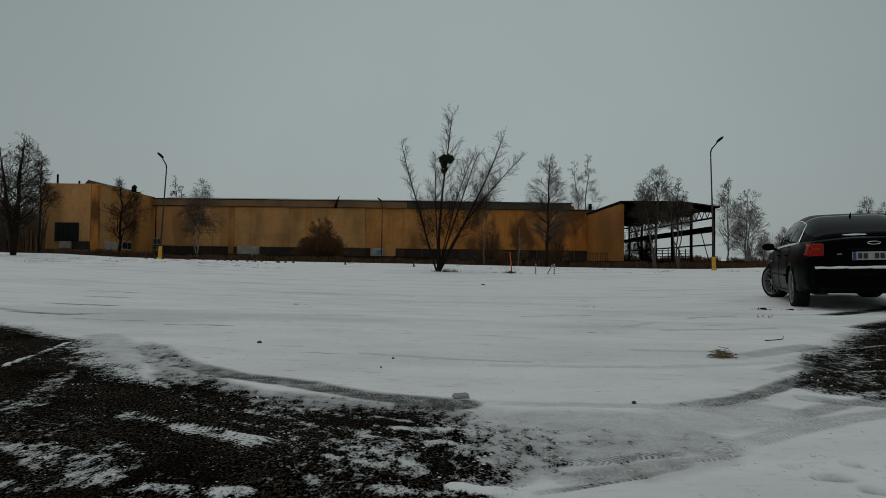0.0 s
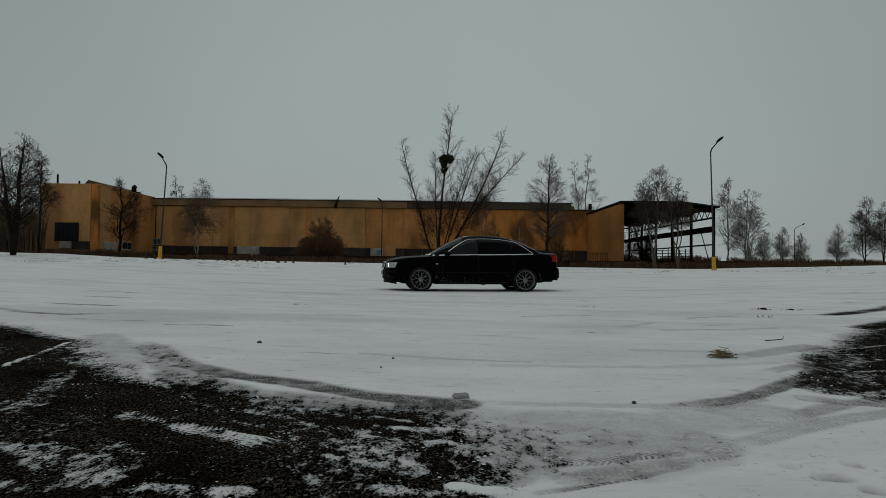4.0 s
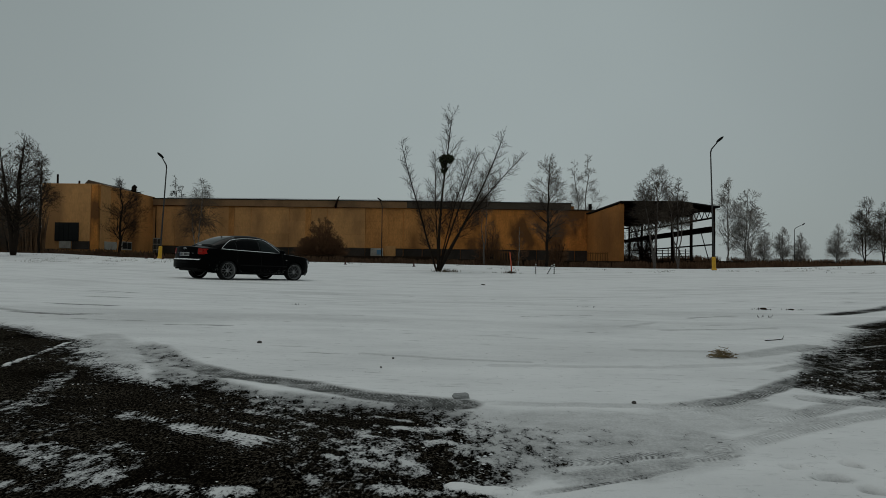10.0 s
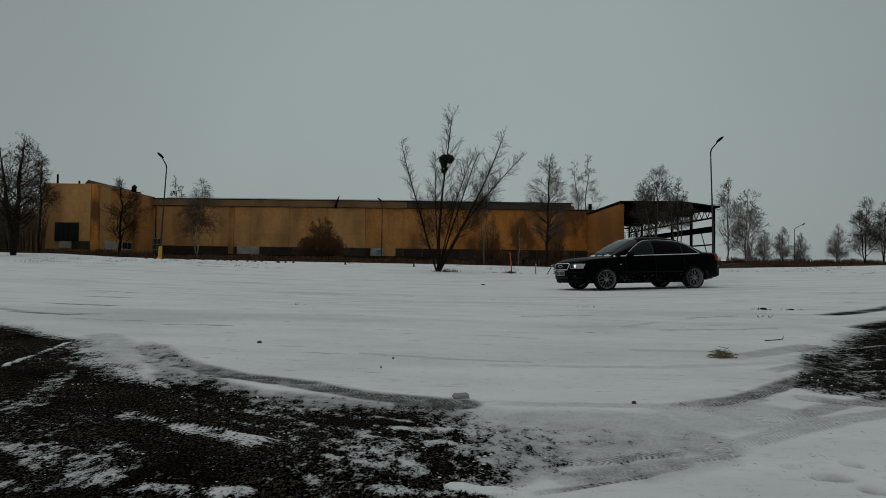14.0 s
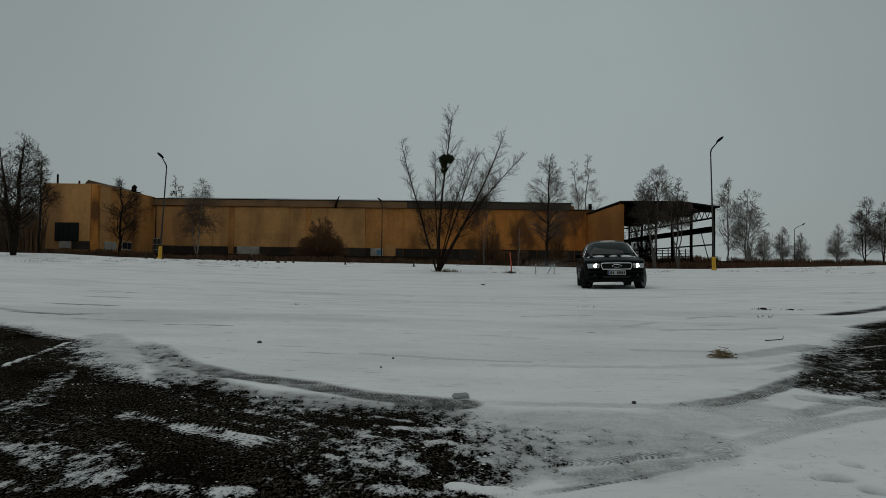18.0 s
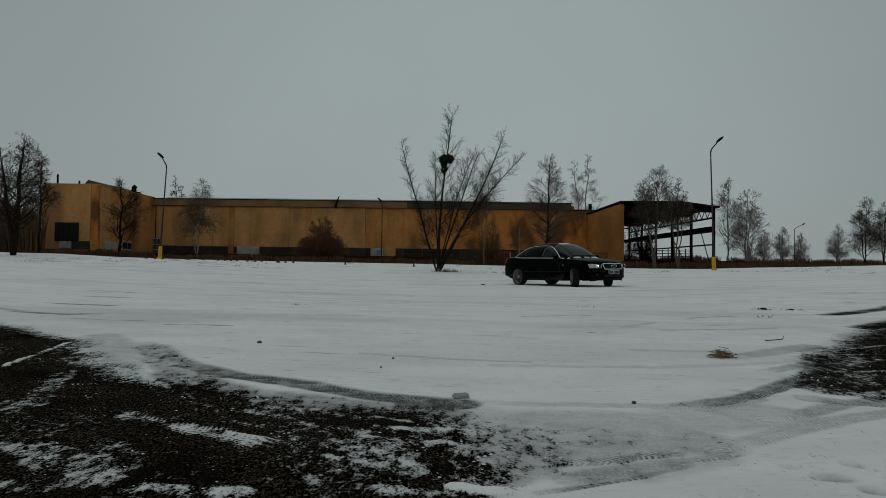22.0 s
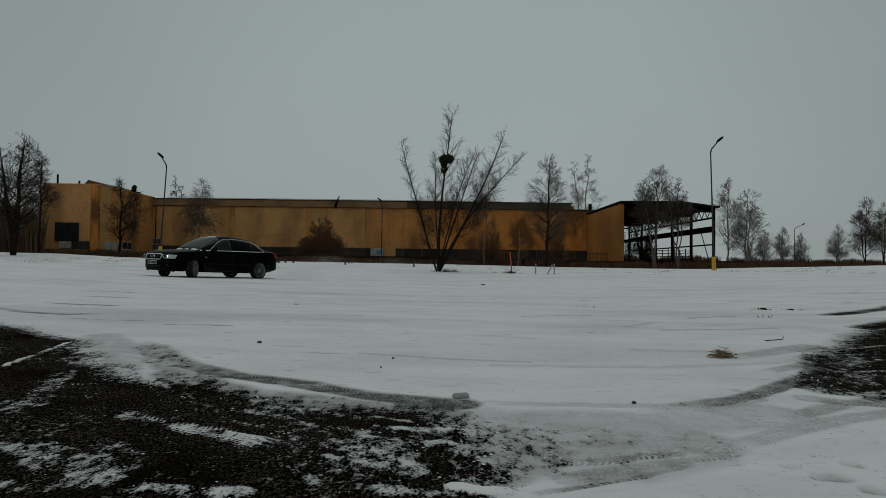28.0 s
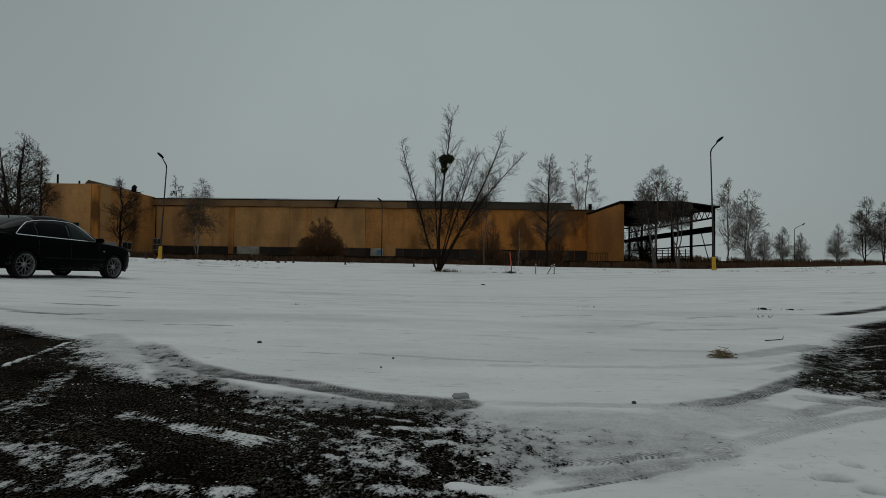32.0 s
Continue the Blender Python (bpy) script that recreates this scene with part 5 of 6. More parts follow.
def build_small_things():
    rnd = random.Random(77)
    v, f = [], []
    for _ in range(520):
        y = rnd.uniform(35, 49.7)
        x = rnd.uniform(-0.68, 0.7) * y
        if fbm(np.array([x * 0.16]), np.array([y * 0.3]), 3, 33)[0] < 0.5:
            continue
        tuft(v, f, rnd, x, y, ground(x, y), rnd.randint(3, 9), rnd.uniform(0.04, 0.14), 0.3)
    for _ in range(80):
        y = rnd.uniform(36, 49.8)
        x = rnd.uniform(-0.72, -0.28) * y
        tuft(v, f, rnd, x, y, ground(x, y), rnd.randint(4, 14), rnd.uniform(0.03, 0.10), 0.6)
    tuft(v, f, rnd, 4.0, 36.9, ground(4, 36.9), 60, 0.22, 0.5)
    tuft(v, f, rnd, 0.2, 37.8, ground(0.2, 37.8), 120, 0.25, 0.9)
    tagged(raw("dry_grass", v, f, CHAFF), "sparse dry grass stalks poking through the snow", "grass", kind="stuff")
    # straw clump dropped on the snow
    g = ground(1.76, 3.92) + 0.012
    v, f = [], []
    for _ in range(170):
        a = rnd.uniform(0, 6.28)
        c = Vector((1.76 + rnd.gauss(0, 0.035), 3.92 + rnd.gauss(0, 0.02), g + abs(rnd.gauss(0, 0.02))))
        d = Vector((math.cos(a), math.sin(a) * 0.6, rnd.gauss(0, 0.25))) * rnd.uniform(0.010, 0.030)
        tube(v, f, [c - d, c + d], [0.0022, 0.0014], 3)
    tagged(raw("straw_clump", v, f, STRAW), "small clump of dry straw lying on the snow", "straw clump")
    # pebbles, clods and twigs
    for name, x, y, s, mat, label in (("pebble", -1.20, 4.10, 0.016, STONE, "small dark stone on the snow"), ("pebble", 0.79, 2.56, 0.010, STONE, "tiny dark stone on the snow"),
                                      ("pebble", -0.28, 3.60, 0.007, STONE, "tiny dark stone on the snow"),
                                      ("pebble", -0.32, 3.29, 0.006, STONE, "tiny dark stone on the snow"), ("dirt_clod", 4.64, 8.99, 0.05, BANK, "dark flat clod of frozen dirt"),
                                      ("dirt_clod", 4.94, 8.81, 0.04, BANK, "dark flat clod of frozen dirt"), ("dirt_clod", 1.43, 21.9, 0.07, BANK, "dark flat clod of frozen dirt")):
        bm = bmesh.new()
        bmesh.ops.create_icosphere(bm, subdivisions=2, radius=s)
        for vert in bm.verts:
            vert.co *= 1 + 0.35 * (noise.noise(vert.co * (3 / s) + Vector((x, y, 0))))
        flat = 0.35 if name == "dirt_clod" else 0.75
        bmesh.ops.scale(bm, vec=(1.0 if name != "snow_lump" else 1.0, 0.8, flat if name != "snow_lump" else 0.55), verts=bm.verts)
        ob = part(name, bm, mat, smooth=name != "pebble")
        ob.matrix_basis = pose(x, y, ground(x, y) + 0.012 + s * 0.2)
        tagged(ob, label, name.replace("_", " "))
    v, f = [], []
    g = ground(2.65, 4.92) + 0.014
    tube(v, f, [(2.53, 4.88, g), (2.62, 4.90, g + 0.004), (2.71, 4.95, g + 0.006)], [0.004, 0.004, 0.003], 5)
    tube(v, f, [(2.70, 4.945, g + 0.004), (2.715, 4.945, g + 0.035)], [0.003, 0.0015], 5)
    tagged(raw("fallen_twig", v, f, TWIG), "fallen forked twig lying on the snow", "twig")
    # squared lump of packed snow that fell from a wheel arch
    bm = bmesh.new()
    bmesh.ops.create_icosphere(bm, subdivisions=3, radius=1.0)
    for vert in bm.verts:
        k = 1 + 0.25 * noise.noise(vert.co * 1.7)
        q = vert.co.copy()
        vert.co = Vector((abs(q.x) ** 0.6 * math.copysign(0.036, q.x) * k, abs(q.y) ** 0.7 * math.copysign(0.034, q.y) * k, 0.009 + abs(q.z) ** 0.6 * math.copysign(0.011, q.z) * k))
    lump = part("snow_lump", bm, SLUSH, smooth=True)
    lump.matrix_basis = pose(0.085, 2.63, ground(0.085, 2.63) + 0.002, 4, -3, 8)
    tagged(lump, "squared lump of packed grey snow", "snow lump")
    # stalks sticking out of the snow
    v, f = [], []
    for x, y, n in ((4.6, 8.95, 40), (4.95, 8.8, 26), (3.9, 7.6, 8), (-2.0, 8.5, 8), (2.2, 9.5, 8)):
        tuft(v, f, rnd, x, y, ground(x, y) + 0.008, n, 0.035, 0.16)
    tagged(raw("dead_stalks", v, f, TWIG), "short dead stalks and chaff on the snow", "chaff", kind="stuff")
    # crumbs of snow and grit scattered over the bare asphalt
    v, f = [], []
    n = 26000
    spot = np.random.default_rng(8)
    xs = spot.uniform(-3.4, 2.9, n)
    ys = 1.35 + 3.4 * spot.random(n) ** 1.6
    cover, wear_shade, run, cut = snow_cover(xs, ys)
    clot = fbm(xs * 9, ys * 7, 3, 44)
    keep = (spot.random(n) < np.clip(cover * 1.5 - 0.05, 0.012, 0.8) * np.clip((clot - 0.35) * 4, 0, 1)) & (cover < 0.78)
    for x, y, c, u in zip(xs[keep], ys[keep], cover[keep], spot.random(n)[keep]):
        s = 0.0010 + 0.0032 * u ** 4
        z = ground(x, y) - 0.001
        k = len(v)
        a, e = s * (1.0 + 0.8 * u), s * 0.8
        v += [(x + a, y, z), (x + e * 0.2, y + e, z), (x - a, y + e * 0.2, z), (x - e * 0.3, y - e, z), (x + a * 0.4, y, z + s), (x - a * 0.4, y + e * 0.1, z + s * 0.9)]
        f += [(k, k + 1, k + 4), (k + 1, k + 2, k + 5, k + 4), (k + 2, k + 3, k + 5), (k + 3, k, k + 4, k + 5)]
    tagged(raw("snow_crumbs", v, f, SNOW_CAP), "scattered crumbs of snow on the bare asphalt", "snow", kind="stuff")


build_factory()
build_open_shed()
build_low_wall()
build_railings()
plant_trees()
build_yard_things()
build_small_things()


# ---- the black saloon: x forward, y to its left, origin on the ground between the axles ----
AXLE, TRACK, WHEEL_R = 1.38, 0.775, 0.318
PLAN = [(-2.515, 0.66), (-2.495, 0.71), (-2.44, 0.745), (-2.4, 0.78), (-2.2, 0.83), (-1.9, 0.872), (-1.38, 0.9), (0, 0.905), (1.38, 0.9), (1.6, 0.888),
        (1.9, 0.855), (2.1, 0.795), (2.22, 0.71), (2.25, 0.61), (2.285, 0.48)]
SHOULDER = [(-2.515, 0.5), (-2.495, 0.625), (-2.44, 0.64), (-2.427, 0.95), (-2.385, 0.975), (-2.2, 0.965), (-1.85, 0.98), (-1.0, 0.962), (0, 0.945), (0.8, 0.925),
            (1.1, 0.9), (1.38, 0.87), (1.8, 0.805), (2.1, 0.755), (2.22, 0.71), (2.25, 0.655), (2.285, 0.58)]
DECK = [(-2.515, 0.51), (-2.495, 0.63), (-2.44, 0.65), (-2.427, 0.99), (-2.385, 1.03), (-2.2, 1.04), (-1.85, 1.06), (-1.7, 1.0), (0, 0.96), (0.95, 0.94),
        (1.12, 0.96), (1.38, 0.935), (1.8, 0.875), (2.1, 0.805), (2.22, 0.745), (2.25, 0.68), (2.285, 0.59)]
ROOF = [(-1.88, 1.065), (-1.7, 1.14), (-1.5, 1.225), (-1.25, 1.315), (-1.0, 1.385), (-0.7, 1.432), (-0.3, 1.45), (0.0, 1.44), (0.2, 1.41), (0.45, 1.32),
        (0.75, 1.18), (1.0, 1.04), (1.14, 0.958)]


def curve(table, x):
    """Smooth (monotone cubic) reading of a table of pairs."""
    xs, ys = [p[0] for p in table], [p[1] for p in table]
    if x <= xs[0]:
        return ys[0]
    if x >= xs[-1]:
        return ys[-1]
    i = max(k for k in range(len(xs)) if xs[k] <= x)
    i = min(i, len(xs) - 2)
    h = xs[i + 1] - xs[i]
    sl = [(b - a) / (d - c) for a, b, c, d in zip(ys, ys[1:], xs, xs[1:])]

    def tangent(k):
        if k == 0 or k == len(xs) - 1:
            return sl[0] if k == 0 else sl[-1]
        a, b = sl[k - 1], sl[k]
        return 0.0 if a * b <= 0 else 2 * a * b / (a + b)
    t = (x - xs[i]) / h
    return ((2 * t ** 3 - 3 * t * t + 1) * ys[i] + (t ** 3 - 2 * t * t + t) * h * tangent(i)
            + (-2 * t ** 3 + 3 * t * t) * ys[i + 1] + (t ** 3 - t * t) * h * tangent(i + 1))


def bulge(z):
    return float(np.interp(z, [0.15, 0.22, 0.32, 0.46, 0.60, 0.75, 0.88, 1.0], [0.90, 0.945, 0.98, 1.0, 1.0, 0.985, 0.955, 0.91]))


def sill(x):
    z = float(np.interp(x, [-2.515, -2.4, -1.9, -1.0, 1.0, 1.9, 2.2, 2.285], [0.36, 0.30, 0.26, 0.20, 0.20, 0.21, 0.235, 0.27]))
    for a in (-AXLE, AXLE):
        d = 0.365 ** 2 - (x - a) ** 2
        if d > 0:
            z = max(z, 0.318 + math.sqrt(d) * 0.98)
    return z


def skin_x(y, z, front=True):
    """Where the nose (or tail) lies at this width and height."""
    xs = np.linspace(1.2, 2.285, 160) if front else np.linspace(-1.5, -2.515, 160)
    k = bulge(z)
    best = xs[0]
    for x in xs:
        if curve(PLAN, x) * k >= abs(y) and curve(SHOULDER, x) >= z - 0.035:
            best = x
    return float(best)


def dome(x, s):
    """Half of the cabin's cross-section: s = 0 at the waistline, 1 on the centre line."""
    z0 = curve(SHOULDER, x) - 0.02
    h = max(curve(ROOF, x) - z0, 0.004)
    yb = float(np.interp(x, [-1.88, -1.6, -1.3, -0.9, 0.3, 0.8, 1.14], [0.70, 0.80, 0.83, 0.838, 0.838, 0.815, 0.72]))
    a = s * math.pi / 2
    return yb * max(math.cos(a), 0) ** 0.30 * (1 - 0.22 * math.sin(a) ** 1.2), z0 + h * math.sin(a) ** 0.85


def dome_y(x, z):
    z0 = curve(SHOULDER, x) - 0.02
    h = max(curve(ROOF, x) - z0, 0.004)
    k = min(max((z - z0) / h, 0.0), 1.0) ** (1 / 0.85)
    return dome(x, math.asin(k) / (math.pi / 2))[0]


def sheet(rows, thick, toward):
    """A closed thin sheet from rows of points, given depth along a direction."""
    bm = bmesh.new()
    t = Vector(toward) * thick
    lay = [[[bm.verts.new(Vector(p) - k * t) for p in r] for r in rows] for k in (0, 1)]
    n, m = len(rows), len(rows[0])
    for i in range(n - 1):
        for j in range(m - 1):
            bm.faces.new((lay[0][i][j], lay[0][i + 1][j], lay[0][i + 1][j + 1], lay[0][i][j + 1]))
            bm.faces.new((lay[1][i][j], lay[1][i][j + 1], lay[1][i + 1][j + 1], lay[1][i + 1][j]))
    rim = [(i, 0) for i in range(n)] + [(n - 1, j) for j in range(1, m)] + [(i, m - 1) for i in range(n - 2, -1, -1)] + [(0, j) for j in range(m - 2, 0, -1)]
    for a, b in zip(rim, rim[1:] + rim[:1]):
        bm.faces.new((lay[0][a[0]][a[1]], lay[0][b[0]][b[1]], lay[1][b[0]][b[1]], lay[1][a[0]][a[1]]))
    bmesh.ops.recalc_face_normals(bm, faces=bm.faces)
    return bm


def face_panel(name, parent, mat, y0, y1, z0, z1, front=True, proud=0.012, thick=0.03, label="", taper=0.0, steps=8):
    rows = []
    sgn = 1 if front else -1
    for i in range(5):
        z = z0 + (z1 - z0) * i / 4
        inset = taper * (1 - i / 4)
        a, b = y0 + inset * (1 if y0 < y1 else -1), y1 - inset * (1 if y0 < y1 else -1)
        rows.append([(skin_x(y, z, front) + sgn * proud, y, z) for y in (a + (b - a) * j / steps for j in range(steps + 1))])
    return part(name, sheet(rows, thick, (sgn, 0, 0)), mat, parent, label, True)


def build_body(car):
    xs = sorted(set([round(v, 3) for v in np.concatenate([np.linspace(-2.515, -2.40, 9), np.linspace(-2.40, -1.78, 16), np.linspace(-1.78, -0.98, 28), np.linspace(-0.98, 0.98, 24),
                                                          np.linspace(0.98, 1.78, 28), np.linspace(1.78, 2.285, 20), [-2.44, -2.427, -2.495]])]))
    bm = bmesh.new()
    rings = []
    for x in xs:
        zl, zs, zc = sill(x), curve(SHOULDER, x), curve(DECK, x)
        w = curve(PLAN, x)
        half = []
        for i in range(9):
            z = zl + (zs - zl) * i / 8
            half.append((w * bulge(z), z))
        ys = half[-1][0]
        half.append((ys - 0.02, zs + 0.3 * (zc - zs) * 0.3 + 0.008))
        for i in range(1, 6):
            s = i / 6
            half.append((ys * (1 - s) * 0.97, zs + (zc - zs) * (1 - (1 - s) ** 2.2) + 0.008 * (1 - s)))
        left = half + [(0.0, zc)]
        ring = [(y, z) for y, z in left] + [(-y, z) for y, z in reversed(left[:-1])]
        rings.append([bm.verts.new((x, y, z)) for y, z in ring])
    n = len(rings[0])
    for a, b in zip(rings, rings[1:]):
        for k in range(n):
            bm.faces.new((a[k], a[(k + 1) % n], b[(k + 1) % n], b[k]))
    # nose and tail as a grid, so that they can be rounded in plan
    half = (n - 1) // 2
    for ring in (rings[0], rings[-1]):
        rows = []
        for i in range(half):
            p, q = ring[i], ring[n - 1 - i]
            rows.append([p] + [bm.verts.new(p.co.lerp(q.co, j / 12)) for j in range(1, 12)] + [q])
        for a, b in zip(rows, rows[1:]):
            for j in range(12):
                bm.faces.new((a[j], a[j + 1], b[j + 1], b[j]))
        for j in range(12):
            bm.faces.new((rows[-1][j], rows[-1][j + 1], ring[half]))
    bmesh.ops.recalc_face_normals(bm, faces=bm.faces)
    body = part("body", bm, PAINT, car, "glossy black painted body", True)
    # cabin
    bm = bmesh.new()
    xs = np.linspace(-1.88, 1.14, 44)
    rings = []
    for x in xs:
        half = [dome(x, s) for s in np.linspace(0, 1, 13)]
        rings.append([bm.verts.new((x, y, z)) for y, z in half] + [bm.verts.new((x, -y, z)) for y, z in half[-2::-1]])
    for a, b in zip(rings, rings[1:]):
        for k in range(len(a) - 1):
            bm.faces.new((a[k], a[k + 1], b[k + 1], b[k]))
    bm.faces.new(rings[0])
    bm.faces.new(rings[-1][::-1])
    bmesh.ops.recalc_face_normals(bm, faces=bm.faces)
    part("cabin", bm, PAINT, car, "black roof and pillars", True)
    box_part("underbody", car, PLASTIC, -2.3, 2.1, -0.6, 0.6, 0.2, 0.62, 0.03)
    for sx in (-AXLE, AXLE):
        for sy in (-1, 1):
            box_part("wheel_well", car, BLACK, sx - 0.345, sx + 0.345, min(sy * 0.45, sy * 0.62), max(sy * 0.45, sy * 0.62), 0.22, 0.69)
    return body


def window_limits(x):
    z0 = curve(SHOULDER, x) + 0.022
    h = curve(ROOF, x) - z0
    s = x + 1.60
    top = min(z0 + 0.79 * h, z0 + (0.90 - x) * 0.80, z0 + 0.80 * s - 0.34 * s * s)
    return z0, max(top, z0 + 0.002)


def build_glazing(car):
    for sy, side in ((1, "left"), (-1, "right")):
        for x0, x1, mat, name, label in ((0.87, -0.115, CLEAR, "front_side_window", "greenish side window"), (-0.135, -1.04, TINT, "rear_side_window", "black tinted side window"),
                                         (-1.05, -1.585, TINT, "quarter_window", "black tinted quarter window")):
            rows = []
            for x in np.linspace(x0, x1, 18):
                a, b = window_limits(x)
                rows.append([(x, sy * (dome_y(x, z) + 0.007), z) for z in np.linspace(a, b, 6)])
            part(name, sheet(rows, 0.012, (0, sy, 0)), mat, car, label, True)
        up = [(x, sy * (dome_y(x, window_limits(x)[1]) + 0.006), window_limits(x)[1] + 0.006) for x in np.linspace(0.895, -1.598, 60)]
        low = [(x, sy * (dome_y(x, window_limits(x)[0]) + 0.010), window_limits(x)[0] - 0.004) for x in np.linspace(0.90, -1.60, 40)]
        pipe("chrome_window_trim", car, CHROME, up, 0.009, 5, "bright chrome strip")
        pipe("chrome_window_trim", car, CHROME, low, 0.0125, 5, "bright chrome strip")
    for x0, x1, s0, mat, name, label in ((1.10, 0.27, 0.40, CLEAR, "windscreen", "greenish windscreen"), (-1.80, -0.98, 0.40, REAR_GLASS, "rear_window", "dark tinted rear window")):
        rows = []
        for x in np.linspace(x0, x1, 14):
            half = [dome(x, s) for s in np.linspace(s0, 1, 9)]
            line = [(x, y, z + 0.008) for y, z in half] + [(x, -y, z + 0.008) for y, z in half[-2::-1]]
            rows.append(line)
        part(name, sheet(rows, 0.012, (0, 0, 1)), mat, car, label, True)


def slab_text(parent, x, y0, y1, z0, z1, front):
    """A plate's lettering as plain bars."""
    sg = 1 if front else -1
    n = 7
    for k in range(n):
        if k == 2:
            continue
        a = y0 + (y1 - y0) * (k + 0.12) / n
        b = y0 + (y1 - y0) * (k + 0.84) / n
        box_part("lettering_bar", parent, INK, *sorted((x, x + sg * 0.003)), *sorted((a, b)), z0, z1)


def build_face(car):
    # nose
    for s in (1, -1):
        hl = face_panel("headlight", car, LENS, s * 0.46, s * 0.80, 0.575, 0.70, True, 0.014, 0.05, "clear headlight, lit", 0.02)
        bx = skin_x(0.575, 0.64) + 0.016
        bm = bmesh.new()
        rings = lathe(bm, [(0.060, 0.0), (0.066, 0.034), (0.060, 0.034), (0.057, 0.006), (0.060, 0.0)], 18)
        bmesh.ops.rotate(bm, matrix=Matrix.Rotation(radians(90), 3, "Y"), verts=bm.verts)
        bezel = part("lamp_bezel", bm, LENS, hl, "round lamp bezel", True)
        bezel.location = (bx - 0.004, s * 0.575, 0.64)
        bm = bmesh.new()
        rings = lathe(bm, [(0.056, 0.0), (0.05, 0.008), (0.025, 0.012)], 18)
        bm.faces.new(rings[-1])
        bmesh.ops.rotate(bm, matrix=Matrix.Rotation(radians(90), 3, "Y"), verts=bm.verts)
        bulb = part("lit_bulb", bm, BEAM, hl, "glowing dipped beam", True)
        bulb.location = (bx, s * 0.575, 0.64)
        # fins added only to block the bulb's glow from the side
        for k in range(-3, 4):
            box_part("bezel_fin", hl, PLASTIC, bx + 0.004, bx + 0.040, s * 0.575 + k * 0.016 - 0.001, s * 0.575 + k * 0.016 + 0.001, 0.59, 0.70)
        face_panel("fog_lamp", car, FOG_LENS, s * 0.57, s * 0.63, 0.385, 0.425, True, 0.008, 0.03, "small round fog lamp")
        face_panel("side_intake", car, PLASTIC, s * 0.5, s * 0.76, 0.30, 0.37, True, 0.006, 0.03)
        face_panel("rubbing_strip", car, PLASTIC, s * 0.34, s * 0.80, 0.475, 0.505, True, 0.014, 0.03)
    grille = part("grille", sheet([[(skin_x(y, z) + 0.012, y, z) for y in np.linspace(-0.40 + 0.03 * (0.70 - z) / 0.14, 0.40 - 0.03 * (0.70 - z) / 0.14, 9)] for z in np.linspace(0.555, 0.70, 5)], 0.03, (1, 0, 0)), BLACK, car, "black slatted grille", True)
    ring = [(skin_x(y, z) + 0.022, y, z) for y, z in ((-0.385, 0.552), (0.0, 0.548), (0.385, 0.552), (0.42, 0.62), (0.425, 0.695), (0.38, 0.712), (0.0, 0.716), (-0.38, 0.712), (-0.425, 0.695), (-0.42, 0.62), (-0.385, 0.552))]
    pipe("grille_frame", grille, CHROME, ring, 0.013, 6, "chrome grille surround")
    for k in range(4):
        z = 0.58 + k * 0.032
        pipe("grille_slat", grille, PLASTIC, [(skin_x(y, z) + 0.02, y, z) for y in np.linspace(-0.39, 0.39, 7)], 0.006, 5)
    bx = skin_x(0, 0.63) + 0.028
    pipe("badge", grille, CHROME, [(bx, 0.13 * math.cos(a), 0.633 + 0.036 * math.sin(a)) for a in np.linspace(0, 2 * math.pi, 25)], 0.007, 5, "plain chrome oval badge")
    px = skin_x(0, 0.5) + 0.02
    plate = box_part("number_plate", car, PLATE, px, px + 0.012, -0.25, 0.25, 0.415, 0.52, 0.003, "white number plate")
    box_part("blue_band", plate, PLATE_BLUE, px + 0.012, px + 0.014, -0.245, -0.205, 0.42, 0.515)
    slab_text(plate, px + 0.012, -0.19, 0.24, 0.435, 0.50, True)
    face_panel("lower_intake", car, BLACK, -0.40, 0.40, 0.29, 0.385, True, 0.010, 0.03, "black lower intake", 0.03)
    pipe("intake_frame", car, FOG_LENS, [(skin_x(y, z) + 0.016, y, z) for y, z in ((-0.40, 0.39), (-0.36, 0.295), (0.36, 0.295), (0.40, 0.39))], 0.006, 5, "thin dull intake edge")
    face_panel("front_lip", car, PLASTIC, -0.74, 0.74, 0.155, 0.27, True, -0.02, 0.06, "black bumper lip", 0.03)
    # tail
    for s in (1, -1):
        tl = face_panel("tail_light", car, RED_LENS, s * 0.60, s * 0.77, 0.785, 0.965, False, 0.012, 0.04, "red tail light", 0.0)
        bm = sheet([[(x, s * (curve(PLAN, x) * bulge(z) + 0.008), z) for x in np.linspace(-2.385, -2.27 - (z - 0.80) * 0.25, 7)] for z in np.linspace(0.80, 0.955, 5)], 0.02, (0, s, 0))
        part("wrap_lens", bm, RED_LENS, tl, "red lens wrapped round the corner", True)
        face_panel("indicator", tl, AMBER, s * 0.63, s * 0.72, 0.86, 0.90, False, 0.016, 0.01, "pale amber indicator")
        face_panel("reverse_lens", tl, RED_DARK, s * 0.585, s * 0.60, 0.79, 0.955, False, 0.010, 0.01)
    px = skin_x(0, 0.78, False) - 0.02
    plate = box_part("number_plate", car, PLATE, px - 0.012, px, -0.26, 0.26, 0.725, 0.835, 0.003, "white number plate")
    box_part("blue_band", plate, PLATE_BLUE, px - 0.014, px - 0.012, 0.215, 0.255, 0.73, 0.83)
    slab_text(plate, px - 0.012, 0.2, -0.25, 0.745, 0.815, False)
    bx = skin_x(0, 0.95, False) - 0.012
    pipe("badge", car, CHROME, [(bx, 0.075 * math.cos(a), 0.955 + 0.02 * math.sin(a)) for a in np.linspace(0, 2 * math.pi, 25)], 0.005, 5, "plain chrome oval badge")
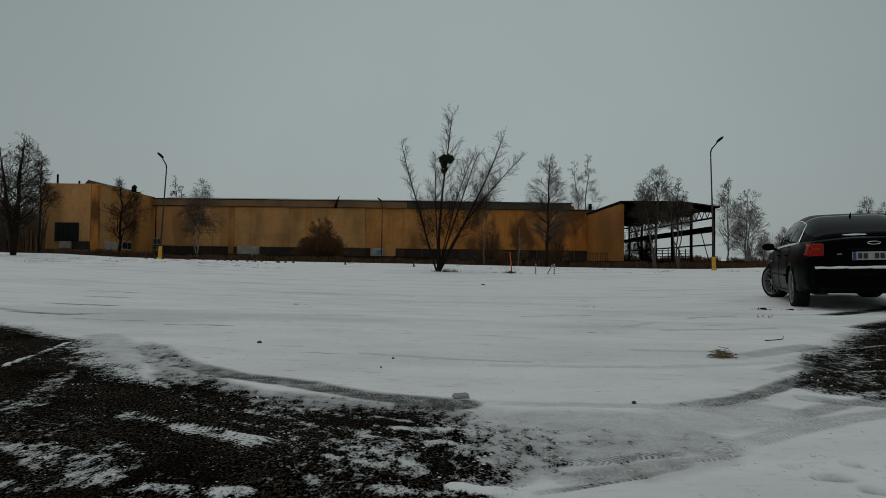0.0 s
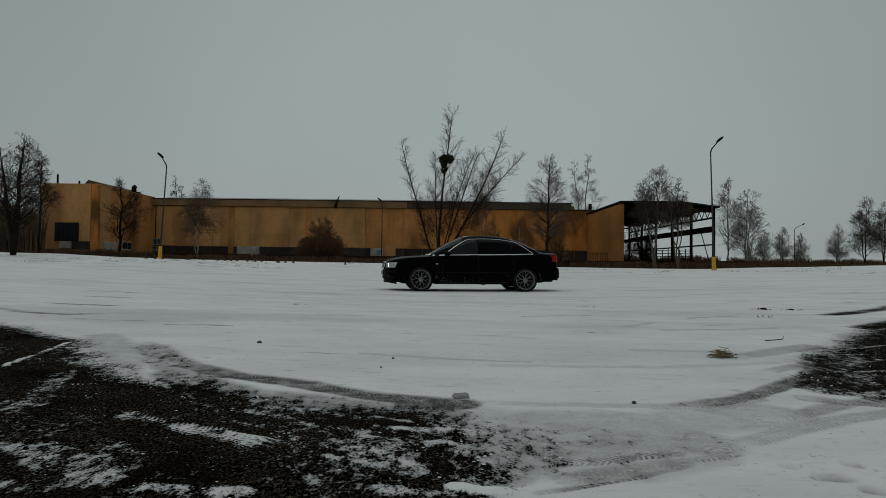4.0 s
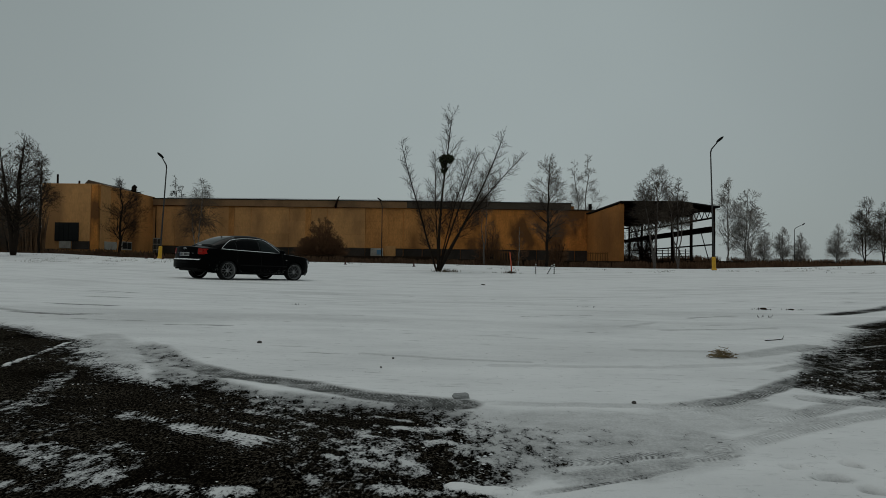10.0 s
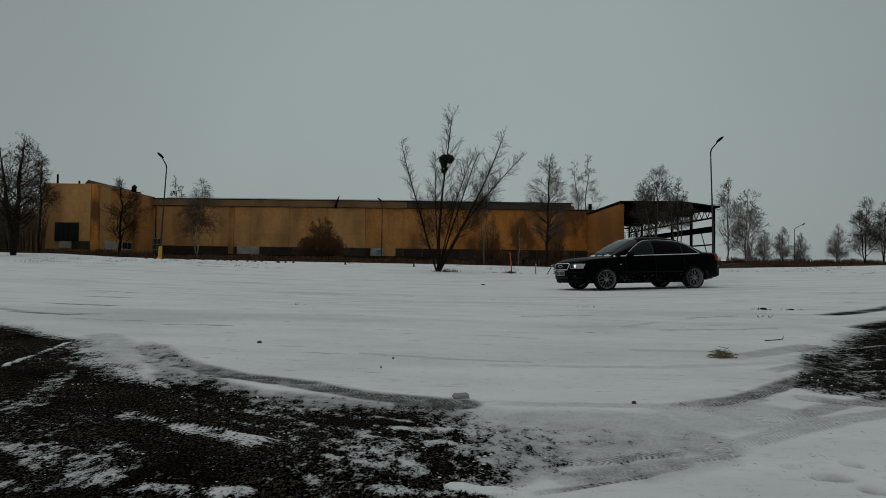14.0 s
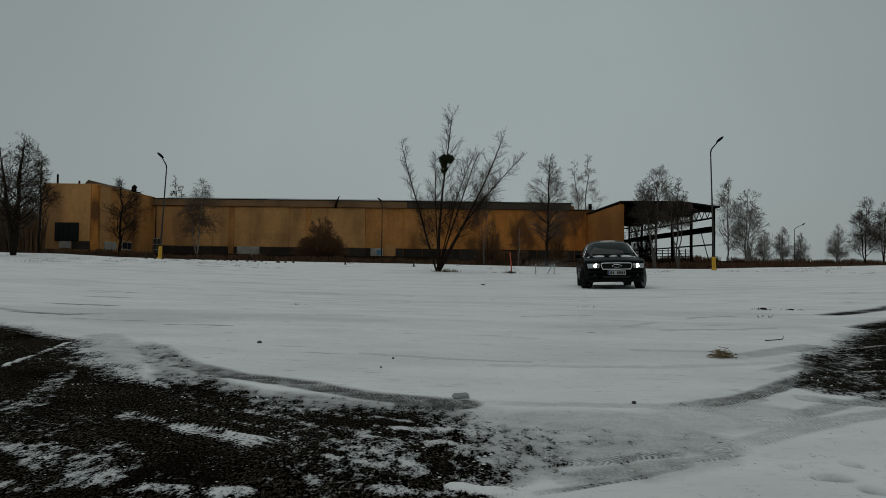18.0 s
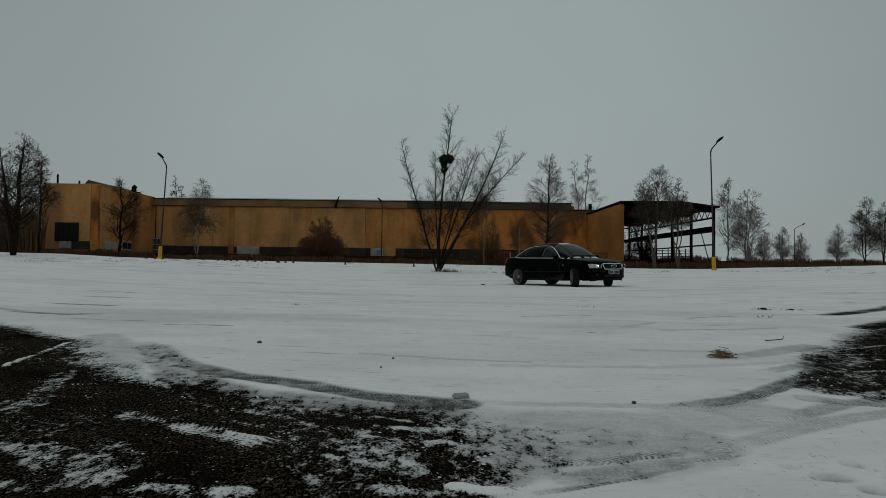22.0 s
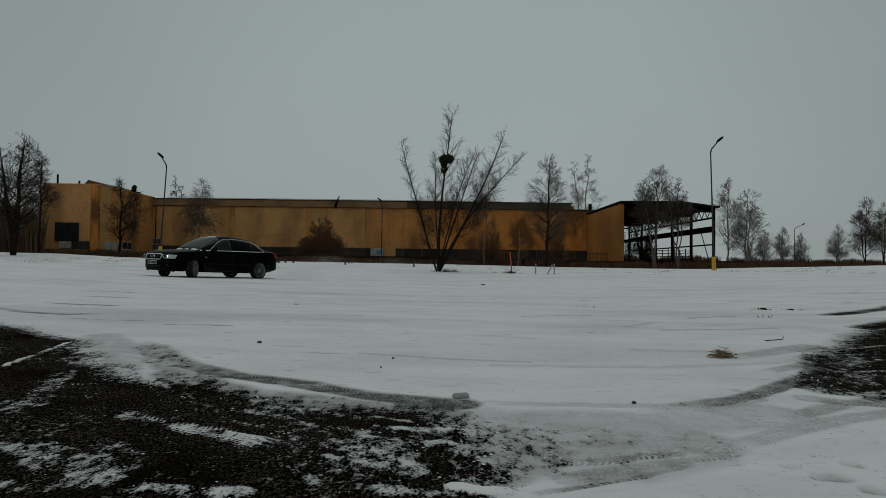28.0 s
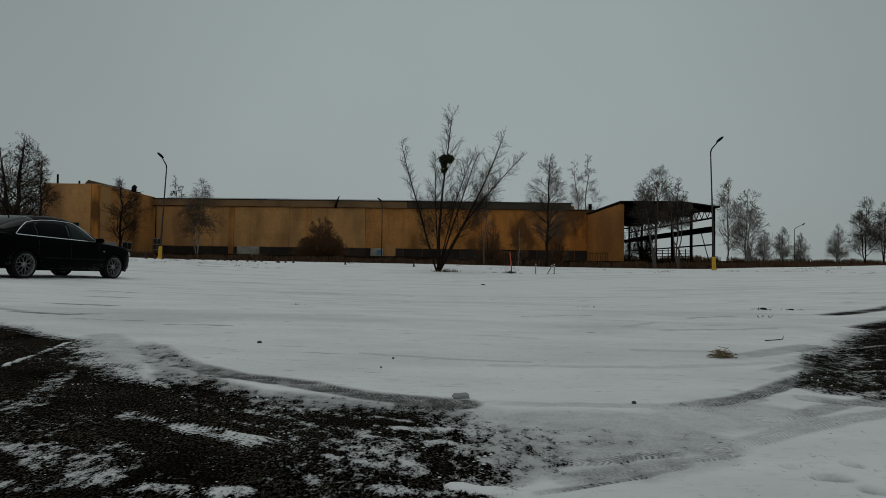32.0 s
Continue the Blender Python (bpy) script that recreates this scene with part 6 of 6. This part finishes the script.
    for y0, y1 in ((0.36, 0.45), (-0.45, -0.34)):
        box_part("model_mark", car, RIM, px + 0.004, px + 0.012, y0 * 0.5 + y1 * 0.5 - 0.03, y0 * 0.5 + y1 * 0.5 + 0.03, 0.80, 0.815, 0, "small chrome marks")
    box_part("boot_handle_strip", car, PLASTIC, px - 0.006, px + 0.01, -0.3, 0.3, 0.86, 0.88, 0.004)
    # snow resting on the rear bumper ledge
    rows = [[(x + 0.004 * math.sin(23 * y), y, 0.632 + hh * (0.7 + 0.35 * noise.noise(Vector((y * 9, x * 3, 0))))) for y in np.linspace(-0.70, 0.70, 41)]
            for x, hh in ((-2.44, 0.020), (-2.465, 0.024), (-2.49, 0.020), (-2.502, 0.0))]
    part("bumper_snow", sheet(rows, 0.02, (0, 0, 1)), SNOW_CAP, car, "strip of snow on the rear bumper", True)
    box_part("rear_apron", car, PLASTIC, -2.435, -2.2, -0.6, 0.6, 0.26, 0.36, 0.02)
    for y in (0.42, 0.52):
        pipe("exhaust", car, PLASTIC, [(-2.2, y, 0.29), (-2.47, y, 0.285)], 0.028, 10, "round sooty exhaust tip")


def build_trim(car):
    rnd = random.Random(9)
    for s in (1, -1):
        for x in (0.80, -0.125, -1.045):
            pts = [(x + (0.05 if x > 0.5 else 0.0) * (0.9 - z), s * (curve(PLAN, x) * bulge(z) + 0.001), z) for z in np.linspace(0.24, curve(SHOULDER, x), 9)]
            if x < -1:
                pts = [(x - 0.26 * max(0, 0.72 - z), y, z) for (x, y, z) in pts if z > 0.5]
            pipe("door_gap", car, BLACK, pts, 0.005, 4)
        pipe("sill_gap", car, BLACK, [(x, s * (curve(PLAN, x) * bulge(0.26) + 0.001), 0.255) for x in np.linspace(0.78, -0.95, 6)], 0.005, 4)
        pipe("rubbing_strip", car, PLASTIC, [(x, s * (curve(PLAN, x) * bulge(0.5) + 0.004), 0.50) for x in np.linspace(0.98, -0.98, 12)], 0.018, 6)
        for x in (-0.02, -0.92):
            box_part("door_handle", car, PAINT, x - 0.1, x + 0.1, *sorted((s * 0.868, s * 0.915)), 0.80, 0.83, 0.008, "black door handle")
            box_part("handle_insert", car, PLASTIC, x - 0.09, x + 0.05, *sorted((s * 0.915, s * 0.919)), 0.822, 0.828)
        box_part("side_repeater", car, LENS, 0.93, 0.99, *sorted((s * 0.885, s * 0.905)), 0.705, 0.73, 0.006, "small clear side repeater")
        bm = bmesh.new()
        bmesh.ops.create_icosphere(bm, subdivisions=3, radius=0.5)
        bmesh.ops.scale(bm, vec=(0.13, 0.22, 0.14), verts=bm.verts)
        mir = part("door_mirror", bm, PAINT, car, "black door mirror", True)
        mir.location = (0.72, s * 0.965, 0.985)
        pipe("mirror_foot", mir, PLASTIC, [(0.02, -s * 0.06, -0.03), (0.0, -s * 0.15, -0.05)], 0.025, 6)
        box_part("mirror_glass", mir, TINT, -0.068, -0.058, -0.085, 0.085, -0.045, 0.05, 0.004)
        # frozen spatter along the doors and behind the wheels
        v, f = [], []
        for _ in range(520):
            x = rnd.uniform(-2.2, 2.0) if rnd.random() < 0.25 else rnd.choice((rnd.gauss(0.72, 0.2), rnd.gauss(-1.85, 0.14), rnd.gauss(0.3, 0.5)))
            z = 0.2 + abs(rnd.gauss(0, 0.11)) + (0.1 if abs(abs(x) - AXLE) < 0.5 else 0)
            if z < sill(x) + 0.015 or z > 0.85:
                continue
            y = s * (curve(PLAN, x) * bulge(z) + 0.004)
            a = 0.003 + 0.008 * rnd.random() ** 3
            k = len(v)
            v += [(x - a, y, z), (x, y, z - a * 0.8), (x + a * 1.2, y, z), (x, y, z + a), (x, y + s * a * 0.5, z)]
            f += [(k, k + 1, k + 4), (k + 1, k + 2, k + 4), (k + 2, k + 3, k + 4), (k + 3, k, k + 4)]
        raw("frozen_spatter", v, f, GRIME, car, "grey frozen snow spatter")
        # arch lips
        for a in (-AXLE, AXLE):
            pts = []
            for k in range(15):
                ang = math.radians(8 + 164 * k / 14)
                x, z = a + 0.368 * math.cos(ang), 0.318 + 0.36 * math.sin(ang)
                pts.append((x, s * (curve(PLAN, x) * bulge(z) - 0.002), z))
            pipe("arch_lip", car, PAINT, pts, 0.016, 6)
    # roof aerial, wipers and left-over snow
    pipe("aerial", car, PLASTIC, [(-1.06, 0, curve(ROOF, -1.06) - 0.01), (-1.10, 0, curve(ROOF, -1.06) + 0.03), (-1.13, 0, curve(ROOF, -1.06) + 0.05)], [0.022, 0.010, 0.004], 6)
    for y, x in ((0.38, 1.06), (-0.28, 1.08)):
        pts = [(x - 0.0 + 0.02, y + d, curve(ROOF, x) + 0.035 - 0.02 * abs(d)) for d in (-0.3, 0.0, 0.3)]
        pipe("wiper", car, PLASTIC, pts, 0.010, 5)
    for (x, y, rx, ry, h, seed) in ((1.10, 0.40, 0.06, 0.20, 0.045, 1), (1.11, -0.37, 0.055, 0.18, 0.045, 2), (1.13, 0.05, 0.035, 0.12, 0.02, 7), (0.12, 0.0, 0.10, 0.24, 0.016, 3), (1.02, 0.64, 0.05, 0.08, 0.04, 4), (1.02, -0.64, 0.05, 0.08, 0.04, 5),
                                    (-1.82, 0.1, 0.025, 0.16, 0.012, 6)):
        bm = bmesh.new()
        bmesh.ops.create_icosphere(bm, subdivisions=3, radius=1.0)
        for w in bm.verts:
            k = 1 + 0.45 * noise.noise(w.co * 2.3 + Vector((seed * 7, 0, 0)))
            w.co = Vector((w.co.x * rx * k, w.co.y * ry * k, w.co.z * h))
        sl = math.degrees(math.atan2(curve(ROOF, x - 0.05) - curve(ROOF, x + 0.05), 0.1))
        ob = part("snow_remnant", bm, SNOW_CAP, car, "patch of unmelted snow", True)
        yy = abs(y)
        zz = max(curve(ROOF, x) - 0.10 * yy * yy, curve(SHOULDER, x) + 0.01) if x < 1.0 else curve(DECK, x) + 0.012 - 0.05 * yy
        ob.matrix_basis = pose(x, y, zz, 0, sl if x < 1.0 else 25, 0)


def build_wheel(car):
    """One wheel, its outer face to +y."""
    bm = bmesh.new()
    rings = lathe(bm, [(0.03, -0.03), (0.21, -0.03), (0.218, -0.02), (0.218, -0.01), (0.18, 0.0), (0.03, 0.004)], 28, "y")
    bm.faces.new(rings[0])
    bm.faces.new(rings[-1])
    bmesh.ops.recalc_face_normals(bm, faces=bm.faces)
    wheel = part("wheel", bm, PLASTIC, car, "wheel with a pale cross-spoke rim", True)
    bm = bmesh.new()
    prof = [(0.246, -0.095), (0.258, -0.108), (0.290, -0.112), (0.308, -0.102), (0.317, -0.075), (0.318, 0), (0.317, 0.075), (0.308, 0.102), (0.290, 0.112), (0.258, 0.108), (0.246, 0.095)]
    lathe(bm, prof + prof[:1], 48, "y")
    bmesh.ops.recalc_face_normals(bm, faces=bm.faces)
    tyre = part("tyre", bm, TYRE, wheel, "black tyre dusted with snow", True)
    bm = bmesh.new()
    for k in range(40):
        for h in (-0.055, 0.0, 0.055):
            a = 2 * math.pi * (k + (0.5 if h else 0)) / 40
            c = Matrix.Rotation(-a, 4, "Y")
            vs = [bm.verts.new(c @ Vector((0.316 + dz, h + dy, dx))) for dz in (0, 0.007) for dx, dy in ((-0.014, -0.022), (0.014, -0.022), (0.014, 0.022), (-0.014, 0.022))]
            for q in ((4, 5, 6, 7), (0, 1, 5, 4), (1, 2, 6, 5), (2, 3, 7, 6), (3, 0, 4, 7)):
                bm.faces.new([vs[i] for i in q])
    part("tread", bm, TYRE, wheel, "blocky winter tread")
    bm = bmesh.new()
    lathe(bm, [(0.222, -0.09), (0.228, 0.06), (0.234, 0.088), (0.248, 0.113), (0.254, 0.108), (0.246, 0.05), (0.238, -0.09), (0.222, -0.09)], 40, "y")
    bmesh.ops.recalc_face_normals(bm, faces=bm.faces)
    rim = part("rim", bm, RIM, wheel, "pale frosted alloy rim", True)
    for k in range(8):
        for turn in (-1, 1):
            a0 = 2 * math.pi * (k + 0.5) / 8 - turn * 0.10
            a1 = 2 * math.pi * (k + 0.5) / 8 + turn * 0.28
            p0 = Vector((0.05 * math.cos(a0), 0.075, 0.05 * math.sin(a0)))
            p1 = Vector((0.145 * math.cos(a0 * 0.5 + a1 * 0.5), 0.070, 0.145 * math.sin(a0 * 0.5 + a1 * 0.5)))
            p2 = Vector((0.236 * math.cos(a1), 0.084, 0.236 * math.sin(a1)))
            v, f = [], []
            tube(v, f, [p0, p1, p2], [0.010, 0.0075, 0.010], 5)
            raw("spoke", v, f, RIM, rim)
    bm = bmesh.new()
    rings = lathe(bm, [(0.066, 0.05), (0.066, 0.08), (0.055, 0.09), (0.03, 0.093)], 20, "y")
    bm.faces.new(rings[-1])
    bmesh.ops.recalc_face_normals(bm, faces=bm.faces)
    part("hub_cap", bm, RIM, rim, smooth=True)
    return wheel


def copy_part(ob, parent):
    """A further part like ob, with its pieces, under the same thing."""
    made = copy_thing(ob, Matrix.Identity(4))
    made.parent = parent
    return made


car = thing("saloon_car", pose(6.09, 9.42, 0, 0, 0, 68), "black four-door saloon car with chrome window trim, snow on its bumper", "car")
build_body(car)
build_glazing(car)
build_face(car)
build_trim(car)


def ease(t):
    t = min(max(t, 0.0), 1.0)
    return t * t * (3 - 2 * t)


def settle(v):
    """Rounds nose and tail in plan, lifts boot, bonnet and roof to the car's true proportions."""
    reach = abs(v.x)
    if reach > 1.75:
        q = min(abs(v.y) / 0.85, 1.0) ** 2.4
        v.x = math.copysign(1.75 + (reach - 1.75) * ((1.08 - 0.42 * q) if v.x > 0 else (0.93 - 0.27 * q)), v.x)
    if v.z < 0.45:
        v.z += 0.07 * ease((reach - 1.85) / 0.4) * (1 - ease((v.z - 0.18) / 0.27))
    low = v.z
    v.z += 0.045 * ease((v.x - 1.2) / 0.8) * ease((low - 0.38) / 0.25)
    v.z += 0.012 * ease((-1.45 - v.x) / 0.6) * ease((low - 0.62) / 0.2)
    if low > 0.95:
        v.z += (low - 0.95) * 0.09 * (1 - ease((-1.45 - v.x) / 0.6))
    return v


for piece in car.children_recursive:
    own = piece.matrix_basis.translation
    if own.length > 1e-4:
        if piece.parent == car or piece.name.split(".")[0] in ("lamp_bezel", "lit_bulb"):
            piece.location = settle(own.copy())
    else:
        for vert in piece.data.vertices:
            if piece.parent.matrix_basis.translation.length < 1e-4 or piece.parent == car:
                vert.co = settle(vert.co.copy())
wheel_fl = build_wheel(car)
wheels = [wheel_fl] + [copy_part(wheel_fl, car) for _ in range(3)]
PLACES = [(AXLE, TRACK), (AXLE, -TRACK), (-AXLE, TRACK), (-AXLE, -TRACK)]

# seconds, x, y, heading in degrees
DRIVE = [(0, 6.81, 10.72, 68.35), (0.5, 7.1, 12.2, 78.2), (1, 7.1, 13.2, 87.6), (1.5, 6.9, 14.2, 96), (2, 6.3, 14.9, 104.6), (2.5, 5.73, 16, 117.6),
         (3, 4.58, 16.79, 134.41), (3.5, 2.75, 16.91, 158.76), (4, 0.7, 17, 187), (4.5, -1.6, 16.95, 215), (5, -4.1, 17.05, 250), (5.5, -6.83, 18.07, 286.97),
         (6, -8.75, 18.38, 315.95), (6.5, -10.2, 18.9, 358), (7, -10.35, 18.6, 395.5), (7.5, -10.1, 18.2, 442), (8, -9.3, 18.1, 454), (8.5, -8.8, 19, 456),
         (9, -8.5, 19.9, 447.5), (9.5, -7.95, 20.9, 435), (10, -6.8, 21.56, 414.7), (10.5, -5.24, 22.47, 385.6), (11, -3.04, 22.33, 354.2), (11.5, -1.15, 22.84, 339.99),
         (12, 0.77, 22.11, 317.27), (12.5, 2.73, 21.26, 277.94), (13, 3.97, 20, 262), (13.5, 5.3, 18.82, 215.56), (14, 5.58, 18.05, 194.8), (14.5, 5.27, 17.26, 165.7),
         (15, 4.75, 17.5, 128), (15.5, 4, 17.9, 86), (16, 3.45, 18.5, 43), (16.5, 3.25, 18.93, 5.1), (17, 3.92, 19.63, -34.9), (17.5, 5, 20.67, -73.5), (18, 5.32, 19.95, -99),
         (18.5, 5.96, 19.59, -145.87), (19, 5.38, 18.02, -181.54), (19.5, 4.65, 18.04, -214.66), (20, 3.49, 17.57, -258.88), (20.5, 2.84, 18.68, -297.94), (21, 2.63, 19.32, -335.31),
         (21.5, 3.21, 20.95, -379.76), (22, 4.2, 21.78, -417.2), (22.5, 5.23, 22.24, -455), (23, 5.91, 21.91, -486.9), (23.5, 5.8, 20.64, -516.19), (24, 4.95, 18.93, -540.49),
         (24.5, 4, 18.25, -570.93), (25, 2.65, 17.87, -591.67), (25.5, 1.28, 18.41, -599.83), (26, -0.25, 19.3, -590), (26.5, -1.9, 20.3, -568), (27, -3.75, 21.5, -540),
         (27.5, -5.61, 21.76, -510.55), (28, -8.26, 22.3, -482.9), (28.5, -11.43, 24.05, -457.1), (29, -12.5, 22.3, -428.5), (29.5, -14.05, 22.13, -415.24),
         (30, -14.3, 20.1, -397.0), (30.5, -15.2, 20.1, -371.0), (31, -14.05, 18.85, -346), (31.5, -12.07, 16.61, -313.62), (32, -9.95, 15.46, -281.7)]
STEER = [(0, 28), (2, 26), (3, 12), (3.5, 4), (4.5, 10), (5.5, 18), (6, 22), (6.5, 5), (7, 0), (7.5, -12), (8, -28), (9, -28), (10, -12), (11, -8), (11.5, -30), (12, -36), (13, -25), (14, -4), (14.5, 4), (16, -8),
         (16.5, -8), (17, -32), (18, -25), (19, -5), (19.5, -25), (20, -18), (20.5, -30), (21, -10), (21.5, -24), (22, -36), (23, -20), (24, -4), (24.5, 8), (25, 12), (25.5, 26), (27, 20), (27.5, 26), (28, 34),
         (28.5, 34), (29.5, 24), (30.5, 20), (31, 4), (32, 0)]
SLIDE = 1.35      # the wheels turn faster than the car rolls


def stance(x, y, heading):
    """The car's pose on the lie of the land."""
    a = radians(heading)
    f, l = Vector((math.cos(a), math.sin(a), 0)), Vector((-math.sin(a), math.cos(a), 0))
    h = []
    for px, py in PLACES:
        p = Vector((x, y, 0)) + f * px + l * py
        h.append(ground(p.x, p.y))
    f.z = (h[0] + h[1] - h[2] - h[3]) / (4 * AXLE)
    l.z = (h[0] + h[2] - h[1] - h[3]) / (4 * TRACK)
    f.normalize()
    up = f.cross(l).normalized()
    l = up.cross(f)
    m = Matrix((f, l, up)).transposed().to_4x4()
    m.translation = (x, y, sum(h) / 4 - 0.004)
    return m


def build_spray():
    """Loose clouds of snow grains thrown up behind the wheels."""
    clouds, shapes = [], []
    dice = np.random.default_rng(300)
    n = 30000
    for k in range(4):
        c = np.stack([dice.normal(0, 0.34, n), dice.normal(0, 0.34, n), np.minimum(np.abs(dice.normal(0, 0.24, n)), 0.85)], -1)
        size = (0.0017 + 0.0020 * dice.random(n) ** 3)[:, None]
        corners = [c + size * dice.normal(0, 0.9, (n, 3)) for _ in range(3)]
        verts = np.stack(corners, 1).reshape(-1, 3)
        me = bpy.data.meshes.new("snow_spray")
        me.from_pydata(verts.tolist(), [], np.arange(3 * n).reshape(-1, 3).tolist())
        me.materials.append(SNOW_CAP)
        shapes.append(me)
    for k in range(28):
        clouds.append(tagged(new("snow_spray", shapes[k % 4]), "loose spray of snow grains thrown up by the wheels", "snow spray", "snow spray", "stuff"))
    return clouds


clouds = build_spray()
SPRAYING = [(5.0, 6.4, 1.3), (6.4, 8.2, 0.15), (12.3, 13.1, 0.4), (13.1, 14.5, 0.8), (15.2, 17.0, 1.3), (17.0, 18.8, 0.4), (18.8, 20.3, 0.9), (20.3, 21.6, 0.28), (22.4, 23.4, 0.4), (23.4, 24.8, 0.8), (27.2, 28.0, 0.7), (28.0, 29.3, 3.0)]


def spray_rows(k):
    """One cloud is thrown up at a rear wheel, drifts back and settles, again and again."""
    ts = [p[0] for p in DRIVE]

    def at(t):
        return [float(np.interp(t, ts, [p[i] for p in DRIVE])) for i in (1, 2, 3)]
    rows = []
    life, n = 0.95, len(clouds)
    t = -life * k / n
    rnd = random.Random(900 + k)
    while t < 32.0 + life:
        x, y, a = at(min(max(t, 0), 32))
        c, s = math.cos(radians(a)), math.sin(radians(a))
        side = -0.8 if k % 2 else 0.8
        wx, wy = x + c * -1.5 - s * side, y + s * -1.5 + c * side
        power = max([p for t0, t1, p in SPRAYING if t0 <= t <= t1] or [0.0])
        if (k * 11 % n) / n > 0.55 * power:
            power = 0.0
        back = 1.3 + 2.6 * min(power, 1.2)
        ex, ey = wx - c * back, wy - s * back
        with_car = k % 4 == 0
        if with_car:
            # carried along beside the sliding tyre, thrown out ahead of the slide
            (xa, ya, _), (xb, yb, _) = at(min(max(t - 0.25, 0), 32)), at(min(max(t + 0.45, 0), 32))
            vx, vy = (xb - xa) / 0.7, (yb - ya) / 0.7
            fast = max(math.hypot(vx, vy), 0.1)
            out = 0.25 if side > 0 else -0.25
            wx, wy = wx + 0.1 * vx / fast - s * out, wy + 0.1 * vy / fast + c * out
            ex, ey = wx + vx * 0.3, wy + vy * 0.3
        high = (0.55 + 0.5 * power) * (0.04 + 0.46 * rnd.random() ** 1.4) if power else -1.0
        if with_car and power:
            high = -0.16 + 0.12 * rnd.random()
        turn = rnd.uniform(0, 80)
        for dt, q, h in ((0.0, 0.0, -1.0), (0.10, 0.30, high * 0.3 if power else -1.0), (0.35, 0.75, high), (0.65, 0.95, high * 0.8 if power else -1.0), (0.92, 1.0, -1.0)):
            if 0 <= t + dt <= 32:
                px, py = wx + (ex - wx) * q, wy + (ey - wy) * q
                rows.append((t + dt, pose(px, py, ground(px, py) + h, 0, 0, turn)))
        t += life
    if rows[0][0] > 0:
        rows.insert(0, (0.0, rows[0][1]))
    if rows[-1][0] < 32:
        rows.append((32.0, rows[-1][1]))
    return rows


def motions():
    for k, cloud in enumerate(clouds):
        walk(cloud, spray_rows(k))
    walk(car, [(t, stance(x, y, a)) for t, x, y, a in DRIVE])
    ts = [p[0] for p in DRIVE]
    xs, ys = [p[1] for p in DRIVE], [p[2] for p in DRIVE]
    st, sa = [p[0] for p in STEER], [p[1] for p in STEER]
    step = 1 / 15
    rows = [[], [], [], []]
    turn = 0.0
    for k in range(481):
        t = k * step
        if k:
            d = math.hypot(np.interp(t, ts, xs) - np.interp(t - step, ts, xs), np.interp(t, ts, ys) - np.interp(t - step, ts, ys))
            turn += min(math.degrees(d / WHEEL_R) * SLIDE, 80)
        lock = float(np.interp(t, st, sa))
        for i, (px, py) in enumerate(PLACES):
            flip = 180 if py < 0 else 0
            rows[i].append((t, pose(px, py, WHEEL_R, 0, turn if py > 0 else -turn, flip + (lock if i < 2 else 0))))
    for w, r in zip(wheels, rows):
        walk(w, r)


motions()
